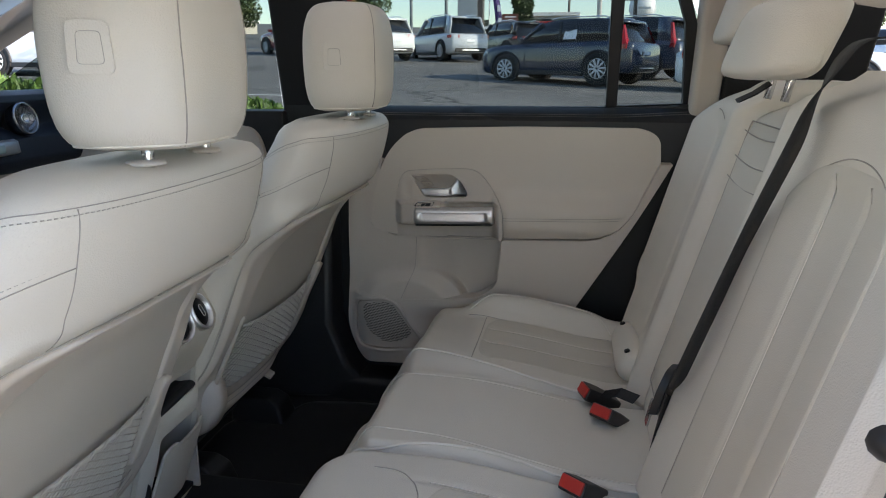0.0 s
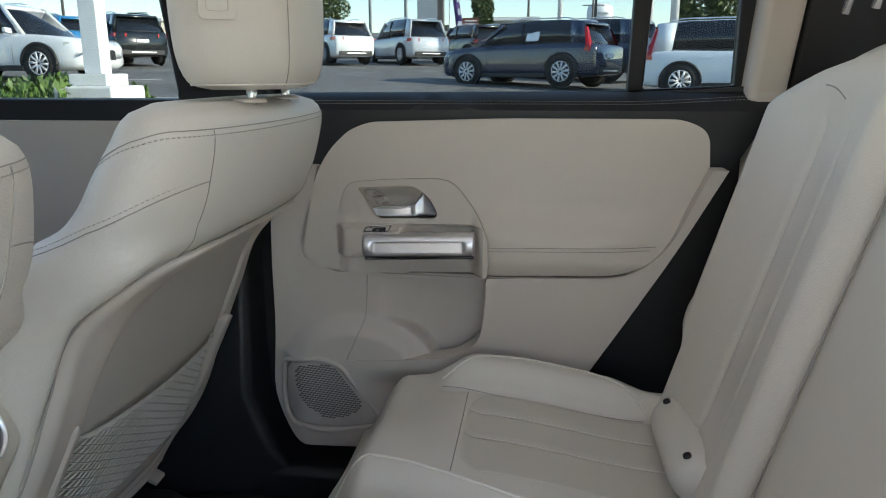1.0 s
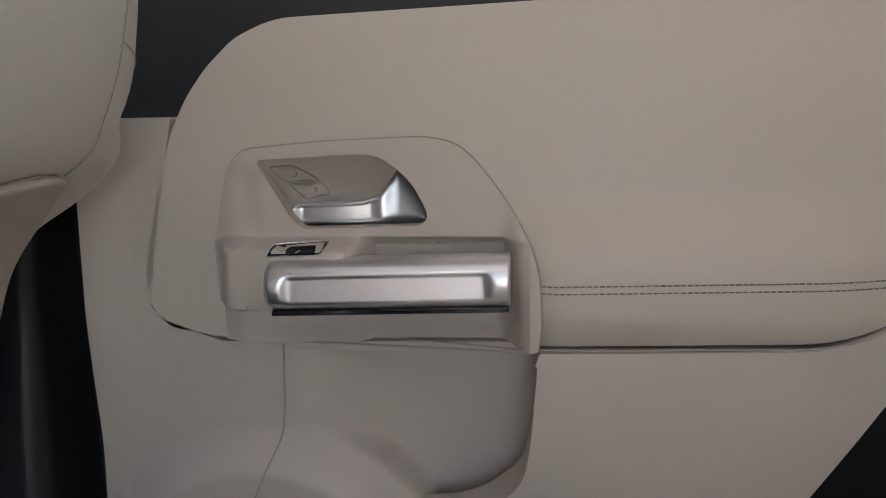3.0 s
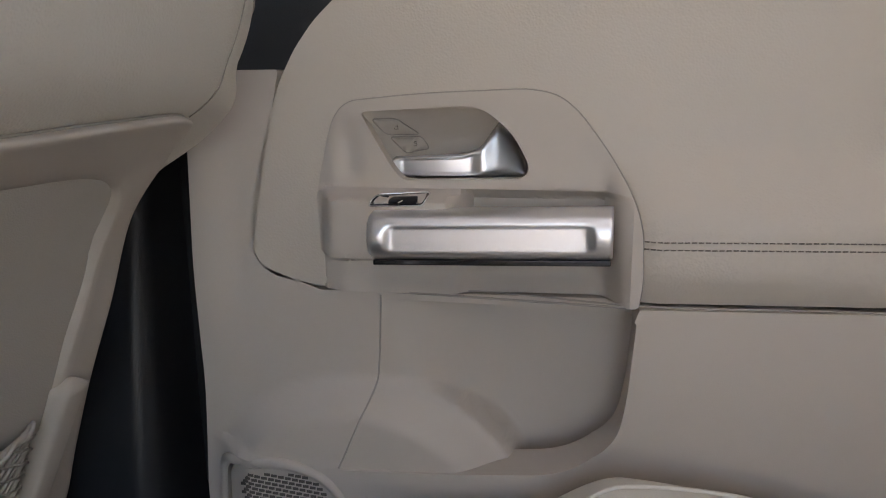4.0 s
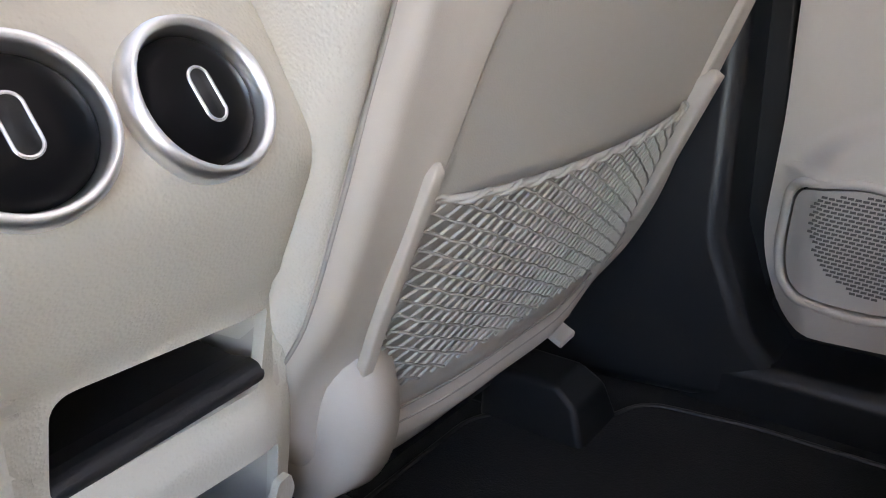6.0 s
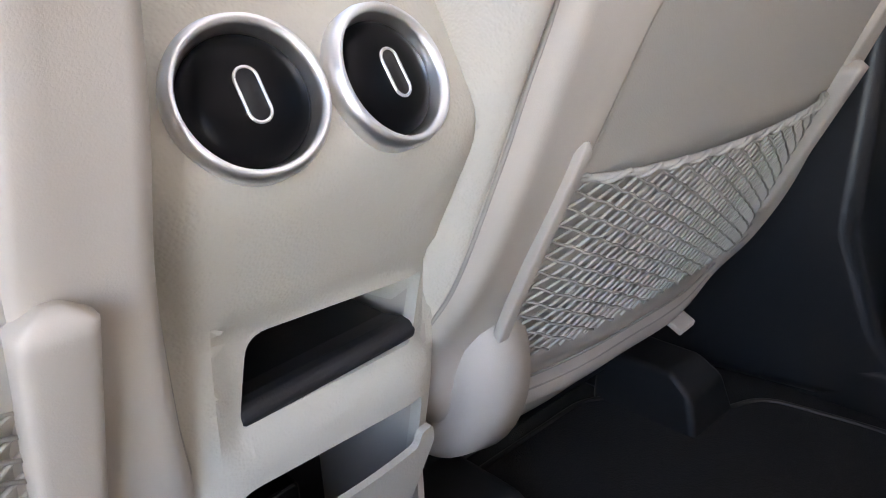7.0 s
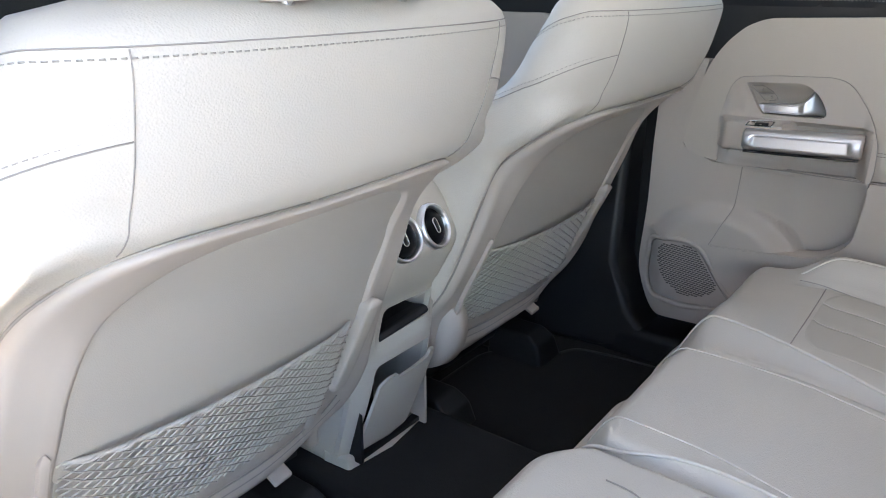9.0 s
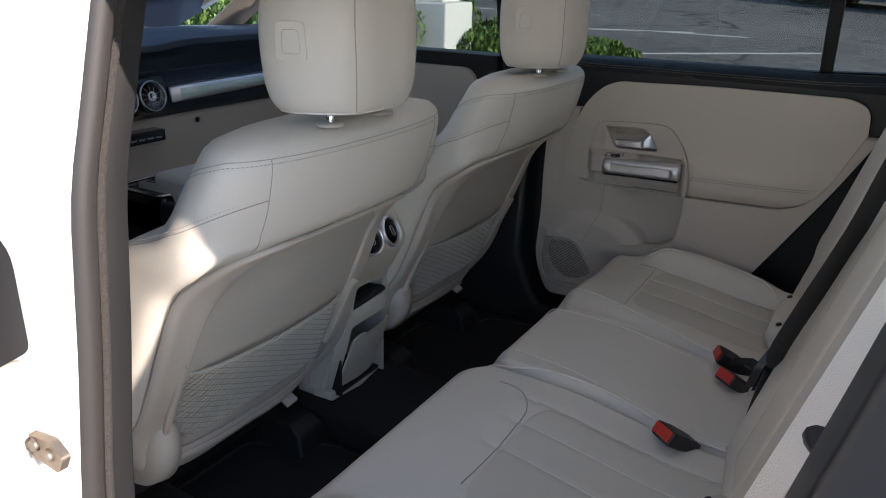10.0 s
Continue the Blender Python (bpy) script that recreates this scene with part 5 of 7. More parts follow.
def bench():
    ben = tagged(empty("rear_bench", (0.0, CY, 0.78)), "cream leather rear bench seat with piped seams", "bench seat")
    cr = cushion(ben, SPLIT_R, 1.815, "cream leather outer cushion, fluted insert")
    cm = cushion(ben, SPLIT_L, SPLIT_R, "flat cream leather middle cushion")
    cl = cushion(ben, 0.445, SPLIT_L, "cream leather outer cushion, fluted insert")
    seat_insert(cr, 1.430, 1.680)
    seat_insert(cl, 0.640, 0.942)
    # piping and seams on the cushions
    for c, pipe, flutes in ((cr, PIPE_R, (1.542, 1.618)), (cl, PIPE_L, (0.945, 0.877, 0.80))):
        part("piping", tube_bm(seat_path([(x, smoothed(pipe, x)) for x in np.linspace(-0.375, 0.12, 14)], 0.0008), 0.0024, 6), M_PIPING, c)
        for y in flutes:
            part("flute_seam", tube_bm(seat_path([(-0.196, y), (-0.05, y), (0.12, y)], 0.0016), 0.0011, 5), M_PIPING, c)
        ys = np.linspace(min(flutes) - 0.12, max(flutes) + (0.06 if c is cr else -0.045), 14)
        part("cushion_seam", tube_bm(seat_path([(-0.203, y) for y in ys], 0.0006), 0.0010, 5), M_SEAM, c)
    part("piping", tube_bm(seat_path([(-0.253, 1.722), (-0.205, 1.745), (-0.10, 1.764), (0.0, 1.762), (0.065, 1.735), (0.095, 1.702)], 0.0008), 0.0020, 6), M_PIPING, cr)
    part("cushion_seam", tube_bm(seat_path([(-0.25, 1.70), (-0.13, 1.688), (-0.02, 1.688), (0.09, 1.692)], 0.0004), 0.0009, 5), M_SEAM, cr)
    part("piping", tube_bm(seat_path([(-0.33, 0.530), (-0.24, 0.512), (-0.10, 0.502), (0.06, 0.515)], 0.0008), 0.0020, 6), M_PIPING, cl)
    part("cushion_seam", tube_bm(seat_path([(-0.285, 0.966), (-0.250, 0.962), (-0.222, 0.943), (-0.206, 0.912), (-0.203, 0.89)], 0.0006), 0.0010, 5), M_SEAM, cl)
    part("cushion_seam", tube_bm(seat_path([(-0.365, 1.092), (-0.309, 1.090), (-0.231, 1.084), (-0.148, 1.068), (-0.073, 1.058), (0.014, 1.053), (0.11, 1.053)], 0.0006), 0.0012, 6), M_PIPING, cm)
    part("cushion_seam", tube_bm(seat_path([(-0.365, 1.312), (-0.282, 1.318), (-0.19, 1.312), (-0.108, 1.306), (0.0, 1.302)], 0.0006), 0.0012, 6), M_PIPING, cm)
    # backrests
    br = back_section(ben, 1.345, 1.775, 0.86, 1.475, "cream leather outer backrest", narrow=0.055)
    bc = back_section(ben, 1.055, 1.345, 0.86, 1.455, "cream leather middle backrest", 0.012)
    bl = back_section(ben, 0.485, 1.055, 0.86, 1.495, "cream leather outer backrest")
    part("back_crease", tube_bm(back_path([(1.575, 1.418), (1.54, 1.414), (1.50, 1.402)], -0.0002), 0.0012, 5), M_SEAM, br)
    for b, c, w in ((bl, 0.785, 0.15),):
        def field(a, q):
            e = 2 * q - 1
            top = 1.405 - 0.055 * abs(e) ** 4
            z = 0.93 + (top - 0.93) * a
            y = c + w * e
            near = min((1 - abs(e)) * w, (1 - a) * 0.45)
            return (back_x(y, z) - 0.0018 + 0.005 * (1 - min(1.0, near / 0.006)) ** 2, y, z)
        part("back_insert", grid_bm(field, 60, 60), M_INSERT, b, "perforated leather insert with flutes")
        arch = [(c - w, 0.93), (c - w * 0.98, 1.10), (c - w * 0.93, 1.28), (c - w * 0.75, 1.37), (c - w * 0.3, 1.405), (c + w * 0.3, 1.405), (c + w * 0.75, 1.37), (c + w * 0.93, 1.28), (c + w * 0.98, 1.10), (c + w, 0.93)]
        part("insert_seam", tube_bm(back_path(arch, 0.0002), 0.0008, 5), M_SEAM, b)
        for k in (-0.05, 0.05):
            part("flute_seam", tube_bm(back_path([(c + k, 0.93), (c + k, 1.15), (c + k, 1.39)], 0.0020), 0.0010, 5), M_PIPING, b)
    # fold-down armrest in the middle
    def arm(a, b):
        z, y = 0.935 + 0.475 * a, 1.080 + 0.24 * b
        e = max(abs(2 * b - 1), abs(2 * a - 1))
        return (back_x(y, z) + 0.012 - 0.012 * (1 - e ** 8), y, z)
    ar = part("fold_armrest", grid_bm(arm, 30, 30), M_INSERT, ben, "folded cream leather armrest")
    part("armrest_joint", tube_bm([(back_x(1.2, z) + 0.008, y, z) for y, z in rounded([(1.078, 0.932), (1.322, 0.932), (1.322, 1.412), (1.078, 1.412)], 0.012)], 0.0012, 5, True), M_SEAM, ar)
    for z in (1.398, 1.356, 1.322):
        part("armrest_fold", tube_bm([(back_x(y, z) - 0.0005, y, z - 0.006 * math.sin((y - 1.08) / 0.24 * math.pi)) for y in np.linspace(1.092, 1.308, 20)], 0.0011, 5), M_SEAM, ar)
    # padded anchor covers at the foot of the outer backrest
    for ya, yb in ((1.445, 1.675), (0.60, 0.85)):
        rings = []
        for t in np.linspace(0, 1, 18):
            r = 0.045 * (1 - 0.35 * abs(2 * t - 1) ** 8)
            rings.append([(0.138 + r * math.cos(k), ya + (yb - ya) * t, 0.892 + 0.85 * r * math.sin(k)) for k in np.linspace(0, 2 * math.pi, 20, endpoint=False)])
        roll = part("anchor_cover", loft_bm(rings), M_LEATHER, ben, "padded cream anchor cover")
        for t in (0.12, 0.86):
            yy = ya + (yb - ya) * t
            part("anchor_eye", lathe_bm([(0.003, 0.0), (0.0055, 0.0012), (0.006, -0.003)], (0.116, yy, 0.927), (-0.4, 0, 0.92), 18), M_BLACK, roll)
    # headrests
    def rest(yc, zb, half, fr, tall=0.163):
        loop = spline([(fr, 0.0, 0), (fr + 0.004, half * 0.6, 0), (fr + 0.022, half * 0.93, 0), (fr + 0.055, half, 0), (fr + 0.085, half * 0.93, 0), (fr + 0.098, half * 0.6, 0), (fr + 0.10, 0.0, 0), (fr + 0.098, -half * 0.6, 0), (fr + 0.085, -half * 0.93, 0), (fr + 0.055, -half, 0), (fr + 0.022, -half * 0.93, 0), (fr + 0.004, -half * 0.6, 0)], 4, True)
        rows = [(0.0, 0.55), (0.004, 0.78), (0.014, 0.92), (0.03, 0.985), (0.06, 1.0), (0.12, 1.0), (0.145, 0.94), (0.158, 0.80), (0.163, 0.5)]
        mid = fr + 0.05
        head = part("headrest", loft_bm([[(mid + (p.x - mid) * smoothed(rows, h) + 0.25 * h, yc + p.y * smoothed(rows, h), zb + h * tall / 0.163) for p in loop] for h in np.linspace(0, 0.163, 30)]), M_LEATHER, ben, "cream leather rear headrest")
        u = -half * 0.72
        line = [(mid + (fr + 0.008 - mid) * smoothed(rows, h) + 0.25 * h - 0.0008, yc - u * smoothed(rows, h), zb + h * tall / 0.163) for h in np.linspace(0.004, 0.155, 24)]
        part("stitching", stitches_bm(line, 0.005, 0.003, 0.0008), M_STITCH, head)
        for sg in (-1, 1):
            part("headrest_post", lathe_bm([(0.006, 0), (0.006, 0.06)], (fr + 0.075, yc + sg * 0.05, zb - 0.03), (0.2, 0, 1), 10), M_CHROME, ben)
    rest(1.165, 1.482, 0.158, 0.205, 0.112)
    rest(1.665, 1.545, 0.125, 0.265, 0.13)
    rest(0.735, 1.555, 0.14, 0.245)
    # pull loop at the top of the middle backrest
    part("pull_loop", loft_bm([[(0.238 + dx, 1.156 + dy, z + 0.012), (0.240 + dx, 1.184 + dy, z + 0.016), (0.244 + dx, 1.184 + dy, z + 0.016), (0.242 + dx, 1.156 + dy, z + 0.012)] for dx, dy, z in ((0.03, 0.0, 1.462), (0.012, 0.006, 1.448), (-0.01, 0.014, 1.436))]), M_BELT, ben, "black fabric pull loop", smooth=False)
    return ben


bench()


def ribbon_bm(pts, width, thick, side):
    """A flat strap along pts; side gives the way of its width at each point."""
    rings = []
    for p, s in zip(pts, side):
        s = s.normalized() * width / 2
        i = len(rings)
        d = (pts[min(i + 1, len(pts) - 1)] - pts[max(i - 1, 0)]).normalized()
        n = d.cross(s).normalized() * thick / 2
        rings.append([p - s - n, p + s - n, p + s + n, p - s + n])
    return loft_bm(rings)


def centre_belt():
    belt = tagged(empty("seat_belt", (0.13, 1.06, 0.88)), "black centre seat belt laid over the cream backrest", "seat belt")
    key = [(0.36, 0.90, 1.530), (0.306, 0.928, 1.526), (0.270, 0.925, 1.470), (0.243, 0.908, 1.409), (0.215, 0.964, 1.289), (0.158, 0.980, 1.108), (0.150, 1.030, 1.041)]
    pts = spline(key, 8)
    part("strap", ribbon_bm(pts, 0.047, 0.0016, [Vector((0.40 * step1(p.z, 1.51, 1.42), 0.75, -0.53 * step1(p.z, 1.51, 1.42))) for p in pts]), M_BELT, belt, "black woven strap", smooth=True)
    pts = spline([(0.148, 1.035, 1.03), (0.138, 1.045, 0.96), (0.130, 1.055, 0.90), (0.123, 1.058, 0.858)], 8)
    part("lower_strap", ribbon_bm(pts, 0.047, 0.0016, [Vector((0.40, 0.75, -0.53)) for p in pts]), M_BELT, belt, "black woven lower strap")
    tongue = sheet_bm(rounded([(-0.030, -0.034), (0.030, -0.034), (0.034, 0.012), (0.018, 0.040), (-0.020, 0.040), (-0.034, 0.012)], 0.010), [], 0.012, lambda x, d, z: (0.136 + 0.25 * z + 0.4 * x + d, 1.045 + 0.85 * x, 1.035 + z * 0.95), 0)
    part("tongue_grip", tongue, M_BLACKPLASTIC, belt, "black belt tongue", bevel=0.004)
    part("tongue_plate", sheet_bm(rounded([(-0.014, -0.07), (0.010, -0.07), (0.012, -0.03), (-0.016, -0.03)], 0.004), [], 0.003, lambda x, d, z: (0.132 + 0.2 * z + d, 1.066 + x, 1.035 + z * 0.95), 0), M_CHROME, belt, "steel tongue plate", bevel=0.001)
    return belt


centre_belt()


def buckle(x, y, z, turn, lean, wide=0.034, label="black belt buckle with a red release button"):
    m = Matrix.Translation((x, y, z)) @ Matrix.Rotation(radians(turn), 4, "Z") @ Matrix.Rotation(radians(lean), 4, "Y")
    ob = tagged(empty("belt_buckle", (x, y, z)), label, "belt buckle", group="rear belt buckles")

    def put(name, bm, mat, lab="", **k):
        bmesh.ops.transform(bm, matrix=m, verts=bm.verts[:])
        return part(name, bm, mat, ob, lab, **k)
    w = wide / 2
    put("housing", loft_bm([[(-0.002, -w, -0.013), (-0.002, w, -0.013), (-0.002, w, 0.013), (-0.002, -w, 0.013)], [(0.03, -w, -0.013), (0.03, w, -0.013), (0.03, w, 0.013), (0.03, -w, 0.013)], [(0.075, -w * 0.8, -0.009), (0.075, w * 0.8, -0.009), (0.075, w * 0.8, 0.009), (0.075, -w * 0.8, 0.009)]]), M_BLACKPLASTIC, "black buckle housing", bevel=0.004, segs=3)
    put("red_button", box_bm(-0.0055, 0.006, -w * 0.88, w * 0.88, -0.0085, 0.0115), M_RED, "red release button", bevel=0.002)
    return ob


buckle(0.060, 1.236, 0.897, 50, 32, 0.046)
buckle(0.030, 1.312, 0.902, 20, 26, 0.042)
buckle(0.012, 0.978, 0.902, 52, 30, 0.046)
# cloth tongue beside the buckle
strap = tagged(empty("buckle_strap", (0.1, 1.28, 0.88)), "short black strap lying beside the belt buckle", "strap")
part("strap", loft_bm([[(x, 1.262 + s, z), (x + 0.012, 1.262 + s, z + 0.018), (x + 0.014, 1.262 + s, z + 0.017), (x + 0.002, 1.262 + s, z - 0.001)] for x, s, z in ((0.055, 0.012, 0.905), (0.085, 0.02, 0.909), (0.115, 0.004, 0.905))]), M_BELT, strap, smooth=False)


def belt_hook():
    hook = tagged(empty("belt_hook", (0.23, 0.52, 1.2)), "black plastic belt hook on the outer bench end", "belt hook")
    part("arm", tube_bm(spline([(0.222, 0.560, 1.232), (0.232, 0.530, 1.236), (0.262, 0.505, 1.220), (0.29, 0.49, 1.198)], 6), [0.010] * 4 + [0.016] * 8 + [0.017] * 7, 12), M_BLACKPLASTIC, hook, "black curved hook")
    part("knob", lathe_bm([(0.0, 0.012), (0.010, 0.011), (0.013, 0.006), (0.013, -0.006), (0.0, -0.006)], (0.262, 0.498, 1.190), (-0.3, -0.95, 0.1), 20), M_BLACKPLASTIC, hook)
    return hook


belt_hook()
structure("bench_end_left", sheet_bm([(0.126, 0.80), (0.190, 1.10), (0.213, 1.20), (0.238, 1.312), (0.268, 1.45), (0.62, 1.48), (0.62, 0.80)], [], 0.10, lambda x, d, z: (x, 0.500 - d, z), 0), M_BLACK, "black trim at the outer end of the bench", "trim", bevel=0.008)
# ---- dashboard ----
def round_vent(owner, c, ax, r, mat_ring):
    side = Vector((0, 1, 0))
    up = ax.cross(side).normalized()
    ring = part("dash_vent", lathe_bm([(r * 0.80, -0.012), (r * 0.84, 0.004), (r * 0.91, 0.010), (r, 0.004), (r * 0.99, -0.02)], c, ax, 40), mat_ring, owner, "round turbine-style chrome air vent")
    part("vent_core", lathe_bm([(0.0, -0.014), (r * 0.82, -0.014), (r * 0.82, -0.05), (0.0, -0.05)], c, ax, 32), M_BLACK, ring)
    for k in range(10):
        a = k * math.pi / 5
        d = up * math.cos(a) + side * math.sin(a)
        part("vane", tube_bm([c + d * r * 0.30 - ax * 0.002, c + d * r * 0.82 - ax * 0.004], 0.0012, 5), M_DARKCHROME, ring)
    part("vent_hub", lathe_bm([(r * 0.18, -0.01), (r * 0.20, 0.004), (r * 0.30, 0.004), (r * 0.32, -0.01)], c, ax, 24), M_CHROME, ring)


def dashboard():
    dash = tagged(empty("dashboard", (-1.5, CY, 1.0)), "dark dashboard with round vents and metal trim", "dashboard")
    rings = []
    for y in np.linspace(0.36, 1.90, 40):
        brow = 0.012 * step1(y, 1.15, 1.30)
        rings.append([(x, y, z) for x, z in ((-1.42, 0.85), (-1.42, 1.235), (-1.385, 1.255), (-1.375, 1.272), (-1.385, 1.325), (-1.43, 1.35), (-1.425, 1.385), (-1.40, 1.402 + brow), (-1.405, 1.418 + brow), (-1.44, 1.428 + brow), (-1.60, 1.435), (-2.15, 1.40), (-2.15, 0.85))])
    part("dash_body", loft_bm(rings), M_DASH, dash, "soft dark blue-black dash top", bevel=0.004)
    strip = part("trim_strip", loft_bm([[(-1.372, y, 1.276 + 0.012 * (y - 1.19) / 0.35), (-1.362, y, 1.280 + 0.012 * (y - 1.19) / 0.35), (-1.366, y, 1.314 + 0.006 * (y - 1.19) / 0.35), (-1.378, y, 1.320 + 0.006 * (y - 1.19) / 0.35)] for y in np.linspace(1.175, 1.60, 6)]), M_CHROME2, dash, "bright metal trim strip")
    part("trim_inlay", loft_bm([[(-1.364, y, 1.283 + 0.012 * (y - 1.19) / 0.35), (-1.360, y, 1.285 + 0.012 * (y - 1.19) / 0.35), (-1.362, y, 1.309 + 0.006 * (y - 1.19) / 0.35), (-1.368, y, 1.311 + 0.006 * (y - 1.19) / 0.35)] for y in np.linspace(1.205, 1.55, 6)]), M_SKY_TRIM, strip, "pale brushed inlay")
    ax = Vector((0.97, 0.0, 0.22)).normalized()
    for y in (0.948, 1.030, 1.113):
        round_vent(dash, Vector((-1.362, y, 1.302)), ax, 0.040, M_DARKCHROME)
    round_vent(dash, Vector((-1.39, 1.66, 1.372)), ax, 0.042, M_DARKCHROME)
    part("vent_shroud", loft_bm([[(-1.385 + 0.015 * math.cos(k), y, 1.300 + 0.048 * math.sin(k)) for k in np.linspace(0, 2 * math.pi, 16, endpoint=False)] for y in (0.89, 1.16)]), M_BLACKGLOSS, dash, "gloss black vent surround")
    lower = part("lower_dash", box_bm(-1.46, -1.405, 0.90, 1.86, 0.90, 1.240), M_PLASTIC, dash, "beige lower dash with glovebox", bevel=0.02)
    part("glovebox_latch", sheet_bm(rounded([(1.27, 1.205), (1.345, 1.212), (1.345, 1.224), (1.27, 1.222)], 0.005), [], 0.004, lambda y, d, z: (-1.403 - d, y, z), 0), M_PLASTIC, lower, bevel=0.001)
    part("glovebox_lock", lathe_bm([(0.0, 0.002), (0.007, 0.002), (0.008, 0.0)], (-1.403, 1.283, 1.214), (1, 0, 0), 14), M_BLACK, lower)
    # climate keys
    keys = part("climate_panel", box_bm(-1.41, -1.365, 0.92, 1.145, 1.185, 1.215), M_BLACKGLOSS, dash, "dark climate key strip", bevel=0.004)
    for k in range(8):
        part("climate_key", box_bm(-1.368, -1.361, 0.935 + k * 0.025, 0.955 + k * 0.025, 1.194, 1.200), M_DARKCHROME, keys, smooth=False, bevel=0.002)
    # wide screen on the dash
    scr = part("display", box_bm(-1.385, -1.37, 0.55, 1.085, 1.345, 1.462), M_SCREEN, dash, "wide dark touch display", smooth=False, bevel=0.006)
    glow = bpy.data.materials.new("display_glow")
    glow.use_nodes = True
    b = glow.node_tree.nodes["Principled BSDF"]
    b.inputs["Base Color"].default_value = (0.02, 0.03, 0.05, 1)
    b.inputs["Emission Color"].default_value = (0.35, 0.55, 0.85, 1)
    b.inputs["Emission Strength"].default_value = 0.18
    for y0, y1, z0, z1 in ((0.905, 0.955, 1.388, 1.392), (0.905, 0.935, 1.398, 1.402), (1.015, 1.060, 1.388, 1.392), (1.030, 1.045, 1.398, 1.401), (1.028, 1.034, 1.408, 1.426), (0.915, 0.930, 1.410, 1.424), (1.04, 1.07, 1.358, 1.361)):
        part("display_mark", box_bm(-1.3695, -1.3688, y0, y1, z0, z1), glow, scr, "pale blue lit bar", smooth=False)
    return dash


dashboard()


def steering_wheel():
    whl = tagged(empty("steering_wheel", (-1.22, 0.70, 1.24)), "black leather steering wheel with silver spokes", "steering wheel")
    ax = Vector((0.92, 0, 0.40)).normalized()
    side = Vector((0, 1, 0))
    up = ax.cross(side) * -1
    c = Vector((-1.22, 0.665, 1.27))
    part("rim", tube_bm([c + 0.178 * (math.cos(k) * up + math.sin(k) * side) for k in np.linspace(0, 2 * math.pi, 56, endpoint=False)], 0.0155, 12, True, up=tuple(ax)), M_BLACKPLASTIC, whl, "black leather rim")
    part("hub", lathe_bm([(0.0, 0.02), (0.05, 0.018), (0.07, 0.0), (0.06, -0.05), (0, -0.05)], c - ax * 0.02, ax, 28), M_BLACK, whl)
    for sg in (-1, 1):
        sp = part("spoke", loft_bm([[c + side * sg * s + up * (0.022 * w) - ax * 0.012, c + side * sg * s - up * (0.026 * w) - ax * 0.012, c + side * sg * s - up * (0.026 * w) - ax * 0.028, c + side * sg * s + up * (0.022 * w) - ax * 0.028] for s, w in ((0.05, 1.3), (0.11, 1.0), (0.17, 0.9))]), M_CHROME2, whl, "silver spoke with black keys", bevel=0.004)
        part("spoke_keys", loft_bm([[c + side * sg * s + up * 0.013 - ax * 0.008, c + side * sg * s - up * 0.016 - ax * 0.008, c + side * sg * s - up * 0.016 - ax * 0.013, c + side * sg * s + up * 0.013 - ax * 0.013] for s in (0.075, 0.145)]), M_BLACKGLOSS, sp, bevel=0.002)
    return whl


steering_wheel()


def front_console():
    con = tagged(empty("front_console", (-1.2, 1.1, 0.9)), "black front console tray with chrome edging", "console")
    part("tray", box_bm(-1.40, -1.22, 1.00, 1.26, 0.98, 1.085), M_BLACKGLOSS, con, "gloss black tray", bevel=0.015)
    part("tray_edge", tube_bm([Vector((p[0], p[1], 1.088)) for p in rounded([(-1.40, 1.005), (-1.225, 1.005), (-1.225, 1.255), (-1.40, 1.255)], 0.03)], 0.004, 6, True), M_CHROME, con, "thin chrome edge")
    part("side_wall", box_bm(-1.40, -0.95, 1.00, 1.035, 0.80, 1.075), M_BLACK, con, "black console flank", bevel=0.015)
    return con


front_console()


def belt_catch():
    b = tagged(empty("belt_buckle", (-0.80, 0.47, 1.13)), "grey belt tongue hanging by the door pillar", "belt buckle")
    part("tongue_grip", loft_bm([[(-0.745 + 0.010 * c, 0.458 + 0.016 * s, z) for c, s in ((1, 0), (0.7, 0.7), (0, 1), (-0.7, 0.7), (-1, 0), (-0.7, -0.7), (0, -1), (0.7, -0.7))] for z in (1.235, 1.255, 1.275, 1.285)]), M_RUBBER, b, "dark grey tongue grip", bevel=0.003)
    part("strap", ribbon_bm([Vector((-0.755, 0.452, z)) for z in np.linspace(0.75, 1.62, 10)], 0.045, 0.0016, [Vector((1, 0.1, 0))] * 10), M_BELT, b, "black woven strap")
    return b


belt_catch()


# out of view; added to block sun through the windscreen
def rear_mirror():
    m = tagged(empty("rear_view_mirror", (-1.42, CY, 1.66)), "black rear-view mirror and sensor cover at the windscreen", "mirror")
    part("housing", loft_bm([[(-1.36 + dx, CY - 0.11 + w * s, 1.60 + h) for s, h in ((-1, -0.036), (1, -0.036), (1.04, 0.0), (1, 0.036), (-1, 0.036), (-1.04, 0.0))] for dx, w in ((-0.03, 0.10), (-0.02, 0.125), (0.0, 0.128))]), M_BLACKPLASTIC, m, "black mirror housing", bevel=0.006)
    part("sensor_cover", loft_bm([[(-1.46 + 0.24 * t, CY - 0.11 - w, 1.655 + 0.075 * t), (-1.46 + 0.24 * t, CY - 0.11 + w, 1.655 + 0.075 * t), (-1.46 + 0.24 * t, CY - 0.11 + w, 1.70 + 0.075 * t), (-1.46 + 0.24 * t, CY - 0.11 - w, 1.70 + 0.075 * t)] for t, w in ((0.0, 0.13), (0.5, 0.125), (1.0, 0.12))]), M_BLACKPLASTIC, m, "black sensor cover")
    return m


rear_mirror()


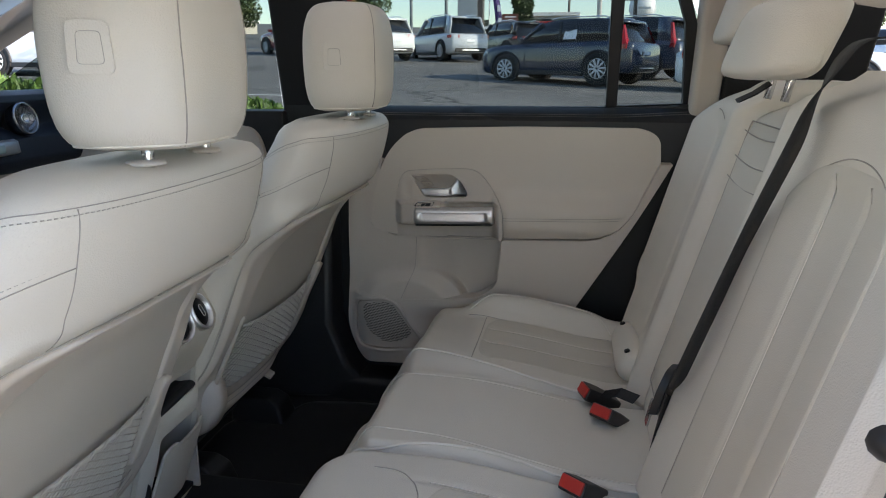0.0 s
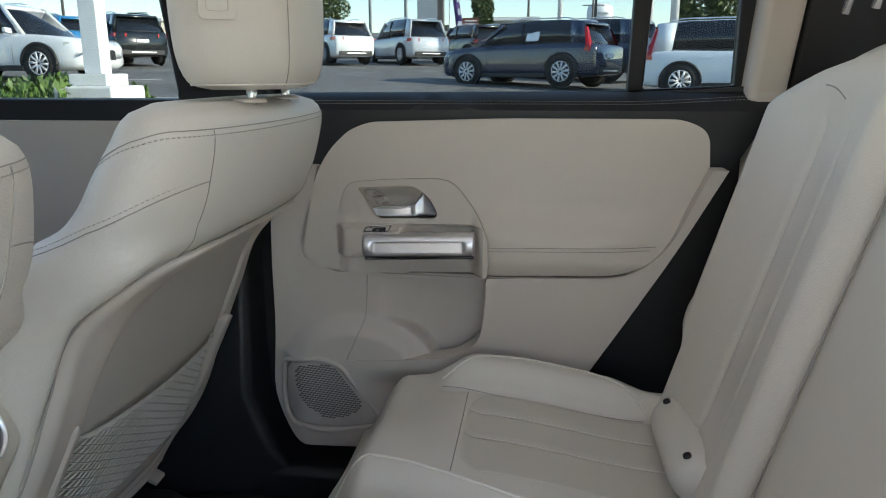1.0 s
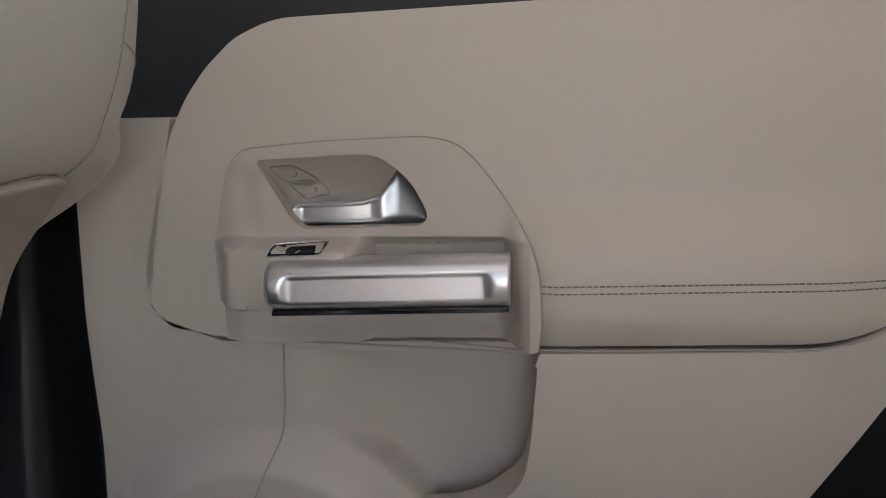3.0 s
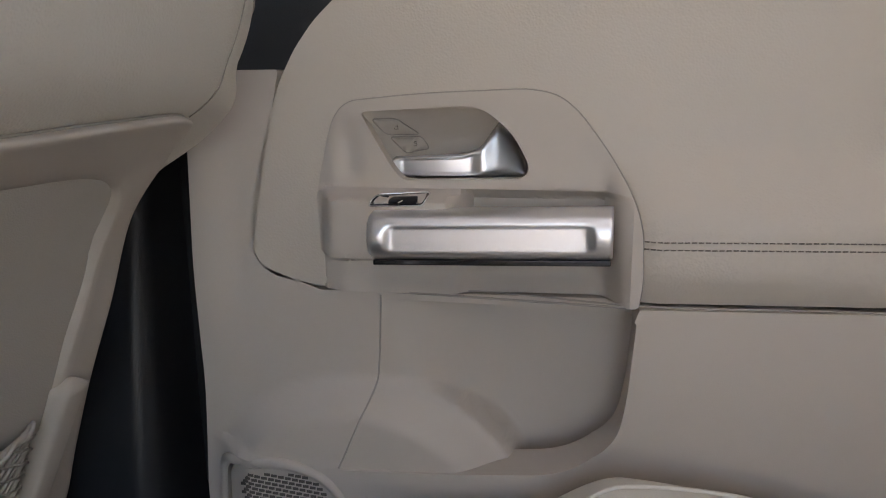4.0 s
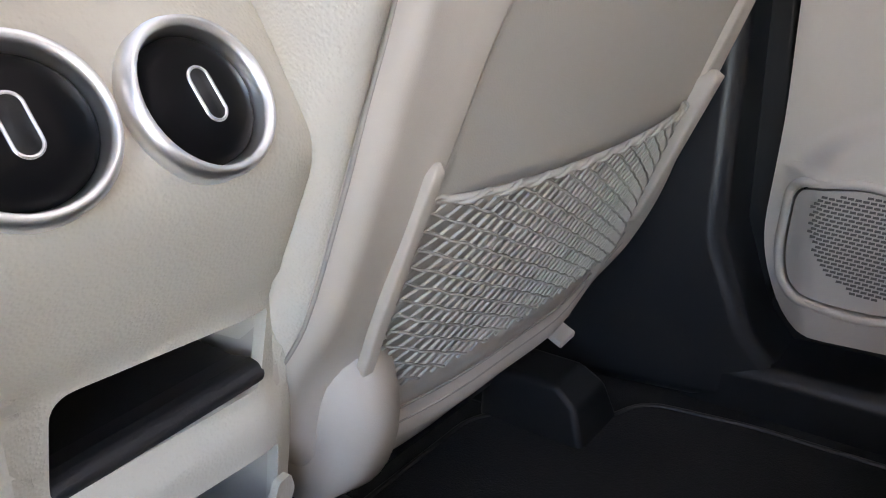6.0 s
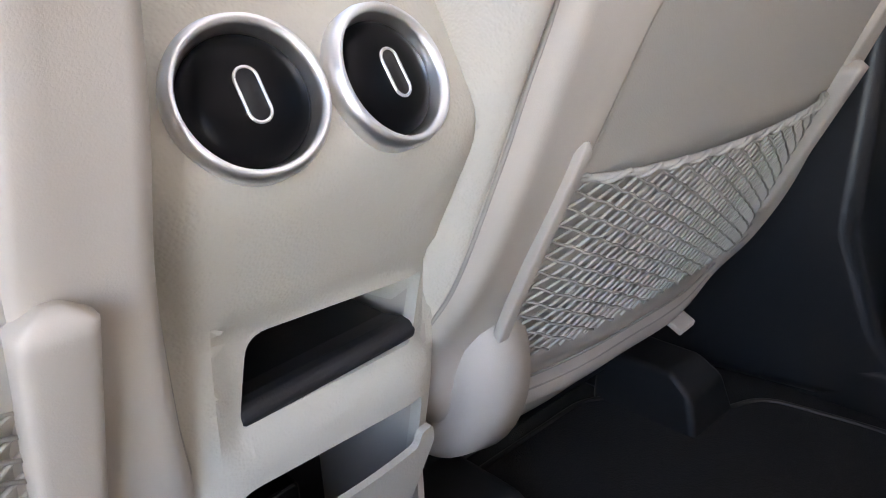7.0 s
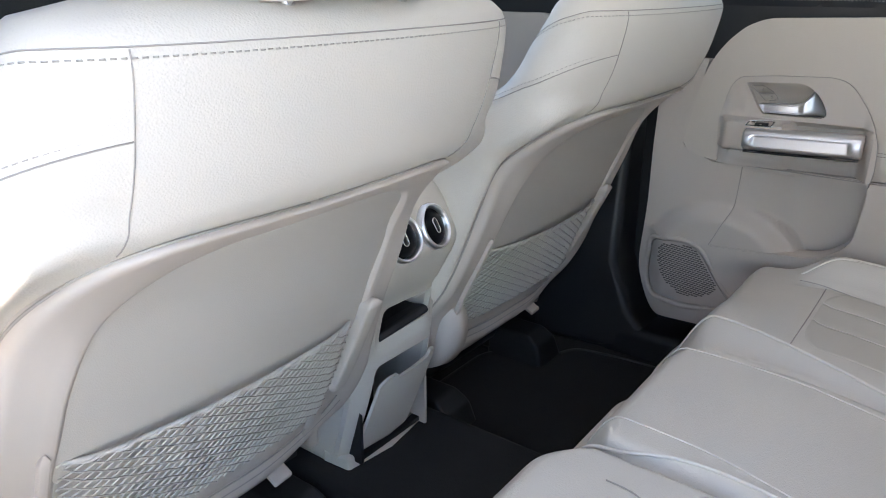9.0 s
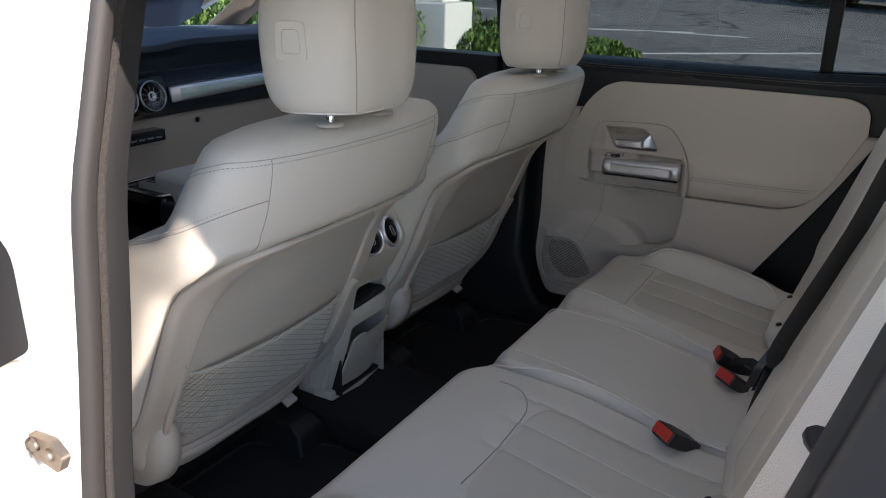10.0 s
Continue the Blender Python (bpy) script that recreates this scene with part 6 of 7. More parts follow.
# ---- windscreen and front doors ----
def front_glass():
    def f(a, b):
        y = 0.42 + 1.42 * b
        x = -2.12 + 0.88 * a - 0.10 * (1 - (2 * b - 1) ** 2)
        return (x, y, 1.40 + 0.38 * a)
    ob = structure("window_windscreen", grid_bm(f, 8, 10), M_CLEAR, "clear laminated windscreen", "window", smooth=True)
    ob.visible_shadow = False


front_glass()


def front_door(mirror):
    door = tagged(empty("door_2" if mirror else "door_3", (-1.2, 2 * CY - 1.87 if mirror else 1.87, 0.7)), "closed front car door with beige panel and black belt", "car door", kind="structure")

    def fl(bm):
        if mirror:
            for v in bm.verts:
                v.co.y = 2 * CY - v.co.y
        return bm
    pan = rounded([(-1.95, 0.70), (-1.95, 1.345), (-0.86, 1.345), (-0.83, 1.28), (-0.83, 0.70)], [0, 0, 0.05, 0.05, 0.05], 5)
    part("door_pad", fl(sheet_bm(pan, [], 0.04, lambda x, d, z: (x, 1.85 + d, z), 0.1)), M_DOORPAD, door, bevel=0.008)
    part("belt_trim", fl(sheet_bm([(-1.98, 0.65), (-1.98, 1.385), (-0.78, 1.385), (-0.78, 0.65)], [], 0.09, lambda x, d, z: (x, 1.868 + d, z), 0)), M_BLACK, door, smooth=False, bevel=0.005)
    pane = part("pane", fl(plate_bm([(-1.85, 1.36), (-1.75, 1.42), (-1.1, 1.74), (-0.80, 1.75), (-0.82, 1.36)], [], 0.0, 0.004, place=lambda x, d, z: (x, 1.955 - 0.33 * (z - 1.40) + d, z))), M_GLASS, door, smooth=False)
    pane.visible_shadow = False
    return door


front_door(False)
front_door(True)


# ---- left flank seen from the open doorway ----
def left_pillar():
    pil = tagged(empty("door_pillar", (-0.5, 0.33, 0.6)), "white painted door pillar with rubber seals", "pillar")
    lean = lambda z: interp([(0.45, -0.10), (1.05, -0.046), (1.2, -0.025), (1.35, -0.008), (1.40, 0.0), (1.47, 0.021), (1.57, 0.049), (1.80, 0.115)], z)
    zs = np.linspace(0.45, 1.80, 40)
    jamb = [[(-0.75, 0.270 + lean(z), z), (-0.475, 0.298 + lean(z), z), (-0.462, 0.306 + lean(z), z), (-0.460, 0.325 + lean(z), z), (-0.75, 0.325 + lean(z), z)] for z in zs]
    part("painted_jamb", loft_bm(jamb), M_WHITEPAINT, pil, "white painted door jamb", bevel=0.004)
    seal = [[(-0.50, 0.315 + lean(z), z), (-0.466, 0.314 + lean(z), z), (-0.453, 0.322 + lean(z), z), (-0.452, 0.338 + lean(z), z), (-0.468, 0.352 + lean(z), z), (-0.50, 0.354 + lean(z), z)] for z in zs]
    part("door_seal", loft_bm(seal), M_RUBBER, pil, "grey rubber door seal")
    part("flocked_lip", tube_bm([(-0.480, 0.361 + lean(z), z) for z in zs], 0.0080, 8), M_FUZZ, pil, "speckled flocked seal lip")
    trim = [[(-0.66, 0.362 + lean(z), z), (-0.490, 0.362 + lean(z), z), (-0.485, 0.374 + lean(z), z), (-0.488, 0.405 + lean(z), z), (-0.66, 0.42 + lean(z), z)] for z in zs]
    part("inner_trim", loft_bm(trim), M_BLACK, pil, "black inner pillar trim", bevel=0.003)
    # check strap of the open door
    arm = part("door_check", sheet_bm(rounded([(-0.045, -0.016), (0.03, -0.012), (0.045, 0.012), (0.02, 0.022), (-0.04, 0.008)], 0.006), [], 0.010, lambda x, d, z: (-0.468 + x, 0.243 + d - 0.1 * x, 1.122 + z), 0), M_HINGE, pil, "worn steel door hinge plate", bevel=0.002)
    for dx in (-0.012, 0.018):
        part("hinge_bolt", lathe_bm([(0.0, 0.006), (0.006, 0.006), (0.008, 0.0)], (-0.468 + dx, 0.243 - 0.1 * dx, 1.128), (0, -1, 0), 10), M_HINGE, arm)
    return pil


left_pillar()




def open_rear_door():
    """The near rear door, swung out from its pillar."""
    d = tagged(empty("door_4", (-0.60, 0.2, 0.8)), "open white rear car door seen along its beige panel", "car door", kind="structure")
    out = lambda y: -0.492 + 0.25 * (0.262 - y)
    part("door_skin", loft_bm([[(out(y) - 0.12, y, z0), (out(y) - 0.042, y, z0), (out(y) - 0.042, y, 1.39), (out(y) - 0.10, y, 1.39)] for y, z0 in ((0.255, 0.62), (-0.30, 0.60), (-0.78, 0.75))]), M_WHITEPAINT, d, "white door skin", smooth=False, bevel=0.01)
    part("door_pad", sheet_bm(rounded([(-0.75, 0.66), (-0.75, 1.24), (0.262, 1.225), (0.262, 0.62)], 0.03), [], 0.04, lambda y, dd, z: (out(y) - dd - 0.06 * max(0.0, 1.25 - z), y, z), 0), M_DOORPAD, d, "beige door panel", bevel=0.01)
    part("belt_trim", sheet_bm(rounded([(-0.76, 1.245), (-0.76, 1.405), (0.215, 1.395), (0.262, 1.35), (0.262, 1.228)], [0, 0.02, 0.04, 0.03, 0.01]), [], 0.035, lambda y, dd, z: (out(y) + 0.002 - dd, y, z), 0), M_BLACK, d, "black belt trim", bevel=0.008)
    return d


open_rear_door()


def left_frame():
    lean = lambda z: 0.305 + 0.33 * max(0.0, z - 1.40)
    structure("pillar_a_left", loft_bm([[(x - 0.05, lean(z) + 0.10, z), (x + 0.05, lean(z) + 0.10, z), (x + 0.06, lean(z) - 0.02, z), (x - 0.05, lean(z) - 0.02, z)] for x, z in ((-2.05, 1.36), (-1.70, 1.55), (-1.3, 1.72), (-1.1, 1.80))]), M_PLASTIC, "pale grey plastic windscreen pillar trim", "pillar", bevel=0.01)
    # unseen rail, its underside set low to cut the sun on the left seat
    structure("roof_rail_left", loft_bm([[(x, 0.34, z + 0.012), (x, 0.40, z), (x, 0.49, z), (x, 0.49, z + 0.14), (x, 0.34, z + 0.14)] for x, z in ((-1.3, 1.60), (-0.6, 1.63), (0.2, 1.63), (1.2, 1.58))]), M_PLASTIC, "pale grey roof edge trim above the doors", "trim", bevel=0.015)
    structure("pillar_c_left", loft_bm([[(x0, lean(z) + 0.07, z), (x1, lean(z) + 0.07, z), (x1, lean(z) - 0.03, z), (x0, lean(z) - 0.03, z)] for x0, x1, z in ((0.42, 0.75, 0.85), (0.42, 0.75, 1.40), (0.46, 0.75, 1.80))]), M_BLACK, "black-trimmed rear door opening", "pillar", bevel=0.015)
    structure("sill_left", box_bm(-1.9, 0.3, 0.30, 0.46, 0.50, 0.665), M_BLACK, "black scuff plate of the door sill", "sill", bevel=0.02)


left_frame()


# ---- things in the lot ----
def steel_or_paint(name, color, rough=0.25):
    return textured(name, color, rough, coat=0.8, mottle=0.02)


P_NAVY = steel_or_paint("navy_paint", (0.022, 0.032, 0.060))
P_SLATE = steel_or_paint("slate_blue_paint", (0.035, 0.050, 0.085))
P_WHITE = steel_or_paint("pearl_white_paint", (0.80, 0.81, 0.82))
P_ICE = steel_or_paint("ice_white_paint", (0.66, 0.73, 0.80))
P_SILVER = steel_or_paint("silver_paint", (0.55, 0.58, 0.62))
P_BLACK = steel_or_paint("black_paint", (0.010, 0.012, 0.014))
P_GREEN = steel_or_paint("dark_green_paint", (0.012, 0.016, 0.017))
P_BLUE = steel_or_paint("bright_blue_paint", (0.02, 0.20, 0.42))
P_RED = steel_or_paint("red_paint", (0.30, 0.02, 0.02))
M_TYRE = textured("tyre_rubber", (0.018, 0.018, 0.018), 0.8, grain=0.3, grain_scale=80)
M_RIM = textured("alloy_rim", (0.66, 0.67, 0.69), 0.35, metal=0.0, mottle=0.05)
M_TAIL = principled("red_tail_lamp", (0.42, 0.012, 0.015), 0.15, coat=0.6)
M_CLAD = textured("dark_cladding", (0.022, 0.022, 0.024), 0.6, mottle=0.1)
M_CARD = principled("white_card", (0.85, 0.86, 0.88), 0.6)
M_LINE = textured("white_road_paint", (0.62, 0.62, 0.60), 0.8, mottle=0.15, mottle_scale=6)
M_PLASTER = textured("white_concrete", (0.80, 0.79, 0.76), 0.85, grain=0.3, grain_scale=40, mottle=0.05)
M_STEEL = textured("grey_pole_steel", (0.36, 0.40, 0.43), 0.5, mottle=0.06, mottle_scale=2)
M_WHITESTEEL = textured("white_pole_paint", (0.78, 0.79, 0.80), 0.45, mottle=0.03)
M_DARKSTEEL = textured("dark_pole", (0.10, 0.09, 0.085), 0.7, mottle=0.2)


def tyre_and_rim(put, s, side, r, W):
    c = (s, side * W, r)
    tyre = put(lathe_bm([(r * 0.66, 0.0), (r * 0.70, 0.018), (r * 0.93, 0.02), (r, -0.03), (r, -0.20), (r * 0.9, -0.23), (0.0, -0.23)], c, (0, side, 0), 28), "wheel", M_TYRE)
    rim = lathe_bm([(0.0, -0.05), (r * 0.60, -0.06), (r * 0.66, 0.004), (r * 0.68, 0.010)], c, (0, side, 0), 28)
    put(rim, "rim_barrel", M_CLAD, tyre)
    sp = bmesh.new()
    for k in range(10):
        a = 2 * math.pi * k / 10 + 0.1
        d = Vector((math.cos(a), 0, math.sin(a)))
        p = Vector(c)
        out = Vector((0, side, 0))
        q = d.cross(out)
        w = 0.030
        ring = [[p + d * rr + q * ww + out * oo, p + d * rr - q * ww + out * oo, p + d * rr - q * ww + out * (oo - 0.03), p + d * rr + q * ww + out * (oo - 0.03)] for rr, ww, oo in ((0.03, w * 0.6, 0.020), (r * 0.66, w, 0.024))]
        loft_bm(ring, bm=sp)
    tube_bm([Vector(c) + Vector((0, side * 0.008, 0)) + Vector((math.cos(a), 0, math.sin(a))) * r * 0.665 for a in np.linspace(0, 2 * math.pi, 28, endpoint=False)], 0.014, 6, True, bm=sp, up=(0, 1, 0))
    put(sp, "rim", M_RIM, tyre, "alloy rim")


def parked_car(x, y, heading, paint, label, length=4.7, height=1.66, rails=True, card=True, lamp="tall"):
    base = Vector((x, y, ground_z(x, y)))
    car = tagged(empty("parked_car", base), label, "car", group="cars in the lot")
    L, W, H = length, 0.93, height
    rot = Matrix.Translation(base) @ Matrix.Rotation(radians(heading), 4, "Z")

    def put(bm, nm, mat, parent=None, lab="", **k):
        bmesh.ops.transform(bm, matrix=rot, verts=bm.verts[:])
        return part(nm, bm, mat, parent or car, lab, **k)
    wr = 0.372
    front, rear = -0.30 * L, 0.308 * L
    rows = [(-0.500, 0.42, 0.66, 0.60), (-0.492, 0.30, 0.78, 0.78), (-0.465, 0.24, 0.88, 0.88), (-0.40, 0.22, 0.955, 0.925), (-0.30, 0.21, 1.00, 0.93), (-0.20, 0.21, 1.03, 0.93), (0.0, 0.21, 1.045, 0.93),
            (0.20, 0.21, 1.06, 0.93), (0.34, 0.22, 1.07, 0.93), (0.43, 0.24, 1.06, 0.915), (0.475, 0.27, 1.03, 0.88), (0.497, 0.34, 0.97, 0.82)]
    rings = []
    for s, lo, hi, w in rows:
        sec = [(0, lo), (0.80, lo), (0.97, lo + 0.06), (1.0, lo + 0.22), (0.985, lo + 0.42 * (hi - lo) + 0.06), (1.0, hi - 0.16), (0.975, hi - 0.05), (0.92, hi)]
        rings.append([(s * L, -w * a, z) for a, z in sec] + [(s * L, w * a, z) for a, z in sec[:0:-1]])
    body = put(loft_bm(rings), "body", paint, None, "", bevel=0.0)
    # cabin: glass box, painted roof and pillars
    zb = 1.03
    top = [(-0.235, zb, 0.80), (-0.095, H - 0.13, 0.655), (-0.02, H - 0.045, 0.64), (0.10, H - 0.02, 0.64), (0.28, H - 0.035, 0.63), (0.385, H - 0.09, 0.61), (0.455, zb + 0.08, 0.70)]
    rings = []
    for s, z, w in top:
        wb = 0.86 if s < 0.40 else 0.80
        rings.append([(s * L, -wb, zb - 0.03), (s * L, -(w + 0.02), z - 0.01), (s * L, w + 0.02, z - 0.01), (s * L, wb, zb - 0.03)])
    put(loft_bm(rings), "glasshouse", M_CARGLASS, None, "dark tinted glass")
    roof_rows = [(-0.105, H - 0.14, 0.66), (-0.06, H - 0.075, 0.655), (-0.02, H - 0.035, 0.65), (0.10, H - 0.005, 0.65), (0.28, H - 0.02, 0.64), (0.395, H - 0.065, 0.62), (0.425, H - 0.09, 0.60)]
    rings = [[(s * L, -w - 0.02, z - 0.075), (s * L, -w, z - 0.02), (s * L, -w * 0.8, z), (s * L, w * 0.8, z), (s * L, w, z - 0.02), (s * L, w + 0.02, z - 0.075)] for s, z, w in roof_rows]
    put(loft_bm(rings), "roof", paint)
    for sd in (-1, 1):
        def pillar(s0, s1, t0, t1):
            return loft_bm([[(s0 * L, sd * 0.875, zb - 0.04), (s1 * L, sd * 0.875, zb - 0.04), (s1 * L, sd * 0.82, zb - 0.04), (s0 * L, sd * 0.82, zb - 0.04)], [(t0 * L, sd * 0.690, H - 0.085), (t1 * L, sd * 0.690, H - 0.085), (t1 * L, sd * 0.63, H - 0.085), (t0 * L, sd * 0.63, H - 0.085)]])
        put(pillar(-0.235, -0.205, -0.10, -0.08), "front_pillar", paint)
        put(pillar(0.355, 0.455, 0.335, 0.415), "rear_pillar", paint)
        put(pillar(0.045, 0.062, 0.035, 0.052), "door_post", M_CLAD)
        # tail lamps
        if lamp == "tall":
            tl = loft_bm([[(0.475 * L, sd * 0.80, 0.86), (0.470 * L, sd * 0.905, 0.86), (0.44 * L, sd * 0.935, 0.86)], [(0.478 * L, sd * 0.79, 0.98), (0.470 * L, sd * 0.900, 0.98), (0.445 * L, sd * 0.93, 0.98)], [(0.463 * L, sd * 0.76, 1.12), (0.455 * L, sd * 0.84, 1.12), (0.44 * L, sd * 0.87, 1.12)], [(0.435 * L, sd * 0.68, H - 0.22), (0.43 * L, sd * 0.73, H - 0.22), (0.42 * L, sd * 0.74, H - 0.22)]])
        else:
            tl = loft_bm([[(0.500 * L, sd * 0.52, z), (0.478 * L, sd * 0.90, z), (0.43 * L, sd * 0.937, z), (0.46 * L, sd * 0.70, z)] for z in (0.86, 0.98)])
        put(tl, "tail_lamp", M_TAIL, None, "red tail lamp", smooth=False)
        put(tube_bm([(front + 0.46 * math.cos(a), sd * 0.935, wr + 0.44 * math.sin(a)) for a in np.linspace(-0.35, math.pi + 0.35, 22)], 0.035, 6), "wheel_arch", M_CLAD)
        put(tube_bm([(rear + 0.46 * math.cos(a), sd * 0.935, wr + 0.44 * math.sin(a)) for a in np.linspace(-0.35, math.pi + 0.35, 22)], 0.035, 6), "wheel_arch", M_CLAD)
        for cx in (front, rear):
            put(lathe_bm([(0.0, 0.004), (0.43, 0.004), (0.44, 0.0)], (cx, sd * 0.930, wr + 0.01), (0, sd, 0), 26), "arch_gap", M_CLAD)
            tyre_and_rim(put, cx, sd, wr, 0.945)
        put(box_bm(front + 0.46, rear - 0.46, sd * 0.90, sd * 0.945, 0.22, 0.33), "sill", M_CLAD, smooth=False, bevel=0.01)
        # door cuts and handles
        for s in (-0.165, 0.055, 0.245):
            put(tube_bm([(s * L, sd * 0.934, 0.36), (s * L, sd * 0.928, 0.7), (s * L, sd * 0.905, 1.03)], 0.006, 4), "door_cut", M_CLAD)
        for s in (0.01, 0.20):
            put(box_bm(s * L - 0.10, s * L + 0.08, sd * 0.925, sd * 0.948, 0.885, 0.915), "door_handle", paint, smooth=False, bevel=0.008)
        put(loft_bm([[(-0.165 * L + dx, sd * (0.90 + w), z) for w, z in ((0.0, 1.03), (0.20, 1.05), (0.21, 1.16), (0.02, 1.15))] for dx in (-0.05, 0.05)]), "door_mirror", paint, bevel=0.02)
        if rails:
            put(tube_bm([(-0.03 * L, sd * 0.60, H - 0.02), (0.02 * L, sd * 0.60, H + 0.035), (0.30 * L, sd * 0.585, H + 0.02), (0.36 * L, sd * 0.58, H - 0.03)], 0.018, 6), "roof_rail", M_CHROME2)
    put(box_bm(0.478 * L, 0.503 * L, -0.72, 0.72, 0.30, 0.46), "rear_bumper", M_CLAD, smooth=False, bevel=0.02)
    put(box_bm(0.500 * L, 0.508 * L, -0.40, 0.40, 0.36, 0.40), "bumper_trim", M_CHROME2, smooth=False)
    put(box_bm(0.497 * L, 0.503 * L, -0.20, 0.20, 0.70, 0.80), "number_plate", M_CARD, None, "blank white plate", smooth=False)
    put(box_bm(-0.503 * L, -0.488 * L, -0.42, 0.42, 0.45, 0.68), "grille", M_CLAD, smooth=False, bevel=0.02)
    for sd in (-1, 1):
        put(loft_bm([[(-0.488 * L, sd * 0.50, z), (-0.462 * L, sd * 0.86, z), (-0.43 * L, sd * 0.905, z), (-0.45 * L, sd * 0.6, z)] for z in (0.72, 0.83)]), "head_lamp", M_CHROME, smooth=False)
    if card:
        put(loft_bm([[(0.075 * L, -0.828, 1.12), (0.155 * L, -0.828, 1.12), (0.155 * L, -0.822, 1.12), (0.075 * L, -0.822, 1.12)], [(0.080 * L, -0.745, 1.36), (0.155 * L, -0.742, 1.36), (0.155 * L, -0.735, 1.36), (0.08 * L, -0.738, 1.36)]]), "window_card", M_CARD, None, "white price card in the window", smooth=False)
        put(loft_bm([[(0.075 * L, 0.828, 1.12), (0.155 * L, 0.828, 1.12), (0.155 * L, 0.822, 1.12), (0.075 * L, 0.822, 1.12)], [(0.080 * L, 0.745, 1.36), (0.155 * L, 0.742, 1.36), (0.155 * L, 0.735, 1.36), (0.08 * L, 0.738, 1.36)]]), "window_card", M_CARD, None, "white price card in the window", smooth=False)
    return car


parked_car(-0.45, 21.2, -29, P_NAVY, "dark navy crossover parked alone on the lane")
parked_car(1.1, 24.6, -33, P_SLATE, "slate blue estate-bodied car parked behind", 4.95, 1.78, card=False)
parked_car(4.75, 19.4, 172, P_ICE, "ice-white large crossover parked side on", 4.95, 1.78, card=False)
parked_car(-8.9, 31.0, -47, P_WHITE, "pearl white crossover parked in the row", 4.77, 1.69, lamp="wide")
parked_car(-6.1, 33.2, -54, P_SILVER, "silver large car parked in the row", 5.1, 1.82, card=False, lamp="wide")
parked_car(-3.5, 35.4, -54, P_BLACK, "black crossover parked in the row", 4.7, 1.68, card=False, lamp="wide")
parked_car(-12.8, 17.3, 176, P_WHITE, "white large car parked beyond the hedge", 5.0, 1.78, card=False)
parked_car(-15.0, 25.6, -38, P_GREEN, "very dark square-backed car parked in the row", 4.45, 1.67, lamp="wide")
parked_car(-16.6, 24.6, -30, P_BLUE, "bright blue car parked in the row", 4.4, 1.56, card=False, lamp="wide")
parked_car(-22.5, 31.5, -30, P_BLACK, "black car parked far along the row", 4.6, 1.66)
parked_car(-13.3, 34.0, -40, P_RED, "red car parked in the far row", 4.5, 1.5, card=False, lamp="wide")
parked_car(9.5, 29.5, -35, P_SILVER, "silver car parked far along the row", 4.7, 1.62, card=False, lamp="wide")


def parking_line(x0, y0, x1, y1):
    a, b = Vector((x0, y0, 0)), Vector((x1, y1, 0))
    n = (b - a).normalized().cross(Vector((0, 0, 1))) * 0.055
    k = 10
    rings = []
    for i in range(k + 1):
        p = a.lerp(b, i / k)
        rings.append([Vector((q.x, q.y, ground_z(q.x, q.y) + h)) for q, h in ((p - n, 0.002), (p + n, 0.002), (p + n, 0.006), (p - n, 0.006))])
    tagged(mesh_object("parking_line", loft_bm(rings), M_LINE, smooth=False), "worn white painted parking line on asphalt", "road marking", kind="structure")


for seg in ((-6.6, 11.2, -2.79, 13.04), (-4.6, 8.6, -0.73, 11.88), (-9.5, 13.6, -5.0, 14.5), (-14.0, 16.0, -9.9, 18.9), (-13.0, 13.2, -8.0, 14.4), (-3.6, 12.7, -1.9, 13.0)):
    parking_line(*seg)


def lamp_plinth():
    x, y = -4.62, 7.75
    g = ground_z(x, y)
    ob = tagged(empty("lamp_post", (x, y, g)), "white square lamp post on a stepped concrete plinth", "lamp post")
    part("plinth", box_bm(x - 0.32, x + 0.32, y - 0.32, y + 0.32, g - 0.1, 1.305), M_PLASTER, ob, "white concrete plinth", smooth=False, bevel=0.03)
    part("plinth_step", box_bm(x - 0.205, x + 0.205, y - 0.205, y + 0.205, 1.305, 1.425), M_PLASTER, ob, smooth=False, bevel=0.012)
    part("post", box_bm(x - 0.095, x + 0.095, y - 0.095, y + 0.095, 1.425, 7.5), M_WHITESTEEL, ob, "white steel post", smooth=False, bevel=0.01)


lamp_plinth()


def leaf_cloud(bm, centre, radii, count, size, rnd, up=0.0, shape=None):
    """Small folded leaves scattered through a rounded clump."""
    for _ in range(count):
        while True:
            p = Vector((rnd.uniform(-1, 1), rnd.uniform(-1, 1), rnd.uniform(-1, 1)))
            if 0.25 < p.length <= 1:
                break
        p = p.normalized() * (p.length ** 0.45)
        p = Vector((p.x * radii[0], p.y * radii[1], p.z * radii[2]))
        s = size * rnd.uniform(0.6, 1.4)
        d = Vector((rnd.uniform(-1, 1), rnd.uniform(-1, 1), rnd.uniform(-0.4, 1) + up)).normalized()
        q = d.orthogonal().normalized()
        q = Matrix.Rotation(rnd.uniform(0, 6.28), 3, d) @ q
        c = Vector(centre) + p
        v = [bm.verts.new(c - d * s), bm.verts.new(c + q * s * 0.42), bm.verts.new(c + d * s), bm.verts.new(c - q * s * 0.42)]
        bm.faces.new(v)


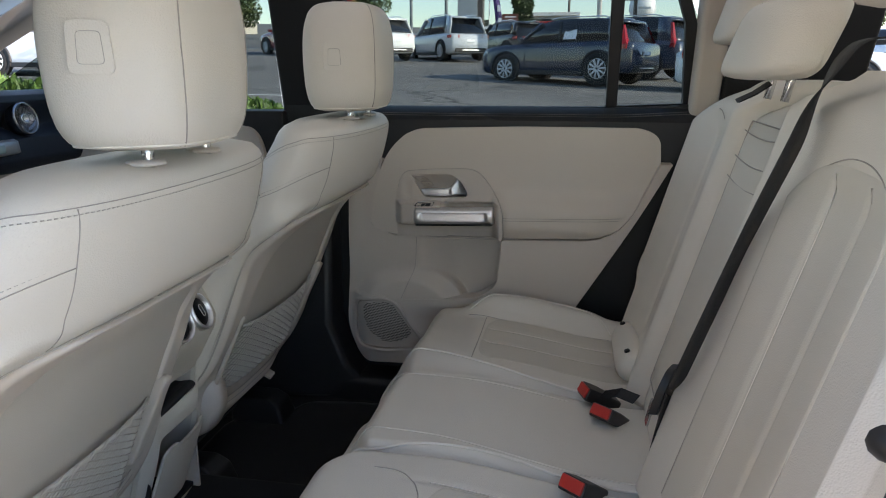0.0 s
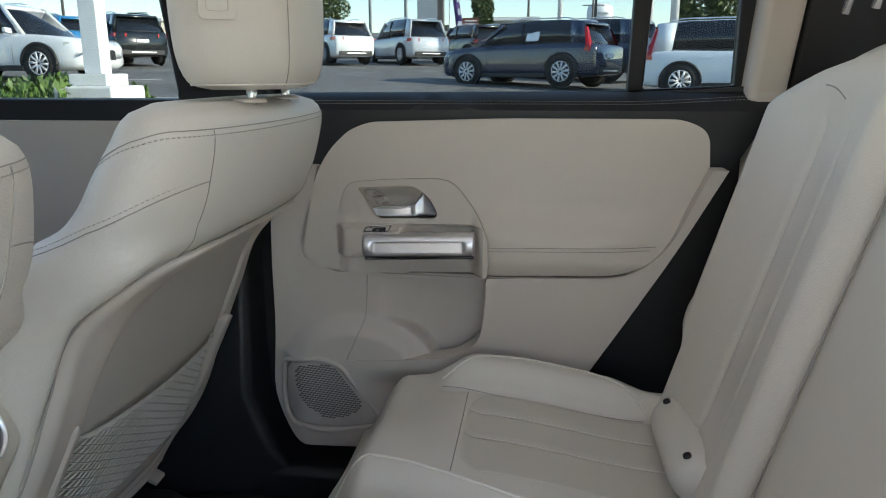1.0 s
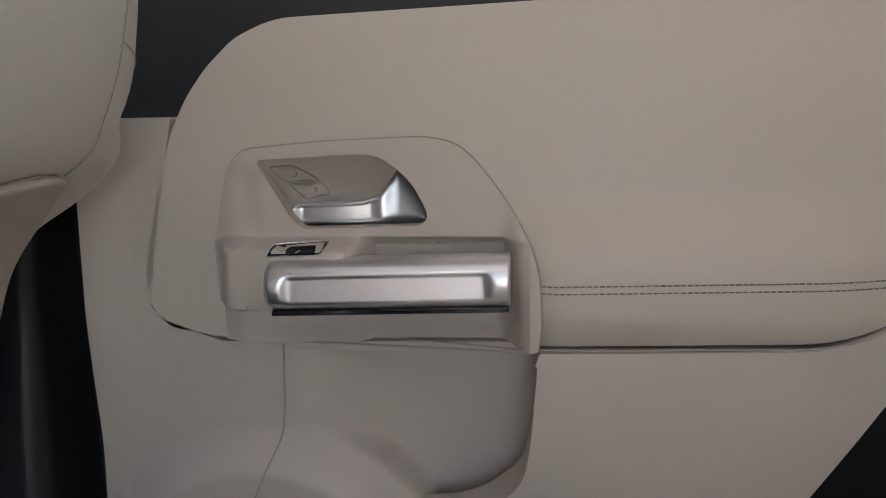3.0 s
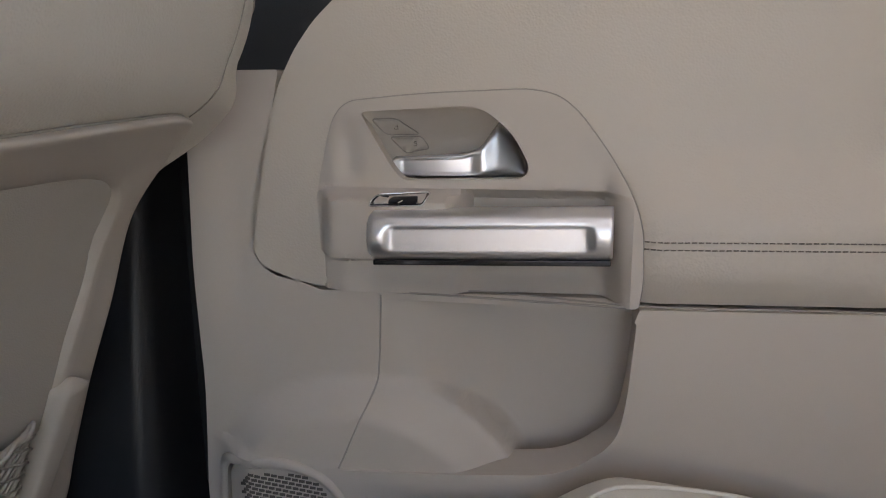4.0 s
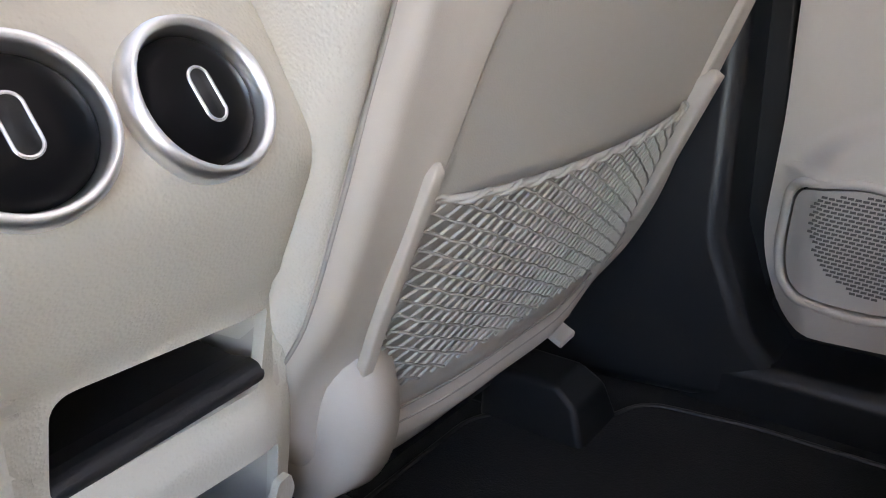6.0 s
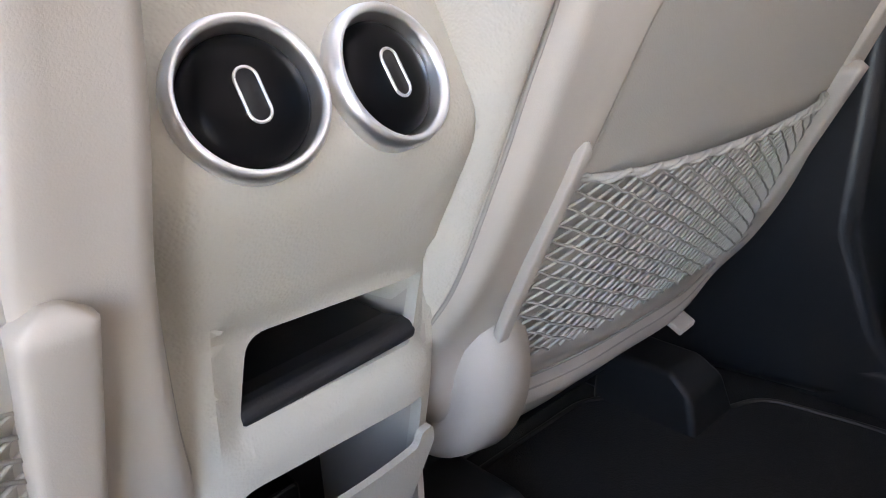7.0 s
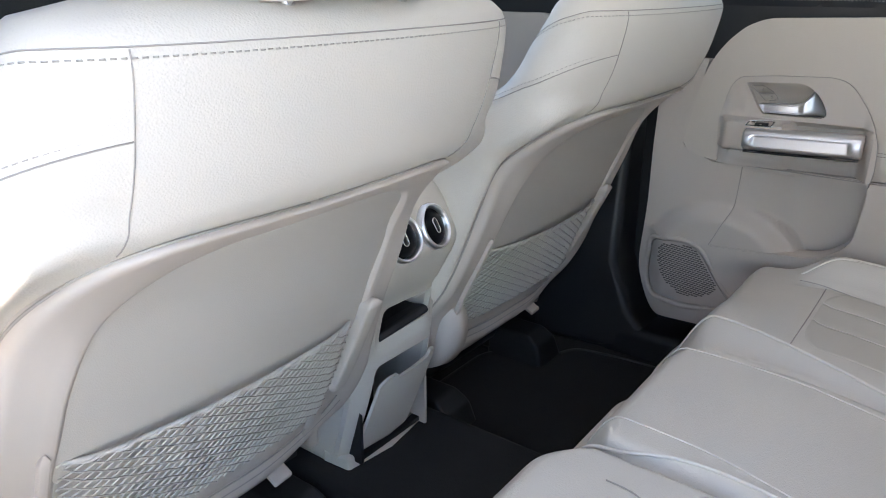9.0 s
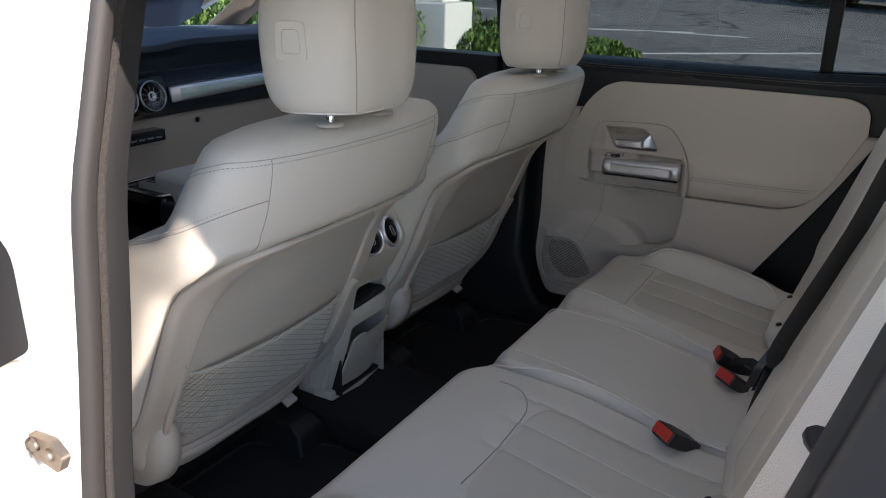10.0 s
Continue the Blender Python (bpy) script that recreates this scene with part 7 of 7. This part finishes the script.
def foliage(name, c1, c2):
    m = principled(name, c1, 0.55)
    nt = m.node_tree
    geo = nt.nodes.new("ShaderNodeNewGeometry")
    mx = nt.nodes.new("ShaderNodeMix")
    mx.data_type = "RGBA"
    mx.inputs[6].default_value, mx.inputs[7].default_value = (*c1, 1), (*c2, 1)
    nt.links.new(geo.outputs["Random Per Island"], mx.inputs[0])
    nt.links.new(mx.outputs[2], nt.nodes["Principled BSDF"].inputs["Base Color"])
    nt.nodes["Principled BSDF"].inputs["Transmission Weight"].default_value = 0.0
    return m


M_JUNIPER = foliage("juniper_leaf", (0.035, 0.085, 0.016), (0.13, 0.22, 0.045))
M_TREE = foliage("tree_leaf", (0.030, 0.060, 0.018), (0.10, 0.14, 0.04))
M_BARK = textured("bark", (0.09, 0.07, 0.055), 0.9, grain=0.8, grain_scale=30, mottle=0.3, mottle_scale=8)


def hedge():
    rnd = random.Random(4)
    bm = bmesh.new()
    x = -12.5
    while x < -4.9:
        for y in (7.2, 8.0, 8.8):
            g = ground_z(x, y)
            top = 1.38 + rnd.uniform(-0.09, 0.06)
            leaf_cloud(bm, (x + rnd.uniform(-0.1, 0.1), y + rnd.uniform(-0.15, 0.15), (g + top) / 2), (0.42, 0.5, (top - g) / 2), 520, 0.05, rnd, 0.8)
        x += 0.42
    for x, y, r, top in ((-4.2, 8.9, 0.5, 1.10), (-3.6, 9.0, 0.48, 0.98), (-3.15, 9.2, 0.42, 0.86), (-2.85, 9.35, 0.28, 0.74), (-4.1, 8.1, 0.45, 1.0)):
        g = ground_z(x, y)
        leaf_cloud(bm, (x, y, (g + top) / 2), (r, r, (top - g) / 2 + 0.02), 1300, 0.045, rnd, 0.8)
    tagged(mesh_object("hedge", bm, M_JUNIPER, smooth=False), "low spreading green juniper hedge on the lot island", "hedge", kind="stuff")


hedge()


def tree(x, y, height, crown, trunk_h, label, seed, columnar=False):
    rnd = random.Random(seed)
    g = ground_z(x, y)
    ob = tagged(empty("tree", (x, y, g)), label, "tree")
    bm = bmesh.new()
    tube_bm(spline([(x, y, g - 0.1), (x + 0.05, y, g + trunk_h * 0.6), (x, y + 0.05, g + height * 0.75)], 4), [0.16 - 0.012 * i for i in range(9)], 8, bm=bm)
    for k in range(7):
        a = rnd.uniform(0, 6.28)
        h = g + trunk_h + rnd.uniform(0, 0.4) * height
        r = crown * (0.35 if columnar else 0.7)
        tube_bm([(x, y, h), (x + r * 0.5 * math.cos(a), y + r * 0.5 * math.sin(a), h + 0.3 * crown), (x + r * math.cos(a), y + r * math.sin(a), h + 0.7 * crown)], [0.06, 0.035, 0.015], 6, bm=bm)
    part("trunk", bm, M_BARK, ob, "tapered bark trunk and limbs")
    bm = bmesh.new()
    n = 16
    for k in range(n):
        a = rnd.uniform(0, 6.28)
        t = rnd.uniform(0, 1)
        h = g + trunk_h + (height - trunk_h) * (0.1 + 0.82 * t)
        rad = crown * (0.55 if columnar else (1 - 0.55 * abs(2 * t - 0.8))) * rnd.uniform(0.35, 0.8)
        leaf_cloud(bm, (x + rad * math.cos(a), y + rad * math.sin(a), h), (crown * 0.42, crown * 0.42, crown * (0.7 if columnar else 0.36)), 330, 0.16, rnd)
    part("crown", bm, M_TREE, ob, "uneven leafy green crown", smooth=False)
    return ob


tree(7.7, 45.0, 8.2, 1.0, 1.0, "tall narrow columnar green tree", 1, True)
tree(9.4, 45.0, 8.0, 1.1, 1.0, "tall narrow columnar green tree", 2, True)
tree(12.0, 58.0, 7.4, 3.3, 1.8, "broad leafy green tree", 3)
tree(16.0, 60.0, 8.0, 3.6, 1.8, "broad leafy green tree", 4)
tree(21.0, 64.0, 6.2, 2.6, 1.5, "broad leafy green tree", 9)
tree(-3.7, 46.0, 4.3, 0.8, 1.2, "young thin-crowned tree in the lot", 5, True)
tree(-20.0, 68.0, 5.4, 2.6, 1.6, "rounded far green tree", 6)
tree(-25.0, 68.0, 4.6, 2.2, 1.4, "rounded far green tree", 7)
tree(-31.0, 66.0, 5.0, 2.6, 1.4, "rounded far green tree", 8)


def slim_pole(x, y, top, r, mat, label, arm=0.0):
    g = ground_z(x, y)
    ob = tagged(empty("lamp_pole", (x, y, g)), label, "pole")
    part("shaft", lathe_bm([(r, 0.0), (r * 0.75, top - g)], (x, y, g), (0, 0, 1), 10), mat, ob)
    if arm:
        for h in (0.3, 1.0):
            part("cross_arm", box_bm(x - arm, x + arm, y - 0.06, y + 0.06, top - h - 0.06, top - h + 0.06), mat, ob, smooth=False)
    else:
        part("lamp_head", box_bm(x - 0.3, x + 0.3, y - 0.12, y + 0.12, top, top + 0.12), mat, ob, smooth=False, bevel=0.02)
    return ob


slim_pole(-9.6, 42.0, 15.0, 0.09, M_STEEL, "slim grey lamp pole in the lot")
slim_pole(-7.6, 42.0, 14.0, 0.10, M_STEEL, "slim grey lamp pole in the lot")
slim_pole(0.6, 34.0, 14.0, 0.11, M_WHITESTEEL, "white lamp pole in the lot")
slim_pole(2.9, 46.0, 15.0, 0.08, M_DARKSTEEL, "dark lamp pole in the lot")
slim_pole(3.83, 30.0, 13.0, 0.16, M_WHITESTEEL, "thick white lamp pole in the lot")
slim_pole(4.75, 30.0, 13.0, 0.17, M_WHITESTEEL, "thick white lamp pole in the lot")
slim_pole(-1.85, 90.0, 12.5, 0.16, M_DARKSTEEL, "wooden power pole with cross arms", 1.3)
slim_pole(-6.6, 90.0, 13.5, 0.16, M_DARKSTEEL, "wooden power pole with cross arms", 1.3)
slim_pole(6.0, 98.0, 10.5, 0.16, M_DARKSTEEL, "wooden power pole with cross arms", 1.3)
slim_pole(-48.0, 72.0, 14.0, 0.16, M_DARKSTEEL, "wooden power pole with cross arms", 1.3)
slim_pole(-33.0, 66.0, 9.8, 0.12, M_DARKSTEEL, "dark lamp pole far off", 0.6)


def pylon():
    x, y = -5.95, 40.0
    g = ground_z(x, y)
    ob = tagged(empty("sign_pylon", (x, y, g)), "tall grey box-section sign pylon", "pylon")
    part("column", box_bm(x - 0.62, x + 0.42, y - 0.4, y + 0.4, g, 16.0), M_STEEL, ob, "light grey column", smooth=False, bevel=0.02)
    part("column_edge", box_bm(x + 0.425, x + 0.70, y - 0.38, y + 0.38, g, 16.0), M_DARKSTEEL, ob, "dark column edge", smooth=False)


pylon()


def banner():
    x, y = -4.45, 38.0
    g = ground_z(x, y)
    ob = tagged(empty("banner_flag", (x, y, g)), "tall purple and white feather banner on a pole", "banner")
    part("pole", lathe_bm([(0.03, 0), (0.02, 5.5)], (x - 0.25, y, g), (0, 0, 1), 8), M_WHITESTEEL, ob)
    purple = textured("purple_banner", (0.16, 0.10, 0.30), 0.7, mottle=0.5, mottle_scale=2.2)
    cloth = grid_bm(lambda a, b: (x - 0.24 + 0.42 * b * (1 - 0.6 * a) + 0.05 * math.sin(7 * a) + 0.55 * (1 - a) * 0.6, y + 0.06 * math.sin(9 * a + 3 * b), g + 0.6 + 4.8 * a), 20, 5)
    bmesh.ops.solidify(cloth, geom=cloth.faces[:], thickness=0.01)
    part("cloth", cloth, purple, ob, "purple banner cloth")
    for k in range(7):
        z = g + 1.0 + 0.6 * k
        part("white_patch", box_bm(x - 0.05 + 0.3 * (1 - k / 7), x + 0.13 + 0.3 * (1 - k / 7), y - 0.10, y - 0.085, z, z + 0.30), M_CARD, ob, smooth=False)


banner()


def brown_sign():
    x, y = -4.3, 45.0
    g = ground_z(x, y)
    ob = tagged(empty("road_sign", (x, y, g)), "brown road sign with pale unreadable lines", "sign")
    brown = textured("brown_sign", (0.16, 0.045, 0.03), 0.5, mottle=0.08)
    part("board", box_bm(x - 0.50, x + 0.46, y - 0.03, y + 0.03, 3.85, 4.50), brown, ob, "brown board", smooth=False)
    for sx in (-0.3, 0.3):
        part("leg", box_bm(x + sx - 0.04, x + sx + 0.04, y + 0.03, y + 0.10, g, 4.4), M_STEEL, ob, smooth=False)
    for z, w in ((4.34, 0.34), (4.17, 0.16), (4.0, 0.34)):
        part("text_bar", box_bm(x - w, x + w, y - 0.036, y - 0.031, z - 0.04, z + 0.04), M_CARD, ob, smooth=False)


brown_sign()


def low_building(x0, x1, y, top, label, wall, red=False):
    g = ground_z((x0 + x1) / 2, y)
    ob = tagged(empty("building", ((x0 + x1) / 2, y, g)), label, "building")
    part("wall", box_bm(x0, x1, y, y + 14, g - 0.5, top), wall, ob, smooth=False)
    part("roof", box_bm(x0 - 0.3, x1 + 0.3, y - 0.3, y + 14.3, top, top + 0.35), M_PLASTER, ob, "pale roof edge", smooth=False)
    n = max(2, int((x1 - x0) / 5))
    for k in range(n):
        cx = x0 + (x1 - x0) * (k + 0.5) / n
        w = part("window", box_bm(cx - 1.2, cx + 1.2, y - 0.06, y + 0.05, g + 1.0, g + 2.5), M_CARGLASS, ob, "dark window", smooth=False)
        part("sill", box_bm(cx - 1.3, cx + 1.3, y - 0.12, y, g + 0.92, g + 1.0), M_PLASTER, w, smooth=False)
    if red:
        part("sign_shape", box_bm(x1 - 4.2, x1 - 2.4, y - 0.15, y - 0.05, top - 1.2, top - 0.5), M_TAIL, ob, "plain red sign shape", smooth=False)


M_TANWALL = textured("tan_wall", (0.48, 0.44, 0.37), 0.85, grain=0.2, grain_scale=6, mottle=0.05)
low_building(-5.4, -0.8, 80.0, 6.6, "low pale commercial building far across the lot", M_TANWALL, True)
low_building(-16.0, -6.2, 100.0, 6.3, "low tan building far across the lot", M_TANWALL)
low_building(-78.0, -44.0, 84.0, 7.2, "long low tan building far across the lot", M_TANWALL)


def water_tower():
    x, y = 21.3, 300.0
    ob = tagged(empty("water_tower", (x, y, 12.0)), "white water tower far beyond the lot", "water tower")
    part("tank", lathe_bm([(0.0, 5.0), (3.0, 4.6), (4.6, 3.6), (5.0, 2.0), (5.0, 0.0), (4.2, -1.6), (2.2, -2.8), (1.8, -3.4), (0.0, -3.4)], (x, y, 22.0), (0, 0, 1), 28), M_WHITESTEEL, ob, "white tank")
    part("stem", lathe_bm([(2.6, 0.0), (1.7, 6.0), (1.7, 13.0)], (x, y, 9.0), (0, 0, 1), 20), M_WHITESTEEL, ob, "white stem")
    part("text_bar", box_bm(x - 2.6, x + 2.6, y - 5.06, y - 4.95, 22.4, 23.2), M_STEEL, ob, smooth=False)


water_tower()


def billboard():
    x, y = -21.4, 60.0
    g = ground_z(x, y)
    ob = tagged(empty("billboard", (x, y, g)), "yellow advertising board with plain brown and red shapes", "billboard")
    yel = textured("yellow_board", (0.48, 0.28, 0.09), 0.6, mottle=0.05)
    brn = textured("brown_shape", (0.28, 0.09, 0.03), 0.6, mottle=0.2)
    part("board", box_bm(x - 3.1, x + 3.1, y - 0.15, y + 0.15, 6.0, 11.0), yel, ob, "yellow board", smooth=False)
    for cx in (-1.2, 1.3):
        part("brown_shape", lathe_bm([(0.0, 0.12), (0.9, 0.1), (1.0, 0.0)], (x + cx, y - 0.15, 7.6), (0, -1, 0), 24), brn, ob)
    part("red_shape", box_bm(x + 1.9, x + 2.8, y - 0.2, y - 0.15, 6.3, 7.1), M_TAIL, ob, smooth=False)
    for cx in (-1.5, 1.5):
        part("leg", lathe_bm([(0.18, 0.0), (0.18, 6.5 - g)], (x + cx, y + 0.3, g), (0, 0, 1), 10), M_DARKSTEEL, ob)


billboard()
